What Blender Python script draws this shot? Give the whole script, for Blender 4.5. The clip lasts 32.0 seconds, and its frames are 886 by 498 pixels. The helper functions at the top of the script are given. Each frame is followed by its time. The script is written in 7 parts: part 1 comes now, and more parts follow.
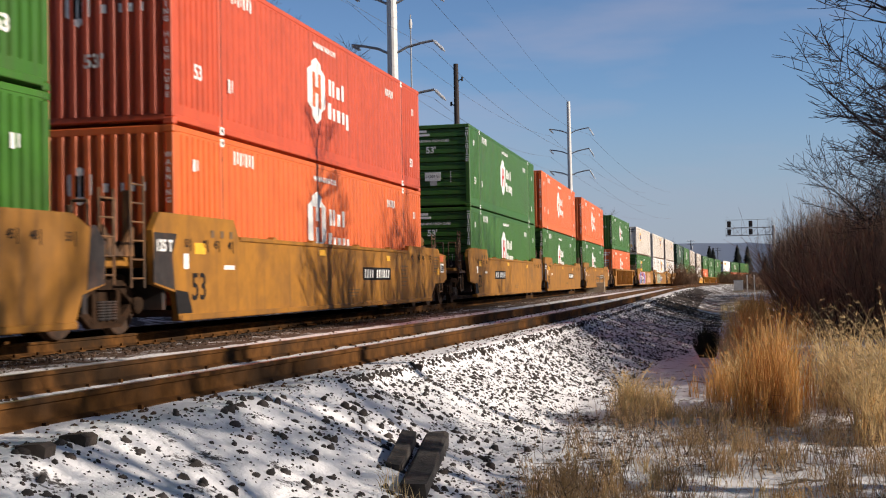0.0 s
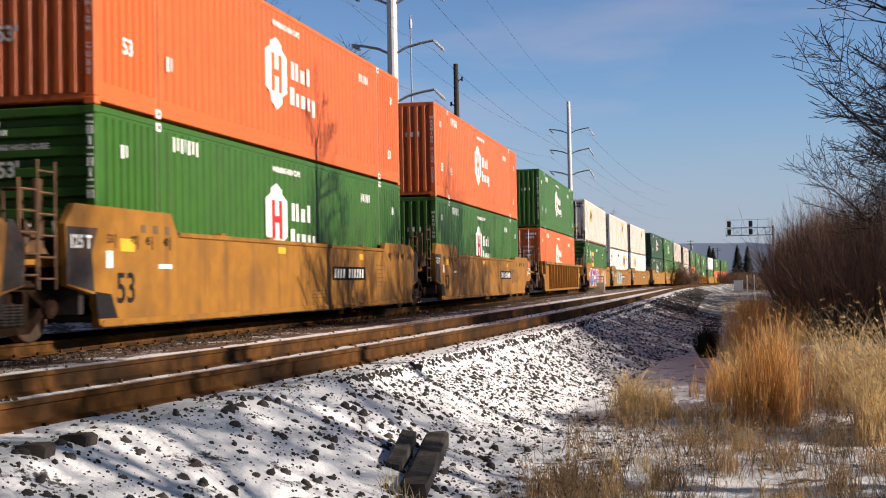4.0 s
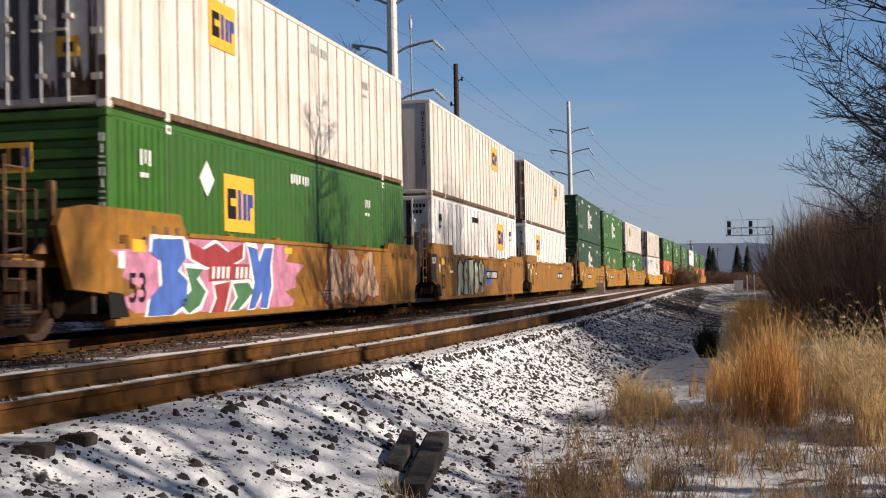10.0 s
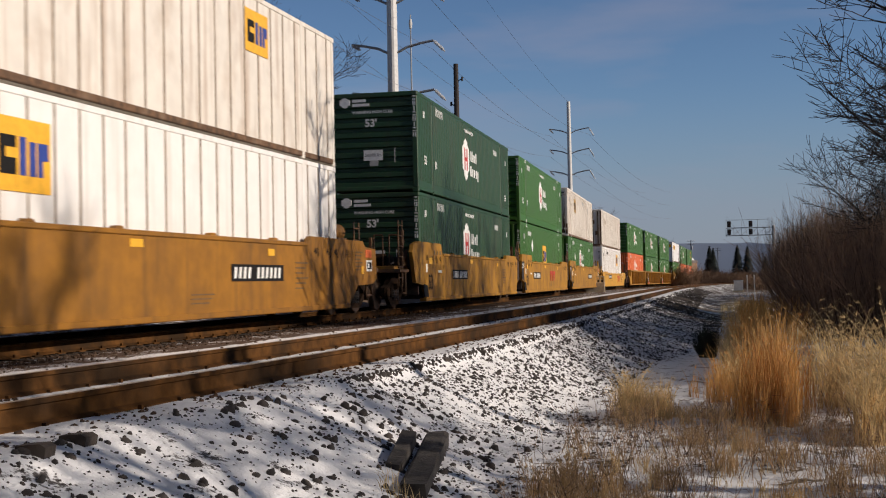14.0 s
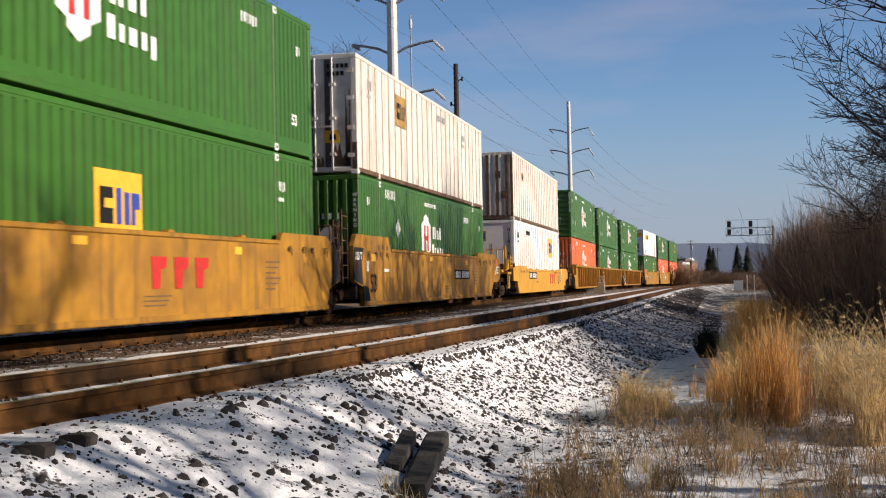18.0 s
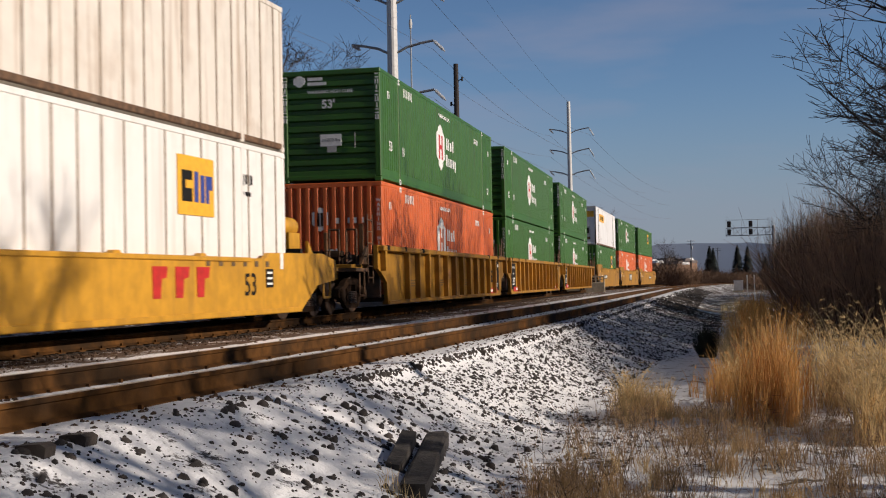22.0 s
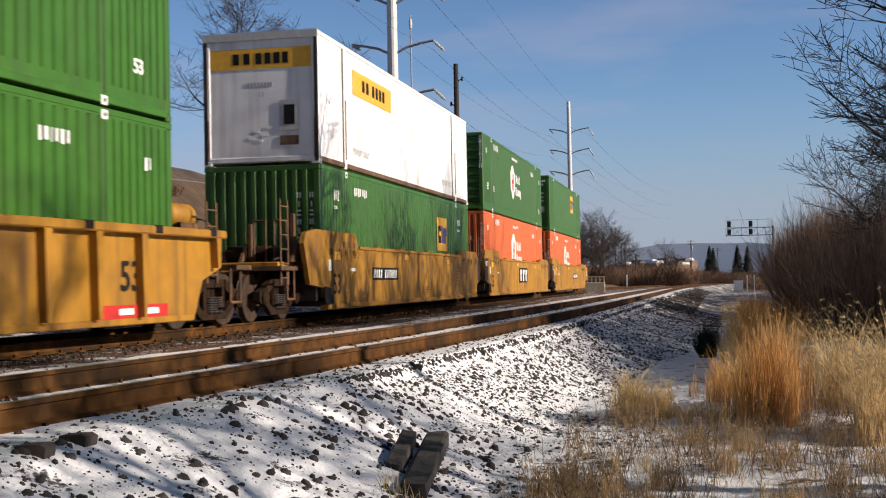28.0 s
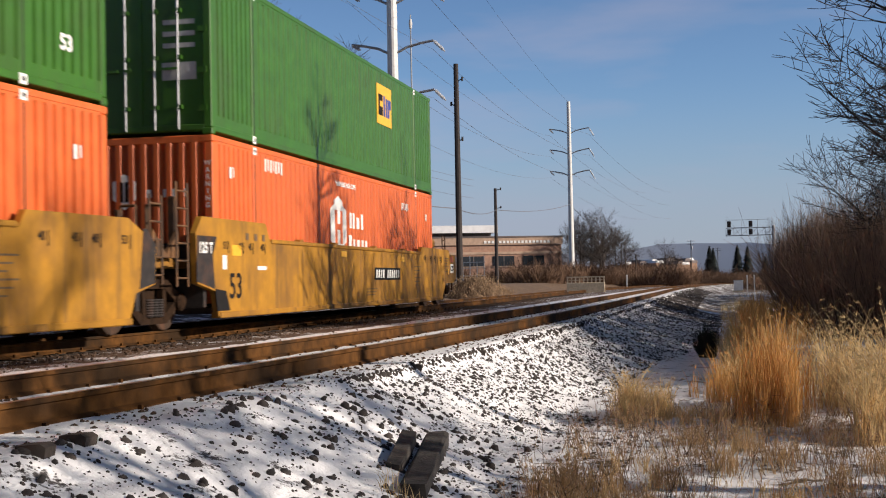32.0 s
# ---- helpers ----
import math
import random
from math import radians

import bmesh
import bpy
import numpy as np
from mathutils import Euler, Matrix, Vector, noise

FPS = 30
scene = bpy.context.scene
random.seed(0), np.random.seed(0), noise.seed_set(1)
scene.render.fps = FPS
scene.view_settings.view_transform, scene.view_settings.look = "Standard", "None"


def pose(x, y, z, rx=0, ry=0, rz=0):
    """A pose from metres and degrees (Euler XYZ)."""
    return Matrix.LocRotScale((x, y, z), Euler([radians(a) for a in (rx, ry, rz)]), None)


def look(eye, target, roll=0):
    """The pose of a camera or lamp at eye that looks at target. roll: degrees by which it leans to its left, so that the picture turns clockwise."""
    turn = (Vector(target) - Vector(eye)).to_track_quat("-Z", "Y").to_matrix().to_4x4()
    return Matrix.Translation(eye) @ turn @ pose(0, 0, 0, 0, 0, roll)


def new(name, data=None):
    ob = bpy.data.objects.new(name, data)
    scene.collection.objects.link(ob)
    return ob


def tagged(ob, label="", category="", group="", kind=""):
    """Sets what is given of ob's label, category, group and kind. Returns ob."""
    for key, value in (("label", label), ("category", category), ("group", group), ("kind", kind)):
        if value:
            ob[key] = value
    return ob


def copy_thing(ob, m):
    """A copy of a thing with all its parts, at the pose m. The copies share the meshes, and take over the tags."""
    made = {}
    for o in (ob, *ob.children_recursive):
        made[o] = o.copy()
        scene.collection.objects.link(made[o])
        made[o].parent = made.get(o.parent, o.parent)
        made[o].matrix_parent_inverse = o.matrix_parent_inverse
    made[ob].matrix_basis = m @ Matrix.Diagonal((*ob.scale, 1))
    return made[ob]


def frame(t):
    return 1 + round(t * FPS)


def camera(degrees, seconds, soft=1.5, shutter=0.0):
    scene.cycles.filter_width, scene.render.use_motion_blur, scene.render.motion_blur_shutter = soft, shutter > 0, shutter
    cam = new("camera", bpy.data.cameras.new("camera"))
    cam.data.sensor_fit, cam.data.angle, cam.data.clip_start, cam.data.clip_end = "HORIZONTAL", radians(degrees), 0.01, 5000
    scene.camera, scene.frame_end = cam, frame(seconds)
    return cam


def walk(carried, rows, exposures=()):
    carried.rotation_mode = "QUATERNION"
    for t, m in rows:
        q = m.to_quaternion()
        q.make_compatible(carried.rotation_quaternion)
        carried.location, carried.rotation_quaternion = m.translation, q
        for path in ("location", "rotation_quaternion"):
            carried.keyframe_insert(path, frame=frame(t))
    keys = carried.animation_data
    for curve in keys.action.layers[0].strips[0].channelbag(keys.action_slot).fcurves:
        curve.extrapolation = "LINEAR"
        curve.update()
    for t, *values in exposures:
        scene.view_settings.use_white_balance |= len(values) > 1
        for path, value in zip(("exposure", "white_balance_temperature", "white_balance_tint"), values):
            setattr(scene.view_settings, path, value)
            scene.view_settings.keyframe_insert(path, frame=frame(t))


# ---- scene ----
# ---------------------------------------------------------------- camera
cam = camera(38.6308, 32.0, soft=1.1, shutter=0.25)
EYE = Vector((0.0, 0.0, 0.70314))
AIM = EYE + Vector((-math.sin(radians(11.64586)) * math.cos(radians(1.47053)),
                    math.cos(radians(11.64586)) * math.cos(radians(1.47053)),
                    math.sin(radians(1.47053)))) * 50
EXPOSURES = [(t, e, 6350, 15) for t, e in (
    (0, 0.33), (2, 0.44), (3, 0.47), (6, 0.48), (7, 0.48), (8, 0.48), (9, 0.33), (10, 0.22), (11, 0.08), (12, -0.06), (13, -0.19), (14, -0.17),
    (15.5, 0.09), (17, 0.34), (18, 0.34), (19, 0.27), (20, 0.19), (21, 0.1), (22, -0.15), (23, 0.06), (24, 0.32), (25, 0.42), (28, 0.34), (29, 0.26),
    (30, 0.16), (31, 0.28), (32, 0.32))]
VIEW = look(EYE, AIM, -1.13121)
walk(cam, [(0, VIEW), (32, VIEW)], EXPOSURES)

# ---------------------------------------------------------------- world and sun
SUN_ELEV, SUN_AZ = radians(22), radians(-5)     # azimuth: from +x towards +y
world = bpy.data.worlds.new("winter_sky")
scene.world = world
world.use_nodes = True
wn, wl = world.node_tree.nodes, world.node_tree.links
wn.clear()
w_out = wn.new("ShaderNodeOutputWorld")
w_bg = wn.new("ShaderNodeBackground")
w_sky = wn.new("ShaderNodeTexSky")
w_sky.sky_type = "NISHITA"
w_sky.sun_disc = False
w_sky.sun_elevation = SUN_ELEV
w_sky.sun_rotation = radians(90) - SUN_AZ
w_sky.air_density, w_sky.dust_density, w_sky.ozone_density = 1.0, 0.15, 4.0
w_bg.inputs[1].default_value = 0.06
# thin high cloud drawn out in level bands
w_tc = wn.new("ShaderNodeTexCoord")
w_map = wn.new("ShaderNodeMapping")
w_map.inputs["Scale"].default_value = (2.2, 2.2, 11.0)
w_map.inputs["Location"].default_value = (0.3, 0.0, 0.35)
wl.new(w_tc.outputs["Generated"], w_map.inputs["Vector"])
w_noise = wn.new("ShaderNodeTexNoise")
w_noise.inputs["Scale"].default_value, w_noise.inputs["Detail"].default_value, w_noise.inputs["Roughness"].default_value = 1.6, 5.0, 0.5
wl.new(w_map.outputs[0], w_noise.inputs["Vector"])
w_ramp = wn.new("ShaderNodeMapRange")
w_ramp.inputs[1].default_value, w_ramp.inputs[2].default_value, w_ramp.inputs[4].default_value = 0.46, 0.72, 0.5
wl.new(w_noise.outputs["Fac"], w_ramp.inputs[0])
w_mix = wn.new("ShaderNodeMix")
w_mix.data_type = "RGBA"
w_mix.inputs["B"].default_value = (4.4, 4.2, 5.0, 1)
wl.new(w_ramp.outputs[0], w_mix.inputs["Factor"])
w_tint = wn.new("ShaderNodeMix")
w_tint.data_type, w_tint.blend_type = "RGBA", "MULTIPLY"
w_tint.inputs["Factor"].default_value = 1.0
w_tint.inputs["B"].default_value = (0.92, 0.98, 1.06, 1)
wl.new(w_sky.outputs[0], w_tint.inputs["A"])
wl.new(w_tint.outputs["Result"], w_mix.inputs["A"])
# pale haze low over the horizon, all round
w_sep = wn.new("ShaderNodeSeparateXYZ")
wl.new(w_tc.outputs["Generated"], w_sep.inputs[0])
w_low = wn.new("ShaderNodeMapRange")
w_low.interpolation_type = "SMOOTHSTEP"
w_low.inputs[1].default_value, w_low.inputs[2].default_value = 0.0, 0.16
w_low.inputs[3].default_value, w_low.inputs[4].default_value = 0.75, 0.0
wl.new(w_sep.outputs["Z"], w_low.inputs[0])
w_haze = wn.new("ShaderNodeMix")
w_haze.data_type = "RGBA"
w_haze.inputs["B"].default_value = (3.1, 3.6, 4.6, 1)
wl.new(w_low.outputs[0], w_haze.inputs["Factor"])
wl.new(w_mix.outputs["Result"], w_haze.inputs["A"])
# a clear winter sky: pale low down, deeper overhead
w_up = wn.new("ShaderNodeMapRange")
w_up.interpolation_type = "SMOOTHSTEP"
w_up.inputs[1].default_value, w_up.inputs[2].default_value = 0.12, 0.75
w_up.inputs[3].default_value, w_up.inputs[4].default_value = 1.4, 0.45
wl.new(w_sep.outputs["Z"], w_up.inputs[0])
w_deep = wn.new("ShaderNodeVectorMath")
w_deep.operation = "SCALE"
wl.new(w_haze.outputs["Result"], w_deep.inputs[0])
wl.new(w_up.outputs[0], w_deep.inputs["Scale"])
wl.new(w_deep.outputs[0], w_bg.inputs[0])
wl.new(w_bg.outputs[0], w_out.inputs[0])
sun = new("sun", bpy.data.lights.new("sun", "SUN"))
sun.data.energy, sun.data.angle, sun.data.color = 5.0, radians(0.53), (1.0, 0.88, 0.72)
SUN_DIR = Vector((math.cos(SUN_ELEV) * math.cos(SUN_AZ), math.cos(SUN_ELEV) * math.sin(SUN_AZ), math.sin(SUN_ELEV)))
sun.matrix_world = look((60, 10, 40), Vector((60, 10, 40)) - SUN_DIR)

# ---------------------------------------------------------------- the line of the track
# curvature along the train's track, 1e-4 per metre, at distances s past the camera
BEND_AT = (0, 15, 30, 60, 100, 150, 220, 300, 400, 470, 490)
BEND = (-15.413, -46.803, -1.806, -3.055, 12.203, -1.5366, -0.0373, 8.7315, 15.012, 15.0, 0.0)
S_GRID = np.arange(-40, 900, 1.0)
_k = np.interp(S_GRID, BEND_AT, BEND) * 1e-4
S_HEAD = 0.152062 + np.concatenate([[0], np.cumsum((_k[1:] + _k[:-1]) / 2)])
_m = (S_HEAD[1:] + S_HEAD[:-1]) / 2
S_X = -15.34936 + np.concatenate([[0], np.cumsum(np.sin(_m))])
S_Y = -36.59531 + np.concatenate([[0], np.cumsum(np.cos(_m))])


def drop(s):
    """The slight fall of the line with distance."""
    return -12.24e-6 * min(max(s, 0), 400) ** 2 - 0.0098 * max(s - 400, 0) * 0.3


def line(s, off=0.0, z=0.0):
    """A point at s metres along the train's track, off metres to its right, z above its rails."""
    hd = float(np.interp(s, S_GRID, S_HEAD))
    more = min(s + 40, 0.0)
    return Vector((float(np.interp(s, S_GRID, S_X)) + more * math.sin(hd) + off * math.cos(hd),
                   float(np.interp(s, S_GRID, S_Y)) + more * math.cos(hd) - off * math.sin(hd), z + drop(s)))


def near_off(s):
    """Centre of the nearer, empty track."""
    return 5.27 + 0.0112 * min(max(s, 0), 90) - float(np.interp(s, (0, 5, 10, 20, 30, 45), (0.125, 0.09, 0.093, 0.083, 0.003, -0.02)))


def travelled(t):
    return 11.34025 * t - 0.003538 * ((t - 16) ** 2 - 256)

# ---------------------------------------------------------------- mesh helpers
class Shape:
    """Vertices and faces gathered into one mesh."""

    def __init__(self):
        self.v, self.f = [], []

    def quad(self, a, b, c, d):
        n = len(self.v)
        self.v += [tuple(a), tuple(b), tuple(c), tuple(d)]
        self.f.append((n, n + 1, n + 2, n + 3))
        return self

    def poly(self, pts):
        n = len(self.v)
        self.v += [tuple(p) for p in pts]
        self.f.append(tuple(range(n, n + len(pts))))
        return self

    def box(self, x0, x1, y0, y1, z0, z1, bevel=0.0):
        b = min(bevel, (x1 - x0) / 3, (y1 - y0) / 3, (z1 - z0) / 3)
        n = len(self.v)
        if b <= 0:
            self.v += [(x, y, z) for x in (x0, x1) for y in (y0, y1) for z in (z0, z1)]
            for q in ((0, 1, 3, 2), (4, 6, 7, 5), (0, 4, 5, 1), (2, 3, 7, 6), (0, 2, 6, 4), (1, 5, 7, 3)):
                self.f.append(tuple(n + i for i in q))
            return self
        # box with chamfered edges
        idx = {}
        for i, x in enumerate((x0, x1)):
            for j, y in enumerate((y0, y1)):
                for k, z in enumerate((z0, z1)):
                    sx, sy, sz = (1, -1)[i] * b, (1, -1)[j] * b, (1, -1)[k] * b
                    for ax, p in enumerate(((x, y + sy, z + sz), (x + sx, y, z + sz), (x + sx, y + sy, z))):
                        idx[i, j, k, ax] = len(self.v)
                        self.v.append(p)
        g = idx
        for i in (0, 1):
            self.f.append((g[i, 0, 0, 0], g[i, 1, 0, 0], g[i, 1, 1, 0], g[i, 0, 1, 0])[::1 if i else -1])
            self.f.append((g[0, i, 0, 1], g[1, i, 0, 1], g[1, i, 1, 1], g[0, i, 1, 1])[::-1 if i else 1])
            self.f.append((g[0, 0, i, 2], g[1, 0, i, 2], g[1, 1, i, 2], g[0, 1, i, 2])[::1 if i else -1])
        for a in (0, 1):
            for c in (0, 1):
                self.f.append((g[a, c, 0, 0], g[a, c, 1, 0], g[a, c, 1, 1], g[a, c, 0, 1]))
                self.f.append((g[a, 0, c, 0], g[a, 1, c, 0], g[a, 1, c, 2], g[a, 0, c, 2]))
                self.f.append((g[0, a, c, 1], g[1, a, c, 1], g[1, a, c, 2], g[0, a, c, 2]))
        for i in (0, 1):
            for j in (0, 1):
                for k in (0, 1):
                    self.f.append((g[i, j, k, 0], g[i, j, k, 1], g[i, j, k, 2]))
        return self

    def tube(self, p0, p1, r0, r1=None, n=8, caps=True):
        p0, p1 = Vector(p0), Vector(p1)
        r1 = r0 if r1 is None else r1
        d = (p1 - p0).normalized()
        a = d.orthogonal().normalized()
        b = d.cross(a)
        k = len(self.v)
        for p, r in ((p0, r0), (p1, r1)):
            for i in range(n):
                t = 2 * math.pi * i / n
                self.v.append(tuple(p + a * (r * math.cos(t)) + b * (r * math.sin(t))))
        for i in range(n):
            j = (i + 1) % n
            self.f.append((k + i, k + j, k + n + j, k + n + i))
        if caps:
            self.f.append(tuple(k + i for i in range(n))[::-1])
            self.f.append(tuple(k + n + i for i in range(n)))
        return self

    def pipe(self, pts, r, n=6):
        for a, b in zip(pts[:-1], pts[1:]):
            self.tube(a, b, r, r, n)
        return self

    def slab(self, pts, axis, a, b):
        """A flat outline given by pairs, drawn out along an axis from a to b."""
        def put(p, w):
            q = list(p)
            q.insert(axis, w)
            return tuple(q)
        n, k = len(pts), len(self.v)
        self.v += [put(p, a) for p in pts] + [put(p, b) for p in pts]
        self.f.append(tuple(range(k, k + n)))
        self.f.append(tuple(range(k + 2 * n - 1, k + n - 1, -1)))
        for i in range(n):
            j = (i + 1) % n
            self.f.append((k + i, k + n + i, k + n + j, k + j))
        return self

    def lathe(self, profile, axis_point, n=20, axis=0):
        """Rings (along, radius) turned round the axis through axis_point."""
        k = len(self.v)
        for (u, r) in profile:
            for i in range(n):
                t = 2 * math.pi * i / n
                p = [r * math.cos(t), r * math.sin(t)]
                p.insert(axis, u)
                self.v.append(tuple(p[q] + axis_point[q] for q in range(3)))
        for a in range(len(profile) - 1):
            for i in range(n):
                j = (i + 1) % n
                self.f.append((k + a * n + i, k + a * n + j, k + (a + 1) * n + j, k + (a + 1) * n + i))
        self.f.append(tuple(k + i for i in range(n))[::-1])
        self.f.append(tuple(k + (len(profile) - 1) * n + i for i in range(n)))
        return self

    def mesh(self, name, material, smooth=False):
        me = bpy.data.meshes.new(name)
        me.from_pydata(self.v, [], self.f)
        bm = bmesh.new()
        bm.from_mesh(me)
        bmesh.ops.recalc_face_normals(bm, faces=bm.faces)
        bm.to_mesh(me)
        bm.free()
        if smooth:
            me.shade_smooth()
        me.materials.append(material)
        return me

    def raw(self, name, material):
        me = bpy.data.meshes.new(name)
        me.from_pydata(self.v, [], self.f)
        me.materials.append(material)
        return me


def part(name, shape, material, parent=None, label="", at=None):
    """One mesh object under a thing or a part."""
    me = shape.mesh(name, material) if isinstance(shape, Shape) else shape
    ob = new(name, me)
    ob.parent = parent
    if at is not None:
        ob.matrix_basis = at
    if label:
        ob["label"] = label
    return ob


_meshes = {}


def shared(key, make, material, name, smooth=False):
    k = (key, material.name)
    if k not in _meshes:
        _meshes[k] = make().mesh(name, material, smooth)
    return _meshes[k]


def lettering(text, size, material, bold=0.0, width=1.0):
    """A mesh of upright letters in the x-z plane, facing -y, from the built-in font."""
    key = ("text", text, round(size, 3), round(width, 2))
    if (key, material.name) not in _meshes:
        cu = bpy.data.curves.new("lettering", "FONT")
        cu.body, cu.size, cu.align_x, cu.align_y = text, size, "CENTER", "CENTER"
        cu.offset = bold
        ob = new("lettering", cu)
        me = bpy.data.meshes.new_from_object(ob)
        bpy.data.objects.remove(ob)
        me.transform(Matrix.Rotation(radians(90), 4, "X") @ Matrix.Diagonal((width, 1, 1, 1)))
        me.materials.clear()
        me.materials.append(material)
        _meshes[(key, material.name)] = me
    return _meshes[(key, material.name)]


# ---------------------------------------------------------------- materials
def material(name, base, rough=0.6, metal=0.0, grain=(8.0, 0.12), stain=None, bump=(60.0, 0.0), vary=0.0, streak=None, spec=0.5):
    """Painted or natural surface: fine grain, larger stains, relief, streaks that run down."""
    m = bpy.data.materials.new(name)
    m.use_nodes = True
    n, l = m.node_tree.nodes, m.node_tree.links
    b = n["Principled BSDF"]
    b.inputs["Roughness"].default_value, b.inputs["Metallic"].default_value = rough, metal
    b.inputs["Specular IOR Level"].default_value = spec
    tc = n.new("ShaderNodeTexCoord")
    src = tc.outputs["Object"]
    oi = n.new("ShaderNodeObjectInfo")
    off = n.new("ShaderNodeVectorMath")
    off.operation = "MULTIPLY_ADD"
    l.new(oi.outputs["Random"], off.inputs[0])
    off.inputs[1].default_value = (37.0, 19.0, 11.0)
    l.new(src, off.inputs[2])
    src = off.outputs[0]

    def noise_at(scale, detail=4.0, vec=src, ramp=(0.35, 0.65)):
        t = n.new("ShaderNodeTexNoise")
        t.inputs["Scale"].default_value, t.inputs["Detail"].default_value = scale, detail
        l.new(vec, t.inputs["Vector"])
        r = n.new("ShaderNodeMapRange")
        r.inputs[1].default_value, r.inputs[2].default_value = ramp
        l.new(t.outputs["Fac"], r.inputs[0])
        return r.outputs[0]

    def mix(fac, a, c, amount=1.0):
        x = n.new("ShaderNodeMix")
        x.data_type = "RGBA"
        if amount != 1.0:
            k = n.new("ShaderNodeMath")
            k.operation = "MULTIPLY"
            k.inputs[1].default_value = amount
            l.new(fac, k.inputs[0])
            fac = k.outputs[0]
        l.new(fac, x.inputs["Factor"])
        for v, s in ((a, x.inputs["A"]), (c, x.inputs["B"])):
            if isinstance(v, tuple):
                s.default_value = (*v, 1)
            else:
                l.new(v, s)
        return x.outputs["Result"]

    dark = tuple(c * (1 - grain[1] * 2) for c in base)
    light = tuple(min(1, c * (1 + grain[1])) for c in base)
    col = mix(noise_at(grain[0]), dark, light)
    if vary:
        col = mix(oi.outputs["Random"], col, tuple(c * (1 - vary) for c in base), 0.8)
    if stain:
        colour, scale, lo, hi, amount = stain
        col = mix(noise_at(scale, 6.0, src, (lo, hi)), col, colour, amount)
    if streak:
        colour, scale, amount = streak
        mp = n.new("ShaderNodeMapping")
        mp.inputs["Scale"].default_value = (scale, scale, scale * 0.06)
        l.new(src, mp.inputs["Vector"])
        col = mix(noise_at(1.0, 5.0, mp.outputs[0], (0.52, 0.75)), col, colour, amount)
    l.new(col, b.inputs["Base Color"])
    if bump[1]:
        t = n.new("ShaderNodeTexNoise")
        t.inputs["Scale"].default_value, t.inputs["Detail"].default_value = bump[0], 5.0
        l.new(src, t.inputs["Vector"])
        bp = n.new("ShaderNodeBump")
        bp.inputs["Strength"].default_value, bp.inputs["Distance"].default_value = bump[1], 0.02
        l.new(t.outputs["Fac"], bp.inputs["Height"])
        l.new(bp.outputs[0], b.inputs["Normal"])
    return m


GRIME = (0.06, 0.045, 0.03)
RUST = (0.16, 0.06, 0.025)
M_GREEN = material("container_green", (0.04, 0.138, 0.011), 0.45, grain=(3.0, 0.08), stain=(GRIME, 0.8, 0.55, 0.8, 0.3), streak=(GRIME, 5.0, 0.3), vary=0.18)
M_DGREEN = material("container_dark_green", (0.018, 0.066, 0.022), 0.5, grain=(3.0, 0.08), stain=(GRIME, 0.8, 0.5, 0.8, 0.4), streak=(GRIME, 5.0, 0.35), vary=0.15)
M_ORANGE = material("container_orange", (0.68, 0.14, 0.028), 0.5, grain=(3.0, 0.07), stain=((0.3, 0.07, 0.02), 0.8, 0.55, 0.8, 0.3), streak=(GRIME, 5.0, 0.25), vary=0.14)
M_RED = material("container_red_orange", (0.56, 0.085, 0.03), 0.5, grain=(3.0, 0.07), stain=((0.3, 0.05, 0.02), 0.8, 0.5, 0.8, 0.35), streak=(GRIME, 5.0, 0.25), vary=0.1)
M_WHITE = material("container_white", (0.82, 0.8, 0.76), 0.55, grain=(3.0, 0.04), stain=((0.45, 0.34, 0.24), 0.9, 0.6, 0.88, 0.3), streak=((0.4, 0.28, 0.18), 4.0, 0.3), vary=0.05)
M_DIRTYWHITE = material("container_weathered_white", (0.73, 0.68, 0.6), 0.6, grain=(3.0, 0.05), stain=((0.36, 0.23, 0.14), 1.1, 0.55, 0.8, 0.5), streak=((0.3, 0.16, 0.07), 5.0, 0.6), vary=0.06)
M_RUSTDOOR = material("stained_door_white", (0.74, 0.7, 0.63), 0.6, grain=(3.0, 0.06), stain=((0.3, 0.19, 0.11), 1.6, 0.52, 0.74, 0.6), streak=((0.2, 0.1, 0.04), 6.0, 0.6))
M_RUSTSHADE = material("rust_and_gap_shade", (0.13, 0.07, 0.035), 0.75, grain=(8.0, 0.25), stain=((0.3, 0.24, 0.18), 2.5, 0.55, 0.8, 0.5))
M_BATTEN = material("panel_joint", (0.36, 0.29, 0.22), 0.6, grain=(6.0, 0.15), stain=((0.16, 0.09, 0.05), 2.0, 0.5, 0.8, 0.5))
M_DOORBAR = material("door_gear_grey", (0.07, 0.06, 0.058), 0.55, 0.2, grain=(8.0, 0.15), stain=(RUST, 3.0, 0.5, 0.8, 0.4))
M_JWHITE = material("trailer_white", (0.84, 0.83, 0.81), 0.4, grain=(2.0, 0.03), stain=((0.42, 0.36, 0.3), 0.9, 0.55, 0.8, 0.5), streak=((0.36, 0.3, 0.24), 4.0, 0.45))
M_WHITEMARK = material("white_marking", (0.82, 0.82, 0.78), 0.55, grain=(12.0, 0.06))
M_BLACKMARK = material("black_marking", (0.014, 0.013, 0.013), 0.7, grain=(12.0, 0.1), spec=0.15)
M_REDMARK = material("red_marking", (0.5, 0.025, 0.02), 0.5, grain=(9.0, 0.1))
M_YELLOWMARK = material("yellow_marking", (0.8, 0.42, 0.03), 0.5, grain=(9.0, 0.06))
M_FADEGOLD = material("faded_gold_marking", (0.4, 0.235, 0.05), 0.65, grain=(6.0, 0.2), stain=((0.5, 0.42, 0.32), 2.0, 0.55, 0.75, 0.5))
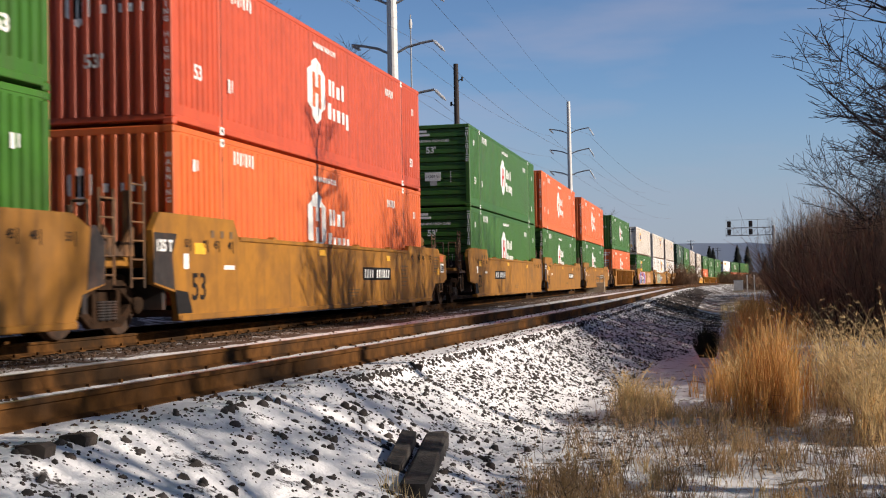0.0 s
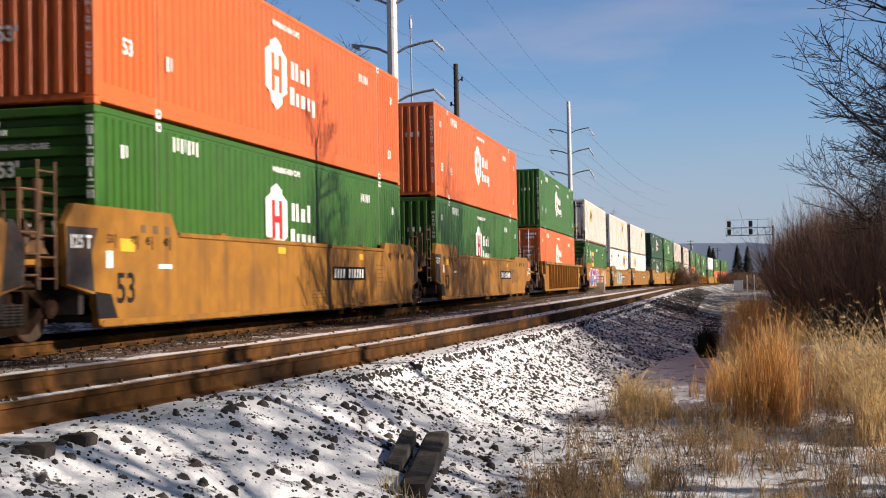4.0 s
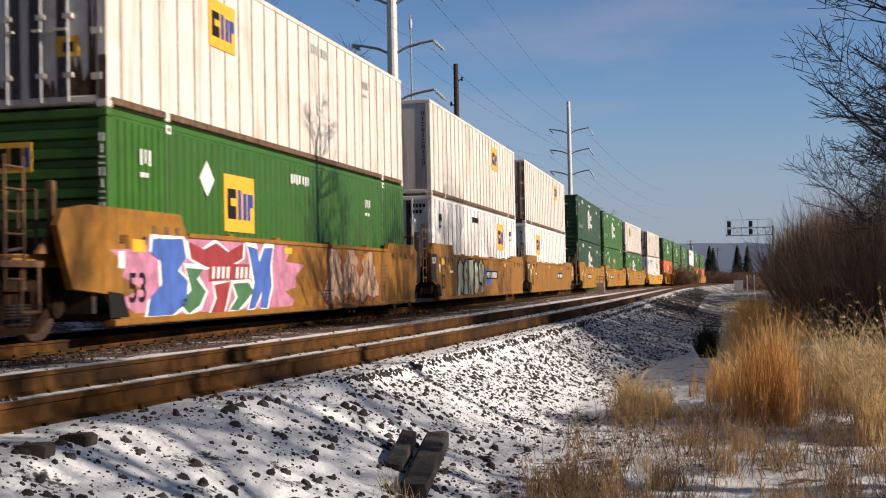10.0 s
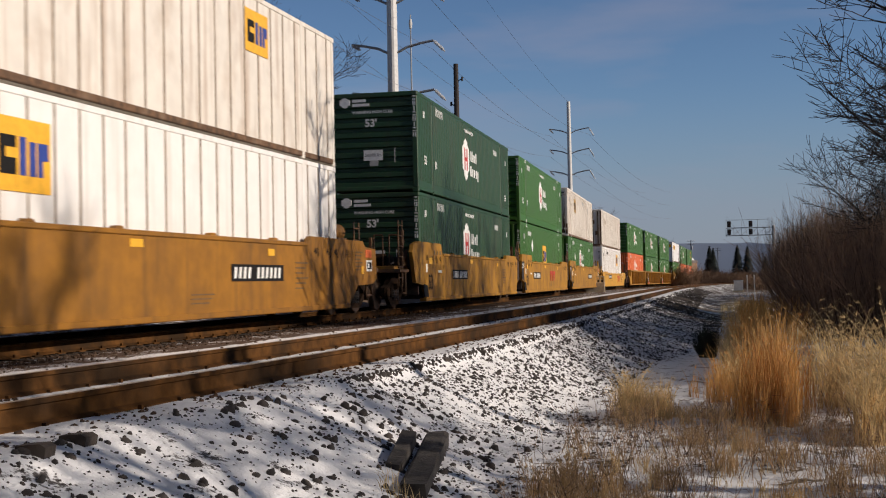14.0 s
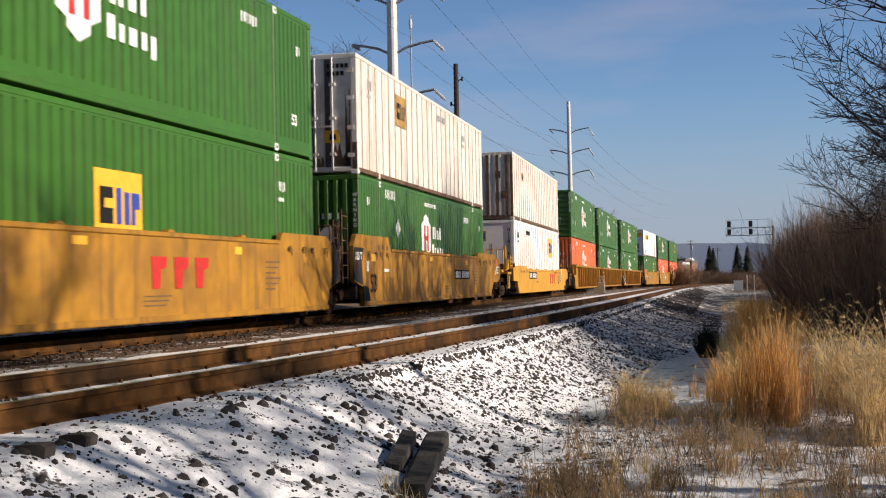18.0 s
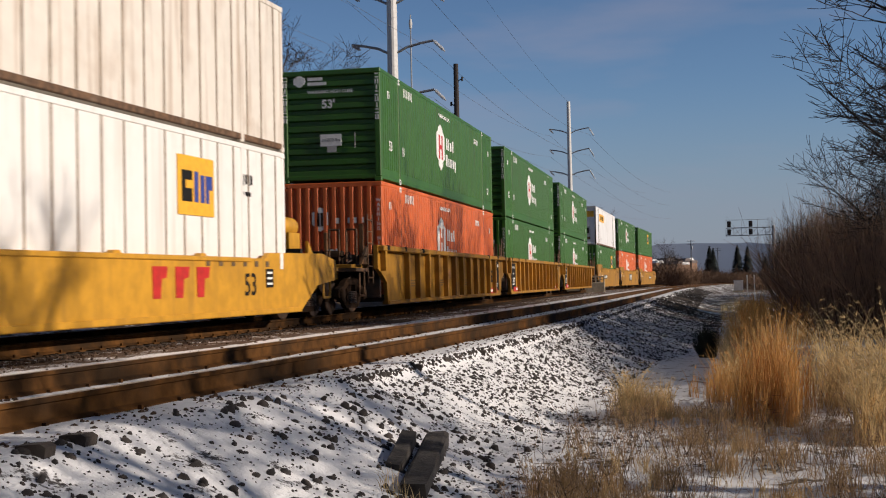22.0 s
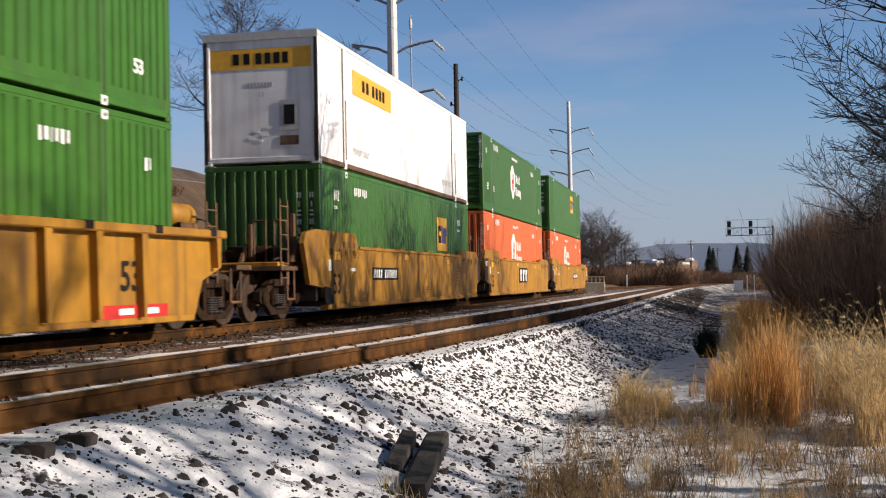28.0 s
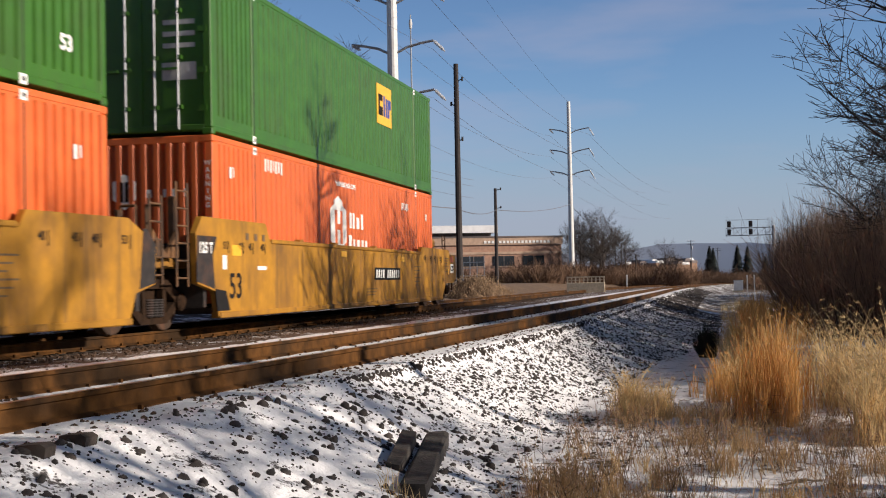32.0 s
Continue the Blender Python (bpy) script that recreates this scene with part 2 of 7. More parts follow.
M_BLUEMARK = material("blue_marking", (0.03, 0.06, 0.28), 0.5, grain=(9.0, 0.06))
M_GREYMARK = material("grey_marking", (0.45, 0.45, 0.44), 0.6, grain=(9.0, 0.06))
M_WELL = material("well_tan_yellow", (0.31, 0.132, 0.008), 0.65, grain=(4.0, 0.12), stain=((0.13, 0.06, 0.012), 0.9, 0.47, 0.75, 0.7), streak=((0.09, 0.045, 0.014), 4.5, 0.55), vary=0.15, bump=(18.0, 0.08))
M_WELL2 = material("well_warm_yellow", (0.385, 0.18, 0.008), 0.65, grain=(4.0, 0.1), stain=((0.15, 0.068, 0.014), 0.9, 0.46, 0.72, 0.75), streak=((0.08, 0.042, 0.016), 4.5, 0.7), vary=0.12, bump=(18.0, 0.08))
M_WELLY = material("well_yellow", (0.56, 0.28, 0.02), 0.5, grain=(4.0, 0.08), stain=((0.2, 0.11, 0.03), 0.9, 0.55, 0.8, 0.45), streak=((0.14, 0.08, 0.03), 4.5, 0.4), bump=(18.0, 0.06))
M_WELLB = material("well_brown", (0.3, 0.14, 0.045), 0.65, grain=(4.0, 0.15), stain=((0.09, 0.045, 0.02), 0.9, 0.42, 0.7, 0.7), streak=((0.07, 0.04, 0.02), 4.5, 0.6), bump=(18.0, 0.1))
M_GEAR = material("grimy_brown_gear", (0.15, 0.07, 0.024), 0.7, grain=(6.0, 0.2), stain=((0.03, 0.02, 0.013), 2.0, 0.42, 0.65, 0.8))
M_STEEL = material("dark_steel", (0.024, 0.019, 0.017), 0.7, 0.1, grain=(9.0, 0.2), stain=(RUST, 3.0, 0.5, 0.75, 0.4), bump=(40.0, 0.15))
M_BRAKE = material("bogie_rust", (0.03, 0.015, 0.007), 0.9, 0.0, grain=(10.0, 0.25), stain=((0.02, 0.013, 0.008), 2.5, 0.45, 0.7, 0.6), bump=(40.0, 0.2), spec=0.15)
M_TREAD = material("wheel_steel", (0.036, 0.018, 0.008), 0.8, 0.0, grain=(10.0, 0.15), stain=(RUST, 5.0, 0.5, 0.8, 0.4))
# rust brown; its broad dark patches put tree shadow into the rail's colour
M_RAIL = material("rail_rust_and_shade", (0.1, 0.044, 0.012), 0.85, 0.0, grain=(6.0, 0.2), stain=((0.022, 0.014, 0.008), 1.1, 0.42, 0.6, 0.85), bump=(50.0, 0.1), spec=0.1)
M_RAILTOP = material("rail_worn_head", (0.3, 0.22, 0.16), 0.4, 0.6, grain=(8.0, 0.15))
M_TIE = material("tie_timber", (0.05, 0.037, 0.028), 0.85, grain=(9.0, 0.25), stain=((0.12, 0.1, 0.085), 4.0, 0.5, 0.75, 0.4), bump=(25.0, 0.4), vary=0.3)
M_STONE = material("ballast_stone", (0.05, 0.042, 0.038), 0.9, grain=(14.0, 0.25), stain=((0.085, 0.06, 0.045), 1.3, 0.5, 0.7, 0.6), bump=(40.0, 0.3), vary=0.4)
M_BARK = material("bark_grey_brown", (0.06, 0.046, 0.038), 0.85, grain=(12.0, 0.25), bump=(30.0, 0.4))
M_TWIG = material("twig_brown", (0.055, 0.04, 0.031), 0.85, grain=(12.0, 0.2))
M_POLEW = material("pole_white_steel", (0.62, 0.61, 0.58), 0.5, 0.0, grain=(6.0, 0.06), stain=((0.35, 0.32, 0.28), 1.5, 0.55, 0.8, 0.4))
M_POLED = material("pole_dark_timber", (0.035, 0.027, 0.024), 0.85, grain=(9.0, 0.2), streak=((0.08, 0.06, 0.05), 8.0, 0.5))
M_WIRE = material("wire_dark", (0.12, 0.12, 0.13), 0.6, grain=(5.0, 0.05))
M_GALV = material("galvanised_steel", (0.36, 0.37, 0.38), 0.5, 0.5, grain=(7.0, 0.1))
M_CONC = material("concrete", (0.5, 0.42, 0.3), 0.85, grain=(10.0, 0.1), stain=((0.25, 0.21, 0.17), 1.2, 0.5, 0.8, 0.5), bump=(30.0, 0.2))
M_LAMP = material("lamp_grey", (0.55, 0.56, 0.57), 0.35, 0.2, grain=(5.0, 0.05))
def leaf_material(name, base, vary=0.2):
    """Dry blades: diffuse, letting some light through."""
    m = material(name, base, 0.75, grain=(5.0, 0.25), vary=vary)
    n, l = m.node_tree.nodes, m.node_tree.links
    b, out = n["Principled BSDF"], n["Material Output"]
    tr = n.new("ShaderNodeBsdfTranslucent")
    l.new(b.inputs["Base Color"].links[0].from_socket, tr.inputs["Color"])
    mx = n.new("ShaderNodeMixShader")
    mx.inputs[0].default_value = 0.4
    l.new(b.outputs[0], mx.inputs[1])
    l.new(tr.outputs[0], mx.inputs[2])
    l.new(mx.outputs[0], out.inputs["Surface"])
    return m


M_GLASS = material("window_dark", (0.02, 0.022, 0.026), 0.1, grain=(3.0, 0.05))

# ---------------------------------------------------------------- the ground
SNOWCOL = (0.8, 0.805, 0.815)


def ground_material(name, soil, cover, scale, lo, hi, rough=0.85, fine=9.0, bump=0.5):
    """Soil or stones showing through a broken cover of snow or straw."""
    m = bpy.data.materials.new(name)
    m.use_nodes = True
    n, l = m.node_tree.nodes, m.node_tree.links
    b = n["Principled BSDF"]
    b.inputs["Roughness"].default_value = rough
    tc = n.new("ShaderNodeTexCoord")

    def tex(sc, detail, rough_=0.6):
        t = n.new("ShaderNodeTexNoise")
        t.inputs["Scale"].default_value, t.inputs["Detail"].default_value, t.inputs["Roughness"].default_value = sc, detail, rough_
        l.new(tc.outputs["Object"], t.inputs["Vector"])
        return t.outputs["Fac"]
    big, small = tex(scale, 6.0, 0.7), tex(fine, 4.0)
    add = n.new("ShaderNodeMath")
    add.operation = "MULTIPLY_ADD"
    l.new(small, add.inputs[0])
    add.inputs[1].default_value = 0.5
    l.new(big, add.inputs[2])
    r = n.new("ShaderNodeMapRange")
    r.inputs[1].default_value, r.inputs[2].default_value = lo + 0.25, hi + 0.25
    l.new(add.outputs[0], r.inputs[0])
    s1 = n.new("ShaderNodeMix")
    s1.data_type = "RGBA"
    s1.inputs["A"].default_value = (*[c * 0.55 for c in soil], 1)
    s1.inputs["B"].default_value = (*[c * 1.4 for c in soil], 1)
    l.new(small, s1.inputs["Factor"])
    s2 = n.new("ShaderNodeMix")
    s2.data_type = "RGBA"
    l.new(r.outputs[0], s2.inputs["Factor"])
    l.new(s1.outputs["Result"], s2.inputs["A"])
    s2.inputs["B"].default_value = (*cover, 1)
    l.new(s2.outputs["Result"], b.inputs["Base Color"])
    bp = n.new("ShaderNodeBump")
    bp.inputs["Strength"].default_value, bp.inputs["Distance"].default_value = bump, 0.05
    l.new(add.outputs[0], bp.inputs["Height"])
    l.new(bp.outputs[0], b.inputs["Normal"])
    return m


G_BALLAST = ground_material("ballast", (0.085, 0.046, 0.024), SNOWCOL, 1.2, 0.57, 0.61, fine=24.0, bump=0.9)
G_SNOWBED = ground_material("snowy_trackbed", (0.07, 0.045, 0.03), SNOWCOL, 1.6, 0.32, 0.38, fine=24.0, bump=0.7)
G_BANK = ground_material("snowy_bank", (0.075, 0.066, 0.062), SNOWCOL, 2.4, 0.33, 0.40, fine=26.0, bump=0.7)
G_DITCH = ground_material("snowy_weed_ground", (0.12, 0.085, 0.05), SNOWCOL, 2.6, 0.38, 0.45, fine=18.0, bump=0.7)
G_FIELD = ground_material("dry_field", (0.085, 0.05, 0.026), (0.15, 0.095, 0.048), 0.15, 0.45, 0.6, fine=3.0)
G_HILL = ground_material("hillside_straw", (0.062, 0.038, 0.019), (0.115, 0.072, 0.037), 0.12, 0.42, 0.62, fine=1.5)
G_ROCK = ground_material("rocky_crest", (0.06, 0.041, 0.027), (0.105, 0.076, 0.052), 0.3, 0.42, 0.6, fine=2.5)
G_FARBANK = ground_material("dark_far_bank", (0.05, 0.033, 0.02), SNOWCOL, 0.9, 0.52, 0.58, fine=6.0)
G_SHADEBANK = ground_material("unseen_shade_bank", (0.03, 0.021, 0.014), (0.05, 0.036, 0.024), 0.4, 0.45, 0.6, fine=3.0)
G_GRAVEL = ground_material("access_road_gravel", (0.13, 0.08, 0.042), (0.19, 0.12, 0.065), 0.5, 0.45, 0.6, fine=8.0)


def hill(s, off):
    """The road bank beyond the tracks, falling away with distance."""
    top = float(np.interp(s, (-40, 30, 46, 52, 56, 60, 64, 68, 75, 112), (9.6, 8.8, 8.15, 7.55, 7.2, 7.0, 7.0, 6.85, 6.0, 0.0)))
    up = min(max((-off - 9.5) / 11.0, 0), 1)
    return top * up * up * (3 - 2 * up)


def lumps(s, off):
    """Uneven snow over coarse stone on the bank and its foot."""
    return (0.034 * noise.noise((s * 1.1, off * 1.5, 5.0)) + 0.026 * noise.noise((s * 2.7, off * 3.1, 9.0))
            + 0.013 * noise.noise((s * 6.5, off * 6.5, 1.0)))


def bank_run(s):
    """Width of the bank from the tie ends to its foot."""
    wave = 0.2 * noise.noise((s * 0.45, 2.0, 6.0)) + 0.1 * noise.noise((s * 1.7, 4.0, 1.0)) * min(max((14 - s) / 5, 0), 1)
    return float(np.interp(s, (3, 6, 9, 13, 19, 30), (2.2, 1.95, 1.6, 1.4, 1.5, 2.4))) + wave


def ground_z(s, off):
    no = near_off(s)
    n1 = noise.noise((s * 0.35, off * 0.35, 0.0))
    n2 = noise.noise((s * 1.4, off * 1.4, 3.0))
    if off < -4.2:
        k = min((-4.2 - off) / 4.0, 1)
        return -0.2 + 0.75 * k * k * (3 - 2 * k) + hill(s, off) + 0.12 * n1 * k
    lip = no + 1.3
    if off <= lip:
        k = min(max((off - 1.1) / 0.9, 0), 1)
        return -0.21 + 0.05 * k + 0.012 * n2 + (0.25 * lumps(s, off) if off > 2 else 0.0)
    u = off - lip
    step = 0.1 * min(u / 0.09, 1) * min(max((s - 7) / 3, 0), 1)
    soft = min(u / 0.5, 1) * min(max((14.0 - u) / 8.0, 0), 1)
    run = bank_run(s)
    if u < run:
        k = u / run
        return -0.16 - step - (0.715 - step) * (k ** 1.25 * (1.6 - 0.6 * k)) + 0.03 * n2 * k + 0.05 * n1 * k + lumps(s, off) * (0.3 + 0.7 * soft)
    return -0.875 + 0.03 * n2 + 0.06 * n1 + 0.012 * min(u - run, 30) + lumps(s, off) * (0.3 + 0.7 * soft)


def build_ground():
    ss = list(np.arange(-38, -4, 3.0)) + list(np.arange(-4, 3, 0.35)) + list(np.arange(3, 18, 0.09)) + list(np.arange(18, 34, 0.2))
    step = 0.22
    while ss[-1] < 860:
        step *= 1.05
        ss.append(ss[-1] + min(step, 16))
    ss[-1] = 880
    offs = [-900, -500, -280, -160, -100, -70, -50, -38, -30, -26, -23, -20.5, -19, -17.5, -16, -14.5, -13, -11.5, -10, -8.5, -7.2, -6.2, -5.2, -4.2, -3, -2, -1, 0, 1, 1.6, 2.2]
    fixed = len(offs)
    offs += list(np.arange(2.6, 6.5, 0.16)) + list(np.arange(6.55, 10.5, 0.075)) + list(np.arange(10.6, 14, 0.16)) + [14.5, 15.5, 17, 19, 22, 27, 35, 50, 75, 110, 170, 280, 500, 900]
    sh = Shape()
    slots = []
    for s in ss:
        shift = near_off(s) - 5.27
        for j, o in enumerate(offs):
            o += shift if j >= fixed else 0.0
            sh.v.append(tuple(line(s, o, ground_z(s, o))))
    w = len(offs)
    for i in range(len(ss) - 1):
        for j in range(w - 1):
            sh.f.append((i * w + j, i * w + j + 1, (i + 1) * w + j + 1, (i + 1) * w + j))
            s, o = ss[i], (offs[j] + offs[j + 1]) / 2
            o += near_off(s) - 5.27 if j >= fixed else 0.0
            e = near_off(s) + 1.5
            if o < -9:
                k = (4 if o > -17.5 else 7) if s < 125 and o > -30 else 3
            elif o < -4.0:
                k = 5 if s > 42 else 8
            elif o < e - 4.15:
                k = 0
            elif o < e:
                k = 6 if s < 110 else 8
            elif o < e + bank_run(s):
                k = 1 if s < 36 else 8
            elif o < 60 and s < 40:
                k = 2
            elif o < 60 and s < 130:
                k = 8
            else:
                k = 3
            slots.append(k)
    me = sh.raw("ground", G_BALLAST)
    for m in (G_BANK, G_DITCH, G_FIELD, G_HILL, G_GRAVEL, G_SNOWBED, G_ROCK, G_FARBANK):
        me.materials.append(m)
    me.polygons.foreach_set("material_index", slots)
    me.shade_smooth()
    tagged(new("ground", me), "snow-dusted trackside ground with ballast bank and dry field", "ground", kind="structure")


build_ground()


# ---------------------------------------------------------------- rails and ties
RAIL_PROFILE = [(-0.07, -0.18), (0.07, -0.18), (0.07, -0.168), (0.014, -0.145), (0.012, -0.045), (0.036, -0.034),
                (0.036, -0.008), (0.028, 0.0), (-0.028, 0.0), (-0.036, -0.008), (-0.036, -0.034), (-0.012, -0.045), (-0.014, -0.145), (-0.07, -0.168)]


def build_rail(offset, z, s0, s1):
    sh = Shape()
    s, step, rows = s0, 1.0, []
    while s < s1:
        rows.append(s)
        step = 1.0 if s < 60 else 4.0
        s += step
    n = len(RAIL_PROFILE)
    for s in rows:
        c = offset(s)
        for (a, b) in RAIL_PROFILE:
            sh.v.append(tuple(line(s, c + a, z + b)))
    for i in range(len(rows) - 1):
        for j in range(n):
            k = (j + 1) % n
            sh.f.append((i * n + j, i * n + k, (i + 1) * n + k, (i + 1) * n + j))
    me = sh.mesh("rail", M_RAIL)
    me.materials.append(M_RAILTOP)
    for p in me.polygons:
        if p.normal.z > 0.9 and p.index % n == 7:
            p.material_index = 1
    return new("rail", me)


for label, base, zz in (("rusty steel rail of the track that carries the train", lambda s: 0.0, 0.0), ("rusty steel rail of the empty nearer track", near_off, 0.02)):
    for side in (-0.7525, 0.7525):
        tagged(build_rail(lambda s, b=base, d=side: b(s) + d, zz, -30, 600), label, "rail", "rails", "structure")


def heading(s):
    return -math.degrees(float(np.interp(s, S_GRID, S_HEAD)))


def on_line(s, off, z, turn=0.0):
    p = line(s, off, z)
    return pose(p.x, p.y, p.z, 0, 0, heading(s) + turn)

# ---------------------------------------------------------------- containers
BOX_L, BOX_H, BOX_W = 16.4, 2.86, 1.295


def corrugated(y0, y1, z0, z1, x, depth, period, duty, inward, flank=0.12):
    """A wall in the y-z plane with upright folds."""
    sh = Shape()
    pts, y, sl = [], y0, period * flank
    while y < y1 - 0.01:
        a = y + period * duty
        for q in ((y, x), (a, x), (a + sl, x - depth * inward), (y + period - sl, x - depth * inward)):
            pts.append((min(q[0], y1), q[1]))
        y += period
    pts.append((y1, x))
    n = len(pts)
    for (py, px) in pts:
        sh.v += [(px, py, z0), (px, py, z1)]
    for i in range(n - 1):
        sh.f.append((2 * i, 2 * i + 2, 2 * i + 3, 2 * i + 1))
    return sh


BAYS = ((0.14, 1.9), (2.06, BOX_L - 2.06), (BOX_L - 1.9, BOX_L - 0.14))


def side_wall(sign, style, bay):
    """One bay of a side: folded between plain bands, or flat."""
    a, b = BAYS[bay]
    if style != "fold":
        x = sign * (BOX_W - 0.012)
        return Shape().quad((x, a, 0.15), (x, b, 0.15), (x, b, BOX_H - 0.08), (x, a, BOX_H - 0.08))
    low, high, flat = 0.36, BOX_H - 0.16, sign * (BOX_W - 0.005)
    sh = corrugated(a, b, low, high, sign * (BOX_W - 0.004), 0.048, (b - a) / 8.0 if b - a < 3 else (b - a) / 44.0, 0.62, sign)
    n = len(sh.v) // 2
    k = len(sh.v)
    for i in range(n):
        y = sh.v[2 * i][1]
        sh.v += [(flat, y, 0.15), (flat, y, low - 0.03), (flat, y, high + 0.03), (flat, y, BOX_H - 0.08)]
    for i in range(n - 1):
        c, d = k + 4 * i, k + 4 * i + 4
        sh.f += [(c, d, d + 1, c + 1), (c + 1, d + 1, 2 * i + 2, 2 * i), (2 * i + 1, 2 * i + 3, d + 2, c + 2), (c + 2, d + 2, d + 3, c + 3)]
    return sh


def end_wall(style):
    """The end that faces the camera, at y = 0."""
    w, z0, z1 = BOX_W - 0.14, 0.17, BOX_H - 0.12
    if style == "upright":
        sh = corrugated(-w, w, z0, z1, 0.0, 0.07, 2 * w / 10.0, 0.36, 1, 0.2)
        sh.v = [(v[1], -0.012 - v[0], v[2]) for v in sh.v]
        return sh
    if style == "level":
        sh = corrugated(z0, z1, -w, w, 0.0, 0.085, (z1 - z0) / 9.0, 0.42, 1)
        sh.v = [(v[2], 0.02 - v[0], v[1]) for v in sh.v]
        return sh
    return Shape().box(-w, w, 0.03, 0.07, z0, z1)


LIGHT = {}


def make_container(style, paint, end, label, marks):
    """One container; its base centre at the end nearest the camera is the origin."""
    root = new("shipping_container")
    tagged(root, label, "container", "containers on the train")
    LIGHT[root.name] = paint in (M_WHITE, M_DIRTYWHITE, M_JWHITE)
    P = lambda name, key, make, lab="": part(name, shared((key, style if "side" in key or "post" in key else ""), make, paint, name), paint, root, lab)
    for sg in (1, -1):
        for bay in range(3):
            P("side_panel", f"side{sg}{bay}", lambda: side_wall(sg, style, bay))
        P("top_rail", f"toprail{sg}", lambda: Shape().box(min(sg * 1.22, sg * 1.3), max(sg * 1.22, sg * 1.3), 0.1, BOX_L - 0.1, BOX_H - 0.1, BOX_H, 0.012))
        # pale boxes: brown rail also paints in the dark of the gap beneath
        rail_paint = M_RUSTSHADE if paint in (M_DIRTYWHITE, M_JWHITE) else paint
        part("bottom_rail", shared(("botrail", sg), lambda: Shape().box(min(sg * 1.2, sg * 1.3), max(sg * 1.2, sg * 1.3), 0.1, BOX_L - 0.1, 0.06, 0.17, 0.012), rail_paint, "bottom_rail"), rail_paint, root)
        for y in (1.9, BOX_L - 2.06):
            P("stacking_post", f"midpost{sg}{y}", lambda: Shape().box(min(sg * 1.2, sg * 1.303), max(sg * 1.2, sg * 1.303), y, y + 0.16, 0.02, BOX_H, 0.015))
        for y in (0.0, BOX_L - 0.14):
            P("corner_post", f"post{sg}{y}", lambda: Shape().box(min(sg * 1.15, sg * 1.3), max(sg * 1.15, sg * 1.3), y, y + 0.14, 0.12, BOX_H - 0.12, 0.015))
            for z in (0.0, BOX_H - 0.12):
                P("corner_casting", f"cast{sg}{y}{z}", lambda: Shape().box(min(sg * 1.12, sg * 1.31), max(sg * 1.12, sg * 1.31), y - 0.005, y + 0.15, z, z + 0.12, 0.02))
        if sg > 0 and style == "fold":
            for y in (1.98, BOX_L - 1.98):
                part("post_seam", shared("pseam", lambda: Shape().box(BOX_W - 0.01, BOX_W + 0.0095, -0.016, 0.016, 0.2, BOX_H - 0.2), M_STEEL, "post_seam"), M_STEEL, root, at=pose(0, y, 0))
                for z in (0.03, BOX_H - 0.17):
                    fit = part("stacking_fitting", shared("fitting", lambda: Shape().box(BOX_W - 0.02, BOX_W + 0.012, -0.08, 0.08, 0.0, 0.14, 0.006), M_WHITEMARK if paint is not M_DGREEN else paint, "stacking_fitting"), M_WHITEMARK, root, "pale stacking fitting", at=pose(0, y, z))
                    part("fitting_hole", shared("fithole", lambda: Shape().tube((BOX_W, 0, 0.07), (BOX_W + 0.016, 0, 0.07), 0.035, n=8), M_BLACKMARK, "fitting_hole"), M_BLACKMARK, fit)
    P("roof", "roof", lambda: Shape().box(-1.24, 1.24, 0.05, BOX_L - 0.05, BOX_H - 0.05, BOX_H - 0.02))
    P("floor", "floor", lambda: Shape().box(-1.22, 1.22, 0.05, BOX_L - 0.05, 0.06, 0.12))
    P("end_sill", "sill", lambda: Shape().box(-1.16, 1.16, 0.0, 0.12, 0.07, 0.18, 0.015))
    P("end_header", "header", lambda: Shape().box(-1.16, 1.16, 0.0, 0.12, BOX_H - 0.13, BOX_H, 0.015))
    P("rear_wall", "rear", lambda: Shape().box(-1.17, 1.17, BOX_L - 0.09, BOX_L - 0.04, 0.02, BOX_H - 0.01))
    skin = M_RUSTDOOR if end == "doors" and paint is M_DIRTYWHITE else paint
    part("end_wall", shared("end" + end, lambda: end_wall(end), skin, "end_wall"), skin, root)
    if style == "batten":
        bm = M_BATTEN
        for i in range(25):
            y = 0.45 + i * (BOX_L - 0.9) / 24
            part("panel_batten", shared("batten", lambda: Shape().box(BOX_W - 0.014, BOX_W + 0.004, -0.022, 0.022, 0.16, BOX_H - 0.09, 0.004), bm, "panel_batten"), bm, root, at=pose(0, y, 0))
    if end == "doors":
        gear = M_DOORBAR
        for x in (-0.62, -0.16, 0.14, 0.58) if LIGHT[root.name] else ():
            part("door_post", shared(("dpost", x), lambda: Shape().box(x - 0.075, x + 0.075, 0.012, 0.04, 0.16, BOX_H - 0.12, 0.006), gear, "door_post"), gear, root)
        for x in (-0.72, -0.27, 0.27, 0.7):
            part("lock_rod", shared(f"rod{x}", lambda: Shape().tube((x, -0.012, 0.1), (x, -0.012, BOX_H - 0.08), 0.022, n=6), M_GALV, "lock_rod"), M_GALV, root)
            for z in (0.45, 1.3, 2.1):
                P("rod_bracket", f"brk{x}{z}", lambda: Shape().box(x - 0.07, x + 0.07, -0.03, 0.04, z, z + 0.07))
            P("door_handle", f"hdl{x}", lambda: Shape().box(min(x, x * 0.55), max(x, x * 0.55), -0.05, -0.02, 1.12, 1.16))
        P("door_seam", "seam", lambda: Shape().box(-0.03, 0.03, 0.005, 0.04, 0.17, BOX_H - 0.13))
        for x in (-1.14, 1.14):
            for z in (0.4, 1.05, 1.75, 2.4):
                P("hinge", f"hng{x}{z}", lambda: Shape().box(x - 0.08, x + 0.08, -0.015, 0.04, z, z + 0.1))
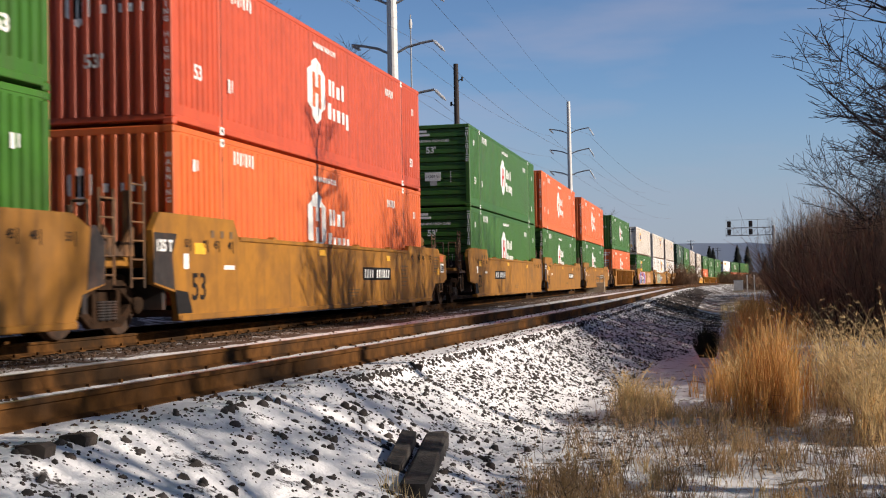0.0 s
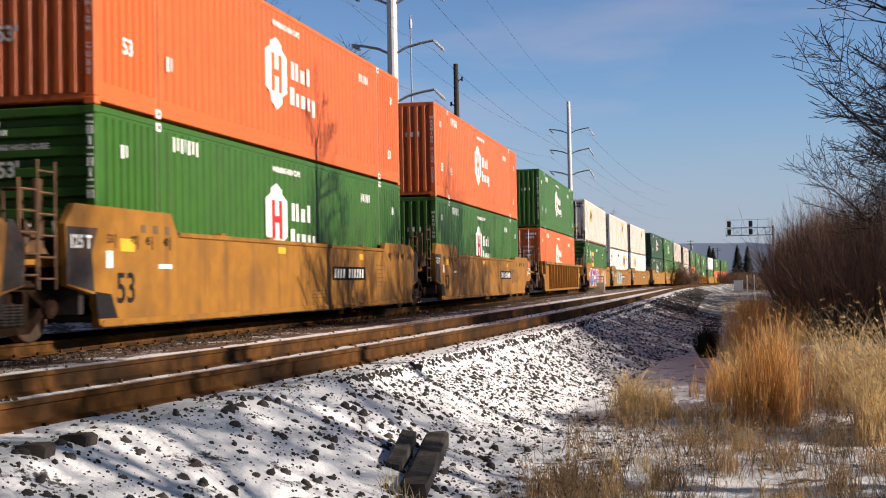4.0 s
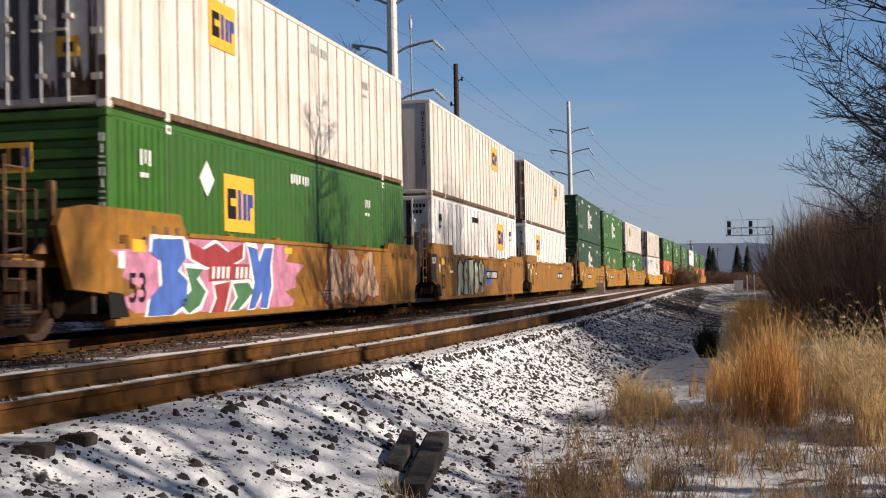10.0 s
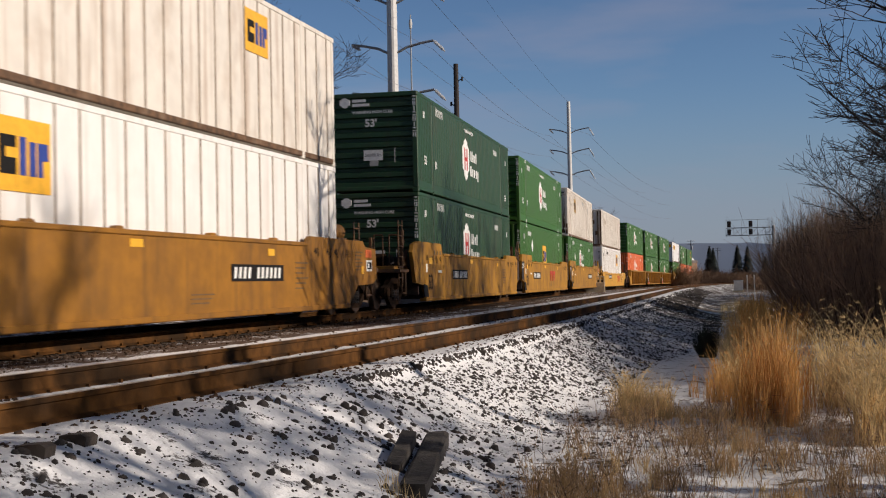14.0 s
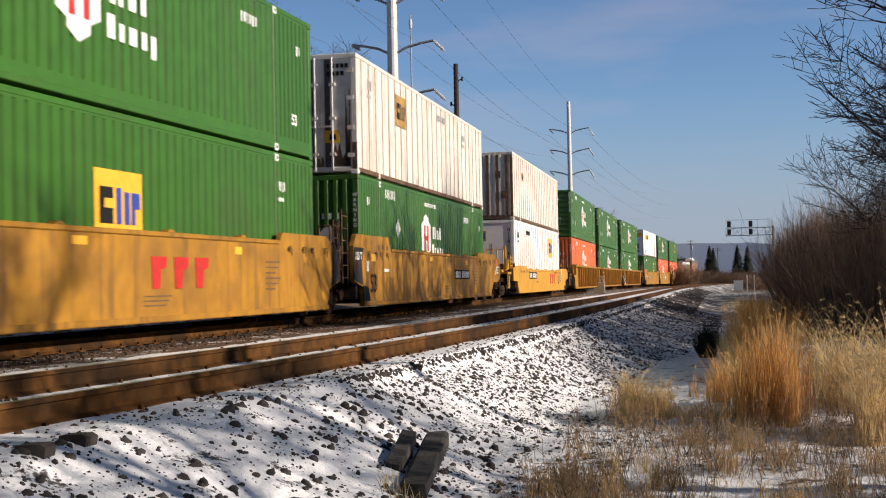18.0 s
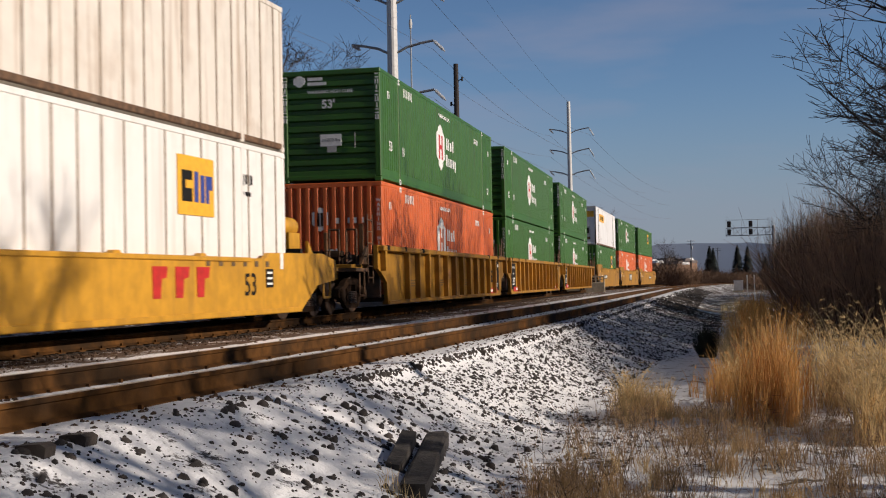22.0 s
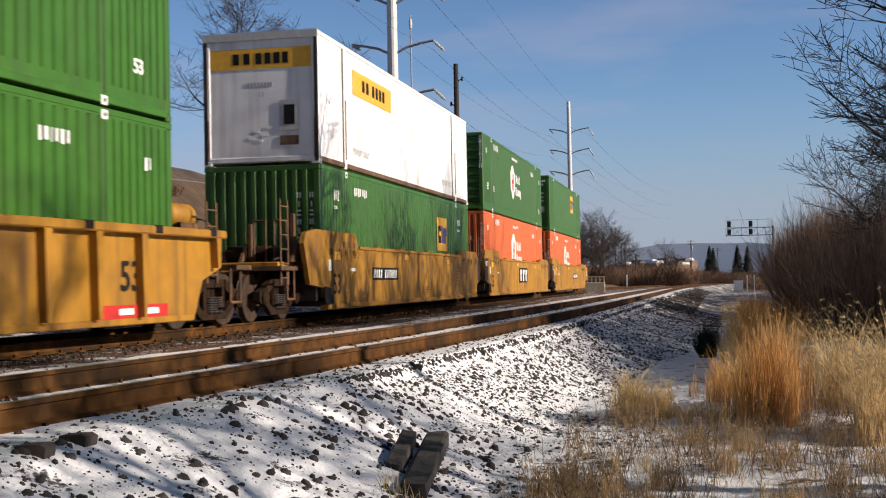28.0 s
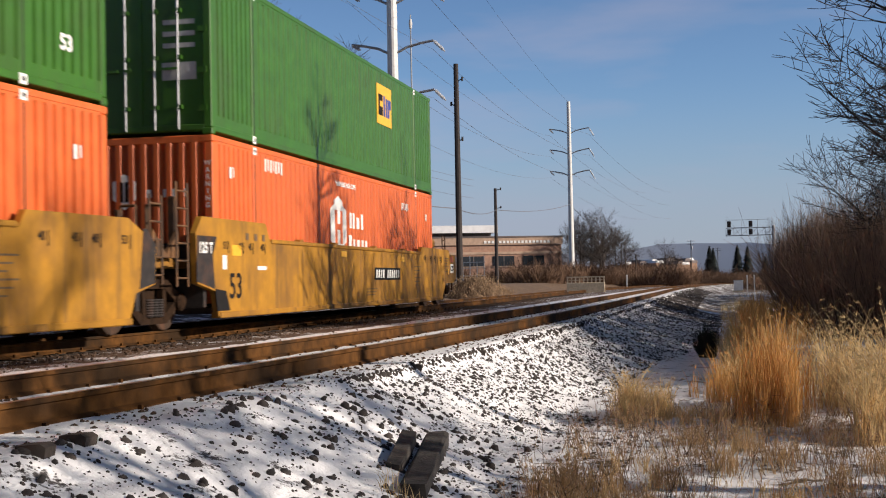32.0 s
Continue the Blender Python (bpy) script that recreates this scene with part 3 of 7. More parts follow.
    for f in marks:
        f(root)
    return root


SIDE_TURN = Matrix.Rotation(radians(90), 4, "Z")      # text that faces -y turns to face +x


def side_at(y, z, x=BOX_W + 0.006):
    return Matrix.Translation((x, y, z)) @ SIDE_TURN


def side_bar(y0, y1, z0, z1, x=BOX_W + 0.002):
    return Shape().box(x - 0.006, x + 0.006, y0, y1, z0, z1)


def bars(root, y, z, widths, h, paint, x=BOX_W + 0.002, name="marking"):
    """A row of plain upright bars in place of writing."""
    sh, p = Shape(), y
    for i, w in enumerate(widths):
        w *= 0.55
        lift = h * 0.12 * (i % 2)
        sh.box(x - 0.006, x + 0.006, p, p + w, z - h / 2 + lift, z + h / 2)
        p += w + h * 0.36
    key = ("bars", tuple(widths), h, round(y, 2), round(z, 2), round(x, 3))
    part(name, shared(key, lambda: sh, paint, name), paint, root)


SHIELD = [(0, 0.0), (0.22, 0.11), (0.22, 0.2), (0.42, 0.28), (0.42, 0.78), (0.22, 0.86), (0.22, 0.92), (0.0, 1.0),
          (-0.22, 0.92), (-0.22, 0.86), (-0.42, 0.78), (-0.42, 0.28), (-0.22, 0.2), (-0.22, 0.11)]


def shield(y, z, ink, comma=False):
    """A white crest with an upright bar figure, and two rows of white strokes beside it."""
    def put(root):
        h, w, x = 1.42, 1.4, BOX_W
        part("crest", shared(("crest", y, z), lambda: Shape().slab([(y + a * w, z - h / 2 + b * h) for a, b in SHIELD], 0, x - 0.004, x + 0.008), M_WHITEMARK, "crest"), M_WHITEMARK, root, "white crest")
        fig = Shape()
        for a in (-0.27, 0.12):
            fig.box(x + 0.004, x + 0.013, y + a, y + a + 0.17, z - 0.36, z + 0.38)
        fig.box(x + 0.004, x + 0.013, y - 0.1, y + 0.12, z - 0.05, z + 0.08)
        part("crest_figure", shared(("fig", y, z), lambda: fig, ink, "crest_figure"), ink, root)
        for (a, w, c, h2) in ((0.86, 0.16, 0.02, 0.36), (1.12, 0.13, 0.02, 0.36), (1.42, 0.22, 0.02, 0.27), (1.8, 0.16, 0.02, 0.36), (0.78, 0.22, -0.5, 0.36), (1.14, 0.14, -0.5, 0.27),
                             (1.44, 0.22, -0.5, 0.27), (1.82, 0.16, -0.5, 0.27), (2.12, 0.16, -0.6, 0.36)):
            part("name_stroke", shared(("name", y, z, a, c), lambda: side_bar(y + a, y + a + w, z + c, z + c + h2, x + 0.002), M_WHITEMARK, "name_stroke"), M_WHITEMARK, root)
        # small rows: warning line above, number near the far end
        part("warning_text", lettering("WARNING HIGH CUBE", 0.15, M_WHITEMARK, 0.006), M_WHITEMARK, root, at=side_at(y + 0.6, z + 0.98))
        bars(root, BOX_L - 3.6, z + 0.78, (0.1, 0.16, 0.05, 0.1, 0.14, 0.1), 0.2, M_WHITEMARK)
        bars(root, 2.5, z + 1.0, (0.12, 0.1, 0.12, 0.05, 0.14, 0.12, 0.12), 0.24, M_WHITEMARK)
        bars(root, 0.75, z + 0.72, (0.16, 0.07), 0.2, M_WHITEMARK)
        bars(root, 2.3, z - 0.62, (0.14, 0.07), 0.24, M_WHITEMARK)
        bars(root, BOX_L - 0.85, z + 0.6, (0.14, 0.06), 0.2, M_WHITEMARK)
        part("size_number", lettering("53", 0.34, M_WHITEMARK, 0.008), M_WHITEMARK, root, at=side_at(1.0, 0.95))
        part("size_number", lettering("53", 0.3, M_WHITEMARK, 0.01), M_WHITEMARK, root, at=side_at(BOX_L - 1.0, 0.72))
    return put


M_BROWNMARK = material("faded_dark_marking", (0.13, 0.08, 0.04), 0.65, grain=(9.0, 0.1))


def square_logo(y, z, size, faded=False):
    """A yellow square with dark blocks for its letters."""
    def put(root):
        x, s, v = BOX_W, size / 2, size * 0.36
        gold = M_FADEGOLD if faded else M_YELLOWMARK
        part("logo_panel", shared(("sq", y, z, size), lambda: Shape().box(x - 0.004, x + 0.008, y - s, y + s, z - v, z + v), gold, "logo_panel"), gold, root, "faded gold logo panel" if faded else "yellow logo panel")
        for ink, strokes in ((M_BLACKMARK, ((-0.8, -0.6, -0.55, 0.5), (-0.6, -0.24, -0.55, -0.1), (-0.6, -0.24, 0.18, 0.5))),
                             (M_BROWNMARK if faded else M_BLUEMARK, ((-0.12, 0.1, -0.55, 0.5), (0.22, 0.45, -0.55, 0.4), (0.52, 0.7, -0.55, 0.4), (0.7, 0.9, -0.08, 0.4)))):
            for (p, q, r, t) in strokes:
                part("logo_stroke", shared(("sqs", p, q, r, size), lambda: Shape().box(-0.004, 0.004, p * s, q * s, r * v, t * v), ink, "logo_stroke"), ink, root, at=pose(x + 0.009, y, z))
    return put


def diamond(y, z, size=0.3):
    """A white diamond placard set on its corner."""
    def put(root):
        part("diamond_placard", shared(("dia", size), lambda: Shape().slab([(-size, 0), (0, -size), (size, 0), (0, size)], 0, -0.004, 0.006), M_WHITEMARK, "diamond_placard"), M_WHITEMARK, root, "white diamond placard", at=pose(BOX_W, y, z))
    return put


def side_notes(ink, y1=2.4, y2=12.8):
    """Small rows of strokes near the top of a plain side."""
    def put(root):
        bars(root, y1, 2.42, (0.16, 0.14, 0.16, 0.16, 0.0, 0.14, 0.14, 0.14), 0.2, ink)
        bars(root, y2, 2.2, (0.1, 0.1, 0.06, 0.1), 0.2, ink)
        bars(root, y2, 1.95, (0.08, 0.08, 0.08, 0.08, 0.08), 0.08, ink)
        bars(root, 1.0, 2.25, (0.12, 0.08, 0.12), 0.24, ink)
        bars(root, 1.0, 1.98, (0.08, 0.08, 0.08, 0.08), 0.08, ink)
    return put


def end_marks(kind):
    """Markings on the end that faces the camera."""
    def put(root):
        def eb(x0, x1, z0, z1, paint, y=-0.006, name="end_marking"):
            part(name, shared(("eb", x0, x1, z0, z1, y), lambda: Shape().box(x0, x1, y, y + 0.012, z0, z1), paint, name), paint, root)
        def glyph(x, z, i, paint, y):
            if i % 3 == 0:
                eb(x, x + 0.03, z, z + 0.12, paint, y)
                eb(x + 0.06, x + 0.09, z, z + 0.12, paint, y)
            elif i % 3 == 1:
                eb(x, x + 0.09, z, z + 0.03, paint, y)
                eb(x, x + 0.09, z + 0.09, z + 0.12, paint, y)
            else:
                eb(x + 0.03, x + 0.06, z, z + 0.12, paint, y)
        if kind == "crest":
            part("crest", shared("ecrest", lambda: Shape().slab([(-0.32 + a * 0.5, 1.62 + b * 0.62) for a, b in SHIELD], 1, -0.008, 0.008), M_WHITEMARK, "crest"), M_WHITEMARK, root, "white crest")
            eb(-0.4, -0.34, 1.76, 2.1, M_BLACKMARK, -0.012)
            eb(-0.3, -0.24, 1.76, 2.1, M_BLACKMARK, -0.012)
            for i, w in enumerate((0.1, 0.07, 0.1, 0.08, 0.1)):
                eb(0.08 + i * 0.16, 0.08 + i * 0.16 + w, 1.82, 1.96, M_WHITEMARK)
            part("size_number", lettering("53'", 0.3, M_WHITEMARK, 0.01), M_WHITEMARK, root, at=Matrix.Translation((-0.05, -0.012, 1.05)))
            part("warning_text", lettering("W\nA\nR\nN\nI\nN\nG\n \nH\nI\nG\nH\n \nC\nU\nB\nE", 0.12, M_WHITEMARK, 0.003), M_WHITEMARK, root, at=Matrix.Translation((1.21, -0.004, 1.42)))
        elif kind == "front":
            part("warning_text", lettering("WARNING HIGH CUBE", 0.115, M_WHITEMARK, 0.003), M_WHITEMARK, root, at=Matrix.Translation((0.0, -0.02, 2.3)))
            part("crest", shared("fcrest", lambda: Shape().slab([(-0.82 + a * 0.36, 2.44 + b * 0.3) for a, b in SHIELD], 1, -0.006, 0.03), M_WHITEMARK, "crest"), M_WHITEMARK, root, "white crest")
            eb(-0.6, -0.2, 2.6, 2.68, M_WHITEMARK, 0.0, "name_stroke")
            eb(-0.6, -0.1, 2.48, 2.56, M_WHITEMARK, 0.0, "name_stroke")
            part("size_number", lettering("53'", 0.3, M_WHITEMARK, 0.01), M_WHITEMARK, root, at=Matrix.Translation((-0.05, -0.02, 1.98)))
            eb(-0.28, 0.28, 0.92, 1.22, M_WHITEMARK, -0.012, "weight_placard")
            part("placard_text", lettering("24,000 lbs", 0.12, M_BLACKMARK), M_BLACKMARK, root, at=Matrix.Translation((0, -0.018, 1.07)))
            eb(-0.1, 0.14, 0.76, 0.92, M_GREYMARK, -0.012, "lower_placard")
            eb(0.62, 0.64, 0.85, 1.25, M_GREYMARK, -0.01)
            for i in range(8):
                for x in (1.17, -1.25):
                    glyph(x, 1.55 + i * 0.15, i, M_WHITEMARK, -0.008)
        elif kind == "square":
            eb(-0.55, 0.1, 1.98, 2.42, M_FADEGOLD if LIGHT[root.name] else M_YELLOWMARK, 0.012, "logo_panel")
            eb(-0.48, -0.3, 2.06, 2.34, M_BLACKMARK, 0.006)
            eb(-0.24, -0.08, 2.06, 2.34, M_BLACKMARK, 0.006)
            eb(-0.02, 0.06, 2.06, 2.34, M_BLUEMARK, 0.006)
            pale = LIGHT[root.name]
            for i in range(10):
                glyph(1.02 if pale else 1.16, 0.9 + i * 0.165, i, M_BLACKMARK if pale else M_WHITEMARK, 0.02 if pale else -0.008)
            if pale:
                eb(-0.6, -0.2, 2.6, 2.66, M_GREYMARK, 0.02)
        elif kind == "rusted":
            for x in (-1.02, -0.62, -0.2, 0.22, 0.62, 1.02):
                eb(x - 0.055, x + 0.055, 0.18, BOX_H - 0.13, M_RUSTSHADE, -0.028, "end_rib")
            eb(-1.16, 1.16, 0.05, 0.2, M_RUSTSHADE, -0.012, "rusted_sill")
            for (x, z) in ((-0.75, 1.62), (0.55, 1.75), (0.8, 0.9)):
                eb(x, x + 0.22, z, z + 0.3, M_RUSTSHADE, -0.036, "repair_patch")
            for x in (-1.29, 1.17):
                eb(x, x + 0.12, 0.13, BOX_H - 0.13, M_RUSTSHADE, -0.004, "rusted_corner")
        elif kind == "strip":
            eb(1.17, 1.25, 0.5, 1.7, M_YELLOWMARK, -0.01, "yellow_strip")
            for i in range(5):
                eb(1.185, 1.235, 0.6 + i * 0.2, 0.72 + i * 0.2, M_BLACKMARK, -0.016)
        elif kind == "columns":
            for x in (0.78, 1.06):
                for i in range(7):
                    glyph(x, 1.0 + i * 0.19, i, M_WHITEMARK, -0.002)
        elif kind == "placard":
            part("diamond_placard", shared("edia", lambda: Shape().slab([(-0.26, 0), (0, -0.26), (0.26, 0), (0, 0.26)], 1, -0.006, 0.006), M_GREYMARK, "diamond_placard"), M_GREYMARK, root, "tilted grey diamond placard", at=pose(0.55, -0.012, 1.45))
        elif kind == "door_number":
            for k, zz in enumerate((2.52, 2.34)):
                for i in range(5 - k):
                    eb(0.58 + i * 0.11, 0.58 + i * 0.11 + 0.075, zz, zz + 0.1, M_BLACKMARK if LIGHT[root.name] else M_WHITEMARK, -0.004)
            if LIGHT[root.name]:
                eb(-1.1, -0.6, 2.28, 2.6, M_YELLOWMARK, 0.0, "logo_panel")
                eb(-1.03, -0.9, 2.34, 2.54, M_BLACKMARK, -0.006)
                eb(-0.86, -0.7, 2.34, 2.54, M_BLACKMARK, -0.006)
                eb(0.5, 0.86, 0.75, 1.05, M_YELLOWMARK, 0.004, "warning_plate")
                eb(0.62, 0.78, 0.82, 0.96, M_BLACKMARK, -0.003)
                for x in (-1.29, 1.17):
                    eb(x, x + 0.12, 0.13, 0.75, M_RUSTSHADE, -0.004, "rusted_corner")
                rust = random.Random(17)
                for x, w, h in ((-0.9, 0.22, 0.5), (-0.42, 0.14, 0.3), (0.36, 0.12, 0.26), (0.86, 0.24, 0.6), (1.06, 0.06, 2.0), (-1.08, 0.05, 1.2)):
                    edge = [(x + w * (1 - k / 4.0), 0.19 + h * rust.uniform(0.25, 1.0)) for k in range(9)]
                    part("rust_stain", Shape().slab([(x - w, 0.19), (x + w, 0.19)] + edge, 1, 0.024, 0.034), M_RUSTSHADE, root)
            else:
                for i, zz in enumerate((1.9, 1.7, 1.5)):
                    eb(0.42, 1.0, zz, zz + 0.08, M_GREYMARK, 0.018)
                eb(0.4, 1.02, 0.95, 1.25, M_GREYMARK, 0.018, "weight_placard")
        elif kind == "trailer":
            eb(-1.14, 1.14, 2.08, 2.52, M_YELLOWMARK, 0.018, "yellow_band")
            for i, (a, w) in enumerate(((-0.62, 0.14), (-0.38, 0.14), (-0.1, 0.13), (0.1, 0.13), (0.3, 0.14), (0.5, 0.13))):
                eb(a, a + w, 2.18, 2.42, M_BLACKMARK, 0.012, "name_stroke")
            for i in range(8):
                eb(-0.3 + i * 0.075, -0.3 + i * 0.075 + 0.045, 1.7, 1.79, M_GREYMARK, 0.02)
            part("size_number", lettering("53", 0.14, M_GREYMARK), M_GREYMARK, root, at=Matrix.Translation((0.0, 0.022, 1.52)))
            eb(0.42, 0.84, 0.72, 1.38, M_GREYMARK, 0.01, "document_box")
            eb(0.52, 0.76, 0.86, 1.28, M_BLACKMARK, 0.002, "document_window")
            eb(0.42, 0.84, 0.42, 0.62, M_RUSTSHADE, 0.014, "rust_patch")
            for x, w in ((-1.29, 0.1), (1.19, 0.1)):
                eb(x, x + w, 0.13, 1.0, M_RUSTSHADE, -0.003, "rusted_corner")
            for (x, z) in ((-0.3, 0.55), (-0.16, 0.7), (0.02, 0.62), (0.1, 0.78), (-0.1, 0.5)):
                eb(x, x + 0.12, z, z + 0.05, M_WHITEMARK, 0.02)
    return put


def splash(cy, cz, w, h, seed, paint, dx=0.0, name="sprayed_shape", lobes=5, rough=0.22):
    """A sprayed patch of paint with a wavy edge on a well car's side."""
    def put(root):
        rnd = random.Random(seed)
        ph = [rnd.uniform(0, 6.283) for _ in range(3)]
        pts = []
        for i in range(40):
            a = 2 * math.pi * i / 40
            r = 1 + rough * math.sin(lobes * a + ph[0]) + rough * 0.6 * math.sin((lobes * 2 + 1) * a + ph[1]) + rough * 0.3 * math.sin(17 * a + ph[2])
            c, sn = math.cos(a), math.sin(a)
            pts.append((cy + w / 2 * r * math.copysign(abs(c) ** 0.7, c), min(max(cz + h / 2 * r * math.copysign(abs(sn) ** 0.7, sn), 0.29), 1.46)))
        part(name, Shape().slab(pts, 0, WELL_X - 0.004, WELL_X + 0.003 + dx), paint, root)
    return put


def scribble(cy, cz, w, h, seed, paint, turns=9):
    """A sprayed wandering line."""
    def put(root):
        rnd = random.Random(seed)
        pts = []
        for i in range(turns * 6 + 1):
            f = i / (turns * 6)
            pts.append((WELL_X + 0.012, cy - w / 2 + w * f + 0.1 * math.sin(i * 1.3), cz + h / 2 * math.sin(i * 1.05 + rnd.uniform(-0.25, 0.25)) * rnd.uniform(0.7, 1.0)))
        sh = Shape()
        for i, p in enumerate(pts):
            q, r = pts[max(i - 1, 0)], pts[min(i + 1, len(pts) - 1)]
            d = math.hypot(r[1] - q[1], r[2] - q[2]) or 1.0
            ny, nz = -(r[2] - q[2]) / d * 0.014, (r[1] - q[1]) / d * 0.014
            sh.v += [(p[0] + 0.004, p[1] + ny, p[2] + nz), (p[0] + 0.004, p[1] - ny, p[2] - nz)]
        for i in range(len(pts) - 1):
            sh.f.append((2 * i, 2 * i + 1, 2 * i + 3, 2 * i + 2))
        part("sprayed_line", sh, paint, root)
    return put


def trailer_sides(root):
    """Yellow name panel, dark frame strips and roof edge of the plain white box."""
    part("yellow_band", Shape().box(BOX_W - 0.014, BOX_W + 0.002, 2.65, 6.2, 1.84, 2.42), M_YELLOWMARK, root, "yellow name panel")
    for i, (a, w) in enumerate(((3.45, 0.2), (3.8, 0.22), (4.35, 0.2), (4.68, 0.2), (5.0, 0.2), (5.32, 0.2))):
        part("name_stroke", side_bar(a, a + w, 2.0, 2.28, BOX_W + 0.004), M_BLACKMARK, root)
    for a in (2.3, BOX_L - 2.0):
        part("lift_post", side_bar(a - 0.5, a - 0.44, 0.1, BOX_H - 0.1), M_STEEL, root)
    part("front_frame", Shape().box(-1.3, 1.3, -0.02, 0.02, BOX_H - 0.16, BOX_H + 0.01), M_GREYMARK, root, "grey roof rail")
    for sg in (-1.29, 1.21):
        part("front_frame", Shape().box(sg, sg + 0.08, -0.02, 0.02, 0.05, BOX_H - 0.16), M_STEEL, root)
    part("lift_text", lettering("TOP LIFT ONLY", 0.2, M_GREYMARK, 0.006), M_GREYMARK, root, at=side_at(3.3, 0.5))
    part("lift_text", lettering("TOP LIFT ONLY", 0.2, M_GREYMARK, 0.006), M_GREYMARK, root, at=side_at(BOX_L - 3.3, 0.5))
    for a in (1.95, BOX_L - 2.05):
        part("rust_streak", side_bar(a, a + 0.1, 0.25, 1.6, BOX_W + 0.004), M_RUSTSHADE, root)


# ---------------------------------------------------------------- bogies and well cars
AXLE_GAP, WHEEL_R = 1.78, 0.46


def wheelset_shape():
    sh = Shape()
    for sg in (-1, 1):
        prof = [(sg * 0.79, 0.30), (sg * 0.80, 0.44), (sg * 0.79, WHEEL_R), (sg * 0.69, WHEEL_R + 0.004), (sg * 0.675, WHEEL_R + 0.027), (sg * 0.665, WHEEL_R + 0.02), (sg * 0.66, 0.40), (sg * 0.69, 0.33), (sg * 0.72, 0.16), (sg * 0.66, 0.12)]
        sh.lathe(prof, (0, 0, 0), 22, 0)
        sh.lathe([(sg * 0.795, 0.3), (sg * 0.74, 0.2), (sg * 0.84, 0.13), (sg * 0.9, 0.1)], (0, 0, 0), 16, 0)
    sh.tube((-0.95, 0, 0), (0.95, 0, 0), 0.085, n=10)
    return sh


def make_bogie():
    """Bogie under a unit; its centre at rail height is the origin."""
    root = part("bogie", Shape().box(-0.98, 0.98, -0.16, 0.16, 0.42, 0.7, 0.03).box(-0.3, 0.3, -0.3, 0.3, 0.66, 0.82, 0.03), M_BRAKE, None, "rust-brown cast steel bogie")
    for sg in (-1, 1):
        a, b = sg * 0.93, sg * 1.06
        lo, hi = min(a, b), max(a, b)
        top = Shape().slab([(-1.12, 0.4), (-1.12, 0.58), (-0.75, 0.66), (-0.45, 0.82), (0.45, 0.82), (0.75, 0.66), (1.12, 0.58), (1.12, 0.4), (0.98, 0.34), (0.8, 0.38), (0.7, 0.5), (0.36, 0.68), (-0.36, 0.68), (-0.7, 0.5), (-0.8, 0.38), (-0.98, 0.34)], 0, lo, hi)
        part("side_frame", top, M_BRAKE, root)
        part("tension_bar", Shape().slab([(-0.86, 0.4), (-0.46, 0.13), (0.46, 0.13), (0.86, 0.4), (0.74, 0.47), (0.36, 0.25), (-0.36, 0.25), (-0.74, 0.47)], 0, lo + 0.015, hi - 0.015), M_BRAKE, root)
        for y in (-0.42, 0.3):
            part("frame_column", Shape().box(lo + 0.01, hi - 0.01, y, y + 0.12, 0.2, 0.74), M_BRAKE, root)
        for y in (-0.18, 0.0, 0.18):
            spring = Shape()
            spring.lathe([(0.24 + i * 0.02, 0.07 + 0.016 * (i % 2)) for i in range(15)], (sg * 1.03, y, 0.0), 10, 2)
            part("spring", spring, M_STEEL, root)
        for y in (-AXLE_GAP / 2, AXLE_GAP / 2):
            cap = Shape().lathe([(sg * 1.0, 0.15), (sg * 1.1, 0.15), (sg * 1.13, 0.11), (sg * 1.14, 0.05)], (0, y, WHEEL_R), 14, 0)
            part("axle_bearing", cap, M_BRAKE, root)
    for y in (-AXLE_GAP / 2, AXLE_GAP / 2):
        ws = part("wheelset", shared("wheelset", wheelset_shape, M_TREAD, "wheelset", False), M_TREAD, root, "worn steel wheels on an axle")
        ws.matrix_basis = pose(0, y, WHEEL_R)
        WHEELS.append((ws, y))
    return root


WHEELS = []
BOGIE = None


def add_bogie(parent, y):
    global BOGIE
    if BOGIE is None:
        BOGIE = make_bogie()
        BOGIE.parent = parent
        BOGIE.matrix_basis = pose(0, y, 0)
        return BOGIE
    b = copy_thing(BOGIE, pose(0, y, 0))
    b.parent = parent
    return b


def roll_wheels():
    """The wheels roll as the train travels; all axles at one place in a bogie share one action."""
    keyed = []
    for ws, y in WHEELS:
        rows = []
        for i in range(0, 32 * FPS + 1):
            t = i / FPS
            rows.append((t, Matrix.Translation((0, y, WHEEL_R)) @ Matrix.Rotation(travelled(t) / WHEEL_R, 4, "X")))
        walk(ws, rows)
        keyed.append(ws)
    for ob in list(bpy.data.objects):
        if ob.data is keyed[0].data and ob not in keyed:
            first = keyed[0] if ob.matrix_basis.translation.y < 0 else keyed[1]
            ob.rotation_mode = first.rotation_mode
            ob.animation_data_create()
            ob.animation_data.action = first.animation_data.action
            ob.animation_data.action_slot = first.animation_data.action_slot


WELL_X = 1.5


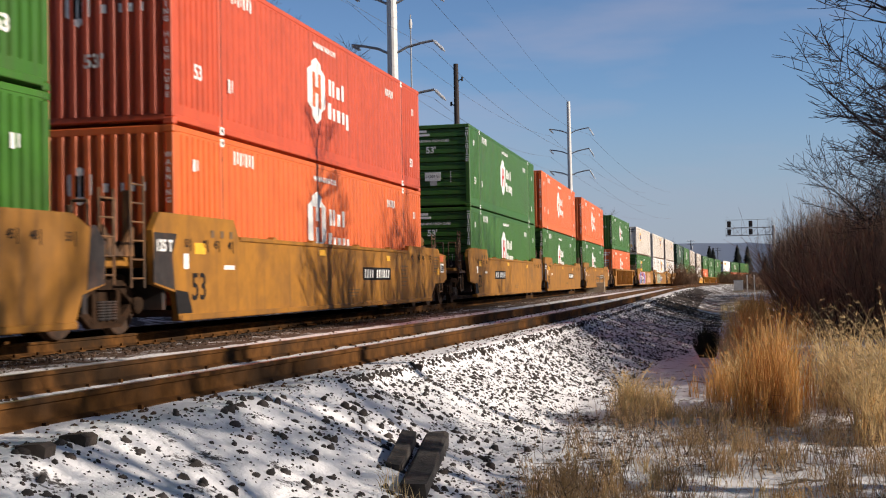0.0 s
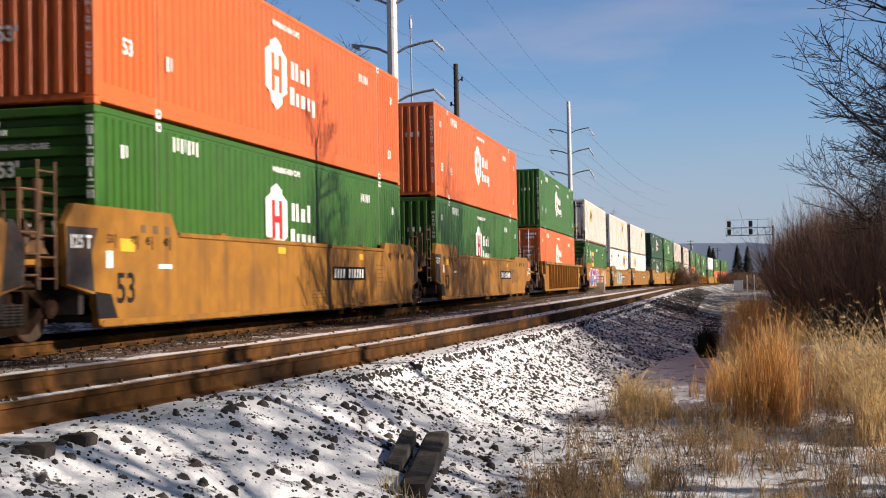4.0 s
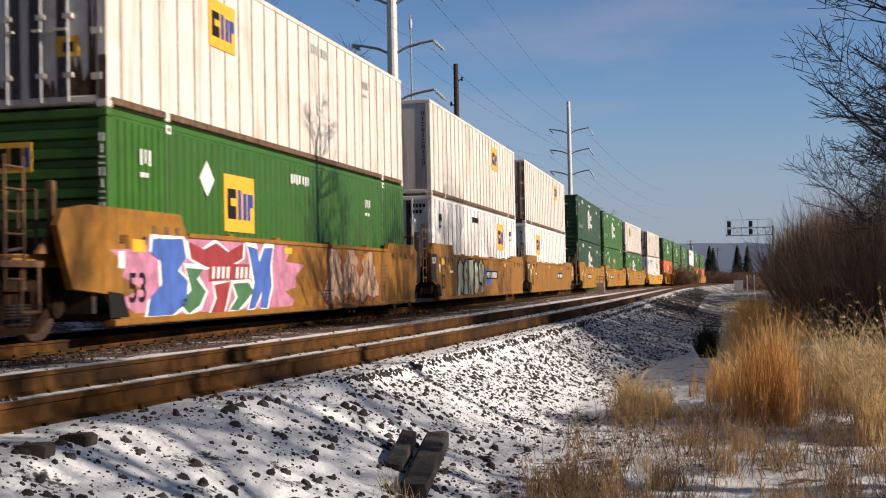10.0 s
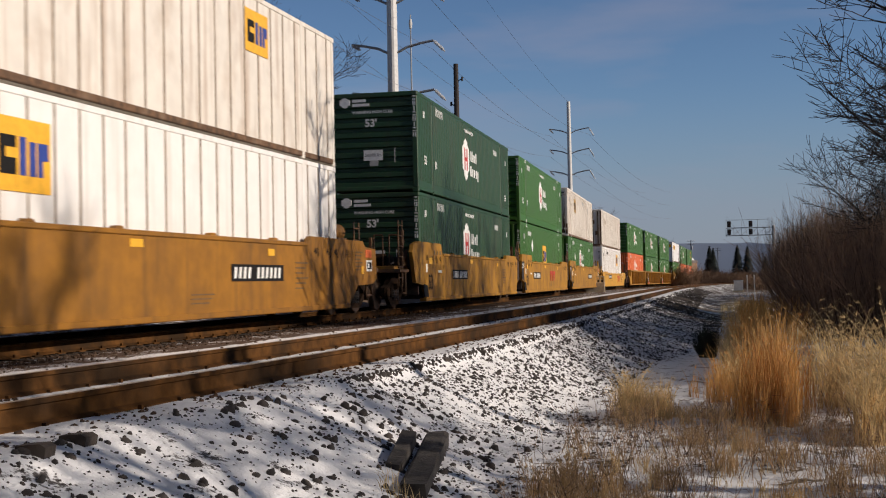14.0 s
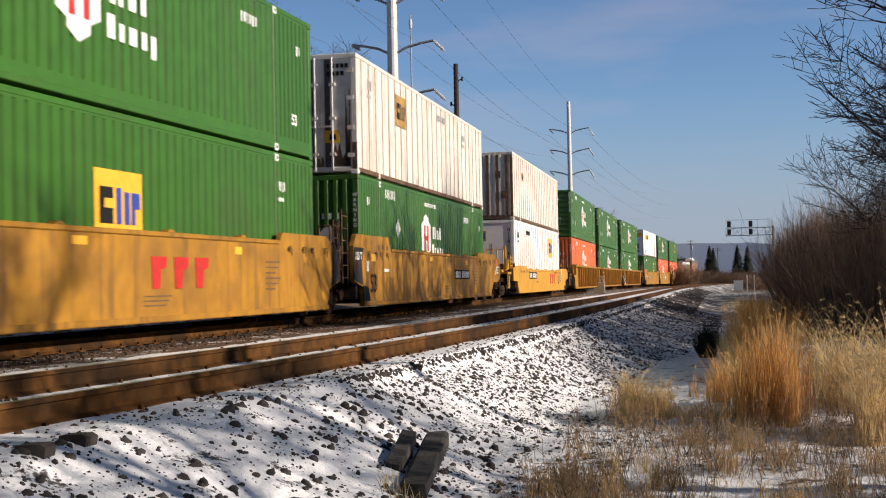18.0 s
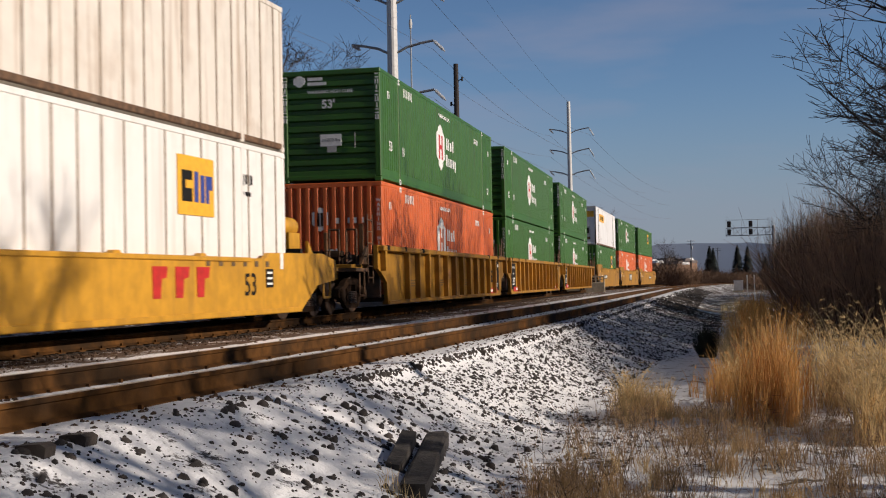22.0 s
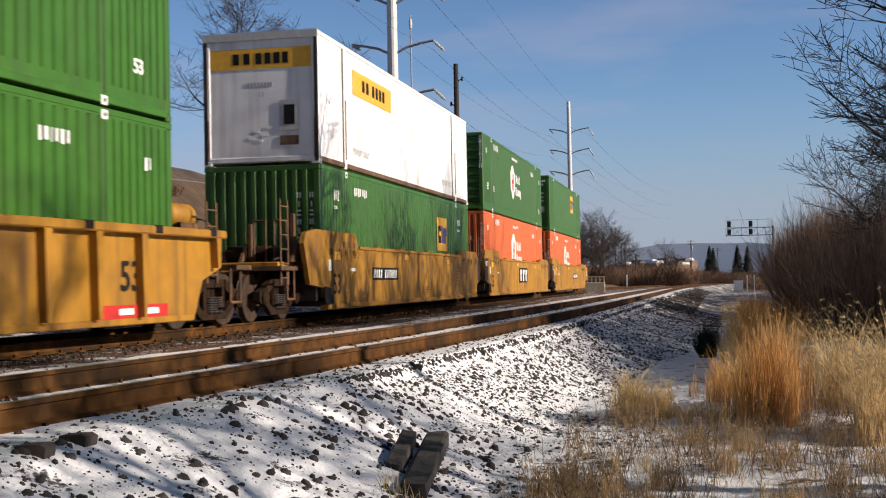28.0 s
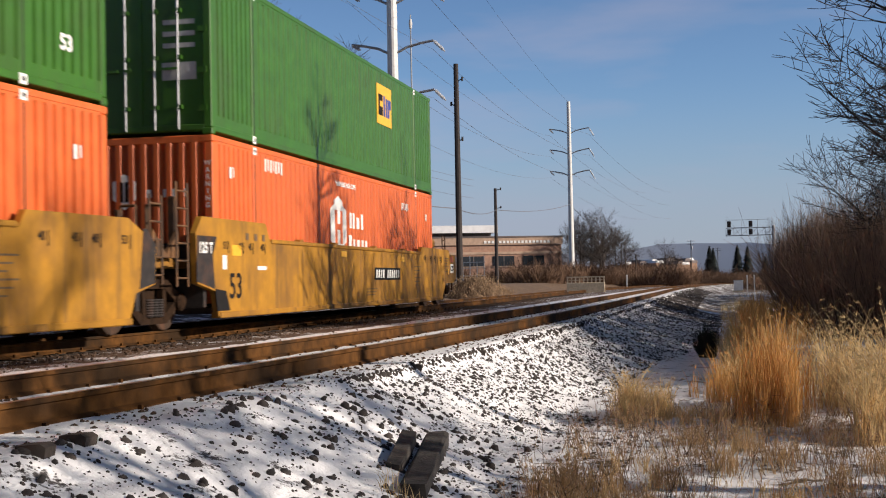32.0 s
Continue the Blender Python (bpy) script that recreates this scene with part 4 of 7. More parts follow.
def well_side(kind, last=False, first=False):
    """Outline (y, z) of a well car's side sill."""
    L = BOX_L
    if kind == "smooth" and first:
        return [(0.02, 0.2), (-0.4, 0.62), (-1.38, 0.7), (-1.47, 0.9), (-1.74, 1.52), (-1.6, 1.74), (-0.95, 1.83)] + well_side(kind, last)[5:]
    if kind == "smooth" and last:
        return well_side(kind)[:8] + [(L - 2.2, 1.68), (L - 1.28, 1.68), (L + 1.26, 1.67), (L + 1.45, 1.54), (L + 2.25, 1.5), (L + 2.32, 0.8), (L + 1.9, 0.68), (L + 0.85, 0.66), (L + 0.22, 0.2)]
    if kind == "smooth":
        return [(-0.3, 0.2), (-0.42, 0.62), (-1.15, 0.75), (-1.2, 1.55), (-0.95, 1.83), (1.95, 1.83), (2.2, 1.5), (L - 2.4, 1.5), (L - 2.25, 1.7), (L + 0.2, 1.7), (L + 0.6, 1.52), (L + 1.0, 1.3), (L + 0.95, 0.75), (L + 0.4, 0.62), (L + 0.2, 0.2)]
    if kind == "yellow":
        return [(-0.3, 0.2), (-0.6, 0.68), (-1.7, 0.7), (-1.8, 1.2), (-0.5, 1.3), (0.0, 1.33), (2.2, 1.33), (2.45, 1.17), (L - 1.5, 1.19), (L - 1.3, 1.3), (L + 1.5, 1.33), (L + 2.3, 1.2), (L + 2.4, 0.8), (L + 1.2, 0.68), (L + 0.3, 0.2)]
    return [(-0.3, 0.2), (-0.42, 0.72), (-0.9, 0.95), (-1.25, 1.05), (-1.25, 1.62), (2.2, 1.62), (2.2, 1.5), (L - 2.2, 1.5), (L - 2.2, 1.58), (L + 1.25, 1.58), (L + 1.25, 1.0), (L + 0.6, 0.8), (L + 0.3, 0.2)]


def ladder(root, x, y0, y1, z0, z1, rungs, paint):
    for y in (y0, y1):
        part("ladder_rail", Shape().pipe([(x, y, z0), (x, y, z1)], 0.02), paint, root)
    for i in range(rungs):
        z = z0 + (z1 - z0) * (i + 0.5) / rungs
        part("ladder_rung", Shape().pipe([(x, y0, z), (x, y1, z)], 0.016), paint, root)


def make_well(kind, paint, label, first, last, extras=()):
    """One unit of a well car. first/last: whether it carries a coupler at that end."""
    L = BOX_L
    root = tagged(new("well_car"), label, "railcar", "well cars of the train")
    for sg in (1, -1):
        a, b = sorted((sg * WELL_X, sg * (WELL_X - 0.1)))
        part("side_sill", shared(("sill", kind, sg, last, first), lambda: Shape().slab(well_side(kind, last, first), 0, a, b), paint, "side_sill"), paint, root)
        t0, t1 = sorted((sg * (WELL_X + 0.03), sg * (WELL_X - 0.16)))
        part("top_chord", shared(("chord", kind, sg), lambda: Shape().box(t0, t1, 2.22, L - 2.45 if kind == "smooth" else L - 2.2, 1.47 if kind != "yellow" else 1.12, 1.55 if kind != "yellow" else 1.2, 0.015), paint, "top_chord"), paint, root)
        part("bottom_chord", shared(("bchord", kind, sg), lambda: Shape().box(t0, t1, -0.25, L + 0.25, 0.17, 0.27, 0.015), paint, "bottom_chord"), paint, root)
        if kind == "ribbed":
            c0, c1 = sorted((sg * (WELL_X - 0.01), sg * (WELL_X + 0.14)))
            ys = [-0.95] + [0.25 + i * (L - 0.5) / 13 for i in range(1, 13)] + [L + 0.95]
            for y in ys:
                z0 = 0.28 if 0 < y < L else 1.0
                part("side_rib", shared(("rib", sg, z0), lambda: Shape().slab([(-0.045, z0), (0.045, z0), (0.085, 1.48), (-0.085, 1.48)], 0, c0, c1), paint, "side_rib"), paint, root, at=pose(0, y, 0))
            part("upper_chord", shared(("uchord", sg), lambda: Shape().box(min(sg * 1.48, sg * 1.66), max(sg * 1.48, sg * 1.66), -1.2, L + 1.2, 1.48, 1.61, 0.02), paint, "upper_chord"), paint, root)
        else:
            for y in (4.1, 6.4, 9.6, 12.4):
                part("container_guide", shared(("guide", sg), lambda: Shape().slab([(-0.14, 1.54), (0.14, 1.54), (0.07, 1.6), (-0.07, 1.6)], 0, *sorted((sg * 1.34, sg * 1.46))), paint, "container_guide"), paint, root, at=pose(0, y, 0 if kind != "yellow" else -0.35))
    part("well_floor", shared("wellfloor", lambda: Shape().box(-1.42, 1.42, -0.2, L + 0.2, 0.24, 0.34), M_STEEL, "well_floor"), M_STEEL, root)
    for y, sg in ((-0.62, -1), (L + 0.62, 1)):
        part("end_bulkhead", shared(("bulk", sg), lambda: Shape().slab([(y - 0.06, 0.36), (y + 0.06, 0.36), (y + 0.06, 1.42), (y - 0.06, 1.42)], 0, -1.39, 1.39), M_STEEL, "end_bulkhead"), M_STEEL, root)
        y0, y1 = sorted((y, y + sg * 1.5))
        part("end_platform", shared(("plat", sg, kind), lambda: Shape().box(-1.1, 1.1, y0, y1, 1.0, 1.16, 0.02).box(-0.35, 0.35, min(y, y + sg * 1.9), max(y, y + sg * 1.9), 0.72, 1.0, 0.02), paint, "end_platform"), paint, root)
    # ladders, hand rails, brake gear and hoses at both ends
    lx = 1.36
    gear = M_GEAR if kind != "yellow" else paint
    ly = -2.72 if first and kind == "smooth" else -1.62
    ladder(root, lx, ly, ly + 0.42, 0.7, 2.35 if kind != "yellow" else 1.75, 6, gear)
    ladder(root, -1.3, ly, ly + 0.42, 0.7, 2.2, 5, gear)
    if kind != "yellow":
        ladder(root, 1.36, L + 1.05, L + 1.42, 0.75, 2.1, 5, gear)
    for x in (1.05, 0.62):
        part("grab_iron", shared(("grab", x), lambda: Shape().pipe([(x, -1.5, 1.16), (x, -1.5, 2.0), (x - 0.25, -1.5, 2.0), (x - 0.25, -1.5, 1.16)], 0.025), gear, "grab_iron"), gear, root)
    part("corner_stanchion", shared("stan", lambda: Shape().box(1.02, 1.12, -1.2, -1.1, 1.1, 2.15, 0.01), gear, "corner_stanchion"), gear, root)
    part("corner_stanchion", shared("stan2", lambda: Shape().box(0.2, 0.28, -1.4, -1.32, 1.1, 1.95, 0.01), gear, "corner_stanchion"), gear, root)
    for sg in (-1, 1):
        y = -1.32 if sg < 0 else L + 1.32
        part("air_hose", shared(("hose", sg), lambda: Shape().pipe([(0.45, y + sg * 0.3, 0.95), (0.5, y + sg * 0.6, 0.7), (0.42, y + sg * 0.9, 0.55), (0.2, y + sg * 1.2, 0.62)], 0.03), M_BLACKMARK, "air_hose"), M_BLACKMARK, root)
        part("brake_cylinder", shared(("cyl", sg), lambda: Shape().tube((0.62, y + sg * -0.1, 1.34), (-0.3, y + sg * -0.1, 1.34), 0.17, n=14), M_BRAKE, "brake_cylinder"), M_BRAKE, root)
        part("brake_pipe", shared(("bpipe", sg), lambda: Shape().pipe([(0.62, y, 1.34), (0.85, y + sg * 0.1, 1.45), (0.95, y + sg * 0.3, 1.25), (0.95, y + sg * 0.7, 1.2)], 0.022), M_STEEL, "brake_pipe"), M_STEEL, root)
        part("corner_bracket", shared(("cbrk", sg), lambda: Shape().slab([(y, 1.16), (y + sg * 0.5, 1.16), (y, 1.6)], 0, 1.2, 1.26), gear, "corner_bracket"), gear, root)
        part("corner_bracket", shared(("cbrk2", sg), lambda: Shape().slab([(y, 1.16), (y + sg * 0.4, 1.16), (y, 1.55)], 0, 0.1, 0.16), gear, "corner_bracket"), gear, root)
    add_bogie(root, -1.95 if first else -1.77)
    if first:
        part("coupler", shared("coupf", lambda: Shape().box(-0.14, 0.14, -3.85, -2.2, 0.72, 0.98, 0.03).box(-0.24, 0.2, -4.0, -3.6, 0.68, 1.02, 0.05), M_BRAKE, "coupler"), M_BRAKE, root)
        wheel = Shape()
        pts = [(-0.55 + 0.3 * math.cos(i * math.pi / 8), -2.2, 1.75 + 0.3 * math.sin(i * math.pi / 8)) for i in range(17)]
        wheel.pipe(pts, 0.025)
        for i in range(0, 16, 4):
            wheel.pipe([(-0.55, -2.2, 1.75), pts[i]], 0.02)
        part("brake_wheel", shared("bw", lambda: wheel, M_RUSTSHADE, "brake_wheel"), M_RUSTSHADE, root, "red-brown spoked brake wheel")
        part("brake_stand", shared("bs", lambda: Shape().box(-0.7, -0.4, -2.18, -1.9, 1.1, 1.85, 0.02), paint, "brake_stand"), paint, root)
        part("step_board", shared("stepb", lambda: Shape().pipe([(1.35, -2.35, 1.0), (1.35, -2.35, 0.42), (1.35, -1.95, 0.42), (1.35, -1.95, 1.0)], 0.025).box(0.4, 1.45, -2.95, -2.0, 0.98, 1.06), gear, "step_board"), gear, root)
    if last:
        add_bogie(root, L + 1.95)
        tank = Shape().lathe([(-0.42, 0.02), (-0.4, 0.14), (-0.3, 0.2), (0.3, 0.2), (0.4, 0.14), (0.42, 0.02)], (0, 0, 0), 16, 1)
        part("air_tank", shared("airtank", lambda: tank, paint, "air_tank", True), paint, root, "tan air reservoir tank", at=pose(0.9, L + 0.9, 1.88))
        for dx in (0.7, 1.1):
            part("tank_saddle", shared(("saddle", dx), lambda: Shape().box(dx - 0.03, dx + 0.03, L + 0.6, L + 1.2, 1.1, 1.75), gear, "tank_saddle"), gear, root)
        rear_wheel = Shape()
        pts = [(-0.5 + 0.34 * math.cos(i * math.pi / 8), L + 1.75, 1.95 + 0.34 * math.sin(i * math.pi / 8)) for i in range(17)]
        rear_wheel.pipe(pts, 0.026)
        for i in range(0, 16, 3):
            rear_wheel.pipe([(-0.5, L + 1.75, 1.95), pts[i]], 0.022)
        part("brake_wheel", shared("bwr", lambda: rear_wheel, M_STEEL, "brake_wheel"), M_STEEL, root, "dark spoked brake wheel")
        part("brake_stand", shared("bsr", lambda: Shape().box(-0.62, -0.38, L + 1.35, L + 1.72, 1.1, 2.1, 0.02), M_STEEL, "brake_stand"), M_STEEL, root)
        part("coupler", shared("coupr", lambda: Shape().box(-0.14, 0.14, L + 2.2, L + 3.85, 0.72, 0.98, 0.03).box(-0.2, 0.24, L + 3.6, L + 3.98, 0.68, 1.02, 0.05), M_BRAKE, "coupler"), M_BRAKE, root)
        part("step_board", shared("stepr", lambda: Shape().pipe([(1.35, L + 2.35, 1.0), (1.35, L + 2.35, 0.42), (1.35, L + 1.95, 0.42), (1.35, L + 1.95, 1.0)], 0.025).box(0.4, 1.45, L + 2.0, L + 2.6, 0.98, 1.06), gear, "step_board"), gear, root)
    for f in extras:
        f(root)
    return root


def well_marks(kind, plate_y, plate=M_BLACKMARK, coupled=False, panels=2, rear=False):
    def put(root):
        x = WELL_X + 0.002 if kind != "ribbed" else WELL_X + 0.002
        def sb(name, y0, y1, z0, z1, paint, dx=0.0):
            part(name, shared((name, round(y0, 2), round(y1, 2), z0, z1, dx), lambda: side_bar(y0, y1, z0, z1, x + dx), paint, name), paint, root)
        if kind == "smooth":
            part("size_number", lettering("53", 0.6, M_BLACKMARK, 0.008), M_BLACKMARK, root, at=side_at(0.45, 0.68, x + 0.006))
            if not coupled:
                part("end_number", lettering("125 T", 0.24, M_WHITEMARK, 0.008), M_WHITEMARK, root, at=side_at(-0.82, 1.32, x + 0.01))
            if not coupled:
                part("dark_end_plate", shared("dkend", lambda: Shape().slab([(-1.18, 0.78), (-0.45, 0.66), (-0.52, 1.2), (-0.35, 1.52), (-1.16, 1.52)], 0, WELL_X - 0.01, WELL_X + 0.004), M_STEEL, "dark_end_plate"), M_STEEL, root)
            if not rear:
                part("dark_end_plate", shared("dkend2", lambda: Shape().slab([(BOX_L + 0.5, 0.68), (BOX_L + 0.94, 0.76), (BOX_L + 0.98, 1.32), (BOX_L + 0.74, 1.56), (BOX_L + 0.62, 1.56)], 0, WELL_X - 0.01, WELL_X + 0.005), M_STEEL, "dark_end_plate"), M_STEEL, root)
            part("front_notch", shared("notch", lambda: Shape().slab([(-0.36, 0.29), (0.2, 0.29), (0.02, 0.62), (-0.44, 0.66)], 0, WELL_X - 0.01, WELL_X + 0.005), M_BLACKMARK, "front_notch"), M_BLACKMARK, root)
            sb("reflector", 0.3, 0.72, 1.22, 1.4, M_YELLOWMARK)
            for k in range(6):
                sb("text_line", 13.3, 13.75 + 0.12 * (k % 3), 0.62 + k * 0.1, 0.645 + k * 0.1, M_BROWNMARK)
            for k in range(3):
                sb("text_line", 8.6, 9.3 + 0.1 * k, 0.42 + k * 0.07, 0.44 + k * 0.07, M_BROWNMARK)
            for a, digits in ((14.47, "40"), (15.23, "45"), (15.71, "48"), (16.49, "53"), (1.75, "40"), (1.15, "45"), (0.68, "48"), (0.0, "53")):
                part("length_mark", lettering(digits, 0.17, M_BLACKMARK, 0.003), M_BLACKMARK, root, at=side_at(a, 1.38, x + 0.006))
                sb("length_stroke", a + 0.14, a + 0.16, 1.26, 1.46, M_BLACKMARK)
            for k in range(6):
                sb("text_line", 17.1, 17.45 + 0.08 * (k % 3), 1.0 + k * 0.08, 1.025 + k * 0.08, M_BROWNMARK) if rear else None
            if rear:
                sb("orange_reflector", 17.85, 18.3, 1.3, 1.48, M_ORANGE)
                sb("data_panel", 17.9, 18.32, 0.98, 1.24, M_WHITEMARK)
                sb("data_panel", 17.95, 18.27, 1.03, 1.19, M_BLACKMARK, 0.004)
                sb("data_stroke", 18.0, 18.1, 1.06, 1.16, M_WHITEMARK, 0.008)
                sb("yellow_reflector", 17.52, 17.7, 0.92, 1.1, M_YELLOWMARK)
            sb("reflector", 6.6, 7.0, 1.3, 1.42, M_YELLOWMARK)
            sb("reflector", 11.9, 12.2, 1.25, 1.38, M_YELLOWMARK)
            sb("stencil", -0.12, 0.06, 0.98, 1.22, M_WHITEMARK)
            sb("stencil", 1.5, 1.95, 0.98, 1.05, M_WHITEMARK)
            for a in (0.95, 1.35, 1.75):
                sb("stencil", a, a + 0.14, 1.5, 1.62, M_BROWNMARK)
        plated = plate_y is not None and not (kind == "ribbed" and coupled)
        if plated:
            sb("number_plate", plate_y - 0.1, plate_y + 2.35, 0.78, 1.08, plate)
        for i in range(11):
            if i != 4 and plated:
                part("plate_stroke", shared(("pstroke", plate_y, i, kind), lambda: Shape().slab([(plate_y + i * 0.205, 0.83), (plate_y + i * 0.205 + 0.1, 0.83), (plate_y + i * 0.205 + 0.14, 1.03), (plate_y + i * 0.205 + 0.04, 1.03)], 0, x, x + 0.012), M_WHITEMARK, "plate_stroke"), M_WHITEMARK, root)
        if kind == "yellow":
            for y in (14.2,):
                part("size_number", lettering("53", 0.55, M_BLACKMARK, 0.006), M_BLACKMARK, root, at=side_at(y, 0.7, x + 0.006))
            sb("data_panel", 14.9, 15.25, 0.66, 1.0, M_BLACKMARK)
            for k in range(3):
                sb("data_stroke", 14.95, 15.2, 0.71 + k * 0.1, 0.75 + k * 0.1, M_WHITEMARK, 0.006)
            for i in range(6):
                sb("stencil", 0.4 + i * 0.5, 0.55 + i * 0.5, 1.04, 1.14, M_BROWNMARK)
                sb("stencil", 12.4 + i * 0.5, 12.55 + i * 0.5, 1.04, 1.14, M_BROWNMARK)
            sb("stencil", 5.4, 5.9, 0.62, 0.66, M_BLACKMARK)
            sb("reflector", 15.6, 15.75, 1.0, 1.3, M_WHITEMARK)
        if kind == "ribbed":
            near_panel, far_panel = panels in (0, 2), panels in (1, 2)
            for a, w in (((0.35, 1.9),) if near_panel else ()) + ((13.75, 2.05),) if coupled else ():
                sb("red_strip", a, a + w, 0.27, 0.46, M_REDMARK, 0.012)
                for b in (0.62, 1.35):
                    sb("reflector_strip", a + b, a + b + 0.4, 0.32, 0.41, M_WHITEMARK, 0.02)
            if coupled and near_panel:
                sb("black_panel", -0.12, 0.97, 0.36, 1.4, M_BLACKMARK, 0.004)
                part("load_number", lettering("25T", 0.4, M_WHITEMARK, 0.006), M_WHITEMARK, root, at=side_at(0.42, 0.66, x + 0.016))
                for k in range(3):
                    sb("panel_stroke", 0.05 + k * 0.24, 0.2 + k * 0.24, 1.2, 1.28, M_GREYMARK, 0.012)
                sb("panel_stroke", 0.25, 0.55, 0.96, 1.02, M_GREYMARK, 0.012)
            if coupled and far_panel:
                sb("black_panel", 15.15, 16.25, 0.36, 1.42, M_BLACKMARK, 0.004)
                sb("tan_label", 15.32, 15.8, 0.72, 1.06, M_WELL2, 0.012)
                sb("panel_stroke", 15.9, 16.12, 1.22, 1.32, M_WHITEMARK, 0.012)
                for k in range(2):
                    sb("panel_stroke", 15.3, 16.0 - 0.1 * k, 0.58 - k * 0.08, 0.62 - k * 0.08, M_GREYMARK, 0.012)
            if not coupled:
                sb("number_panel", 13.2, 14.1, 0.5, 1.25, M_WELLY, 0.004)
                sb("label_panel", 14.75, 15.2, 0.7, 0.94, M_WHITEMARK, 0.004)
                sb("label_panel", 15.55, 16.3, 0.42, 1.3, M_WELLY, 0.004)
                sb("label_panel", 16.7, 17.2, 0.85, 1.25, M_WELLY, 0.004)
                sb("data_panel", 15.6, 15.86, 0.46, 0.76, M_BLACKMARK, 0.012)
                sb("data_panel", 15.66, 15.8, 0.52, 0.7, M_WHITEMARK, 0.018)
                sb("data_panel", 16.06, 16.24, 0.46, 0.68, M_WHITEMARK, 0.012)
                for k in range(5):
                    sb("label_stroke", 16.76 + k * 0.09, 16.81 + k * 0.09, 1.12, 1.22, M_BLACKMARK, 0.012)
            for a in (2.0, 5.6, 9.3):
                for k in range(3):
                    sb("text_line", a, a + 0.6 + 0.1 * (k % 2), 0.6 + k * 0.07, 0.63 + k * 0.07, M_BROWNMARK)
            sb("faded_patch", 7.0, 7.4, 0.8, 1.1, M_WELLB) if coupled else None
            for a in (-0.9, 0.9, 2.9, BOX_L - 3.1, BOX_L - 1.2, BOX_L + 0.6):
                part("rail_block", shared("railblk", lambda: Shape().box(1.5, 1.668, 0, 0.22, 1.5, 1.62, 0.01), M_BLACKMARK, "rail_block"), M_BLACKMARK, root, at=pose(0, a, 0))
            part("size_number", lettering("53", 0.6, M_BLACKMARK, 0.008), M_BLACKMARK, root, at=side_at(14.72 if coupled else 13.8, 0.85, x + 0.016))
    return put


def logo_block(y, ink, ground=None, lift=0.0):
    """Three slanted block figures in place of a lettered mark."""
    def put(root):
        x = WELL_X
        if ground:
            part("logo_panel", Shape().slab([(y - 0.15, 0.62), (y + 2.3, 0.62), (y + 2.45, 1.24), (y, 1.24)], 0, x - 0.004, x + 0.006), ground, root)
        for a in (0.12, 0.87, 1.62):
            part("logo_stroke", Shape().slab([(y + a + 0.14, 0.68), (y + a + 0.38, 0.68), (y + a + 0.42, 0.98), (y + a + 0.58, 1.0), (y + a + 0.62, 1.17), (y + a + 0.12, 1.17)], 0, x - 0.002, x + 0.012), ink, root, at=pose(0, 0, lift))
    return put

# ---------------------------------------------------------------- the train
UNIT_AT = (-4.31, 15.53, 39.55, 58.91, 79.73, 103.72, 127.67, 147.6, 167.03, 191.36, 210.82, 230.54, 254.37, 277.9, 297.41, 317.06, 340.55, 360.03, 379.89)
FIRST = {2, 5, 6, 9, 12, 13, 16}
LAST = {1, 4, 5, 8, 11, 12, 15, 18}
BASE_Z, STACK_Z = 0.41, 3.275
TRAIN = []          # (thing, unit, height)

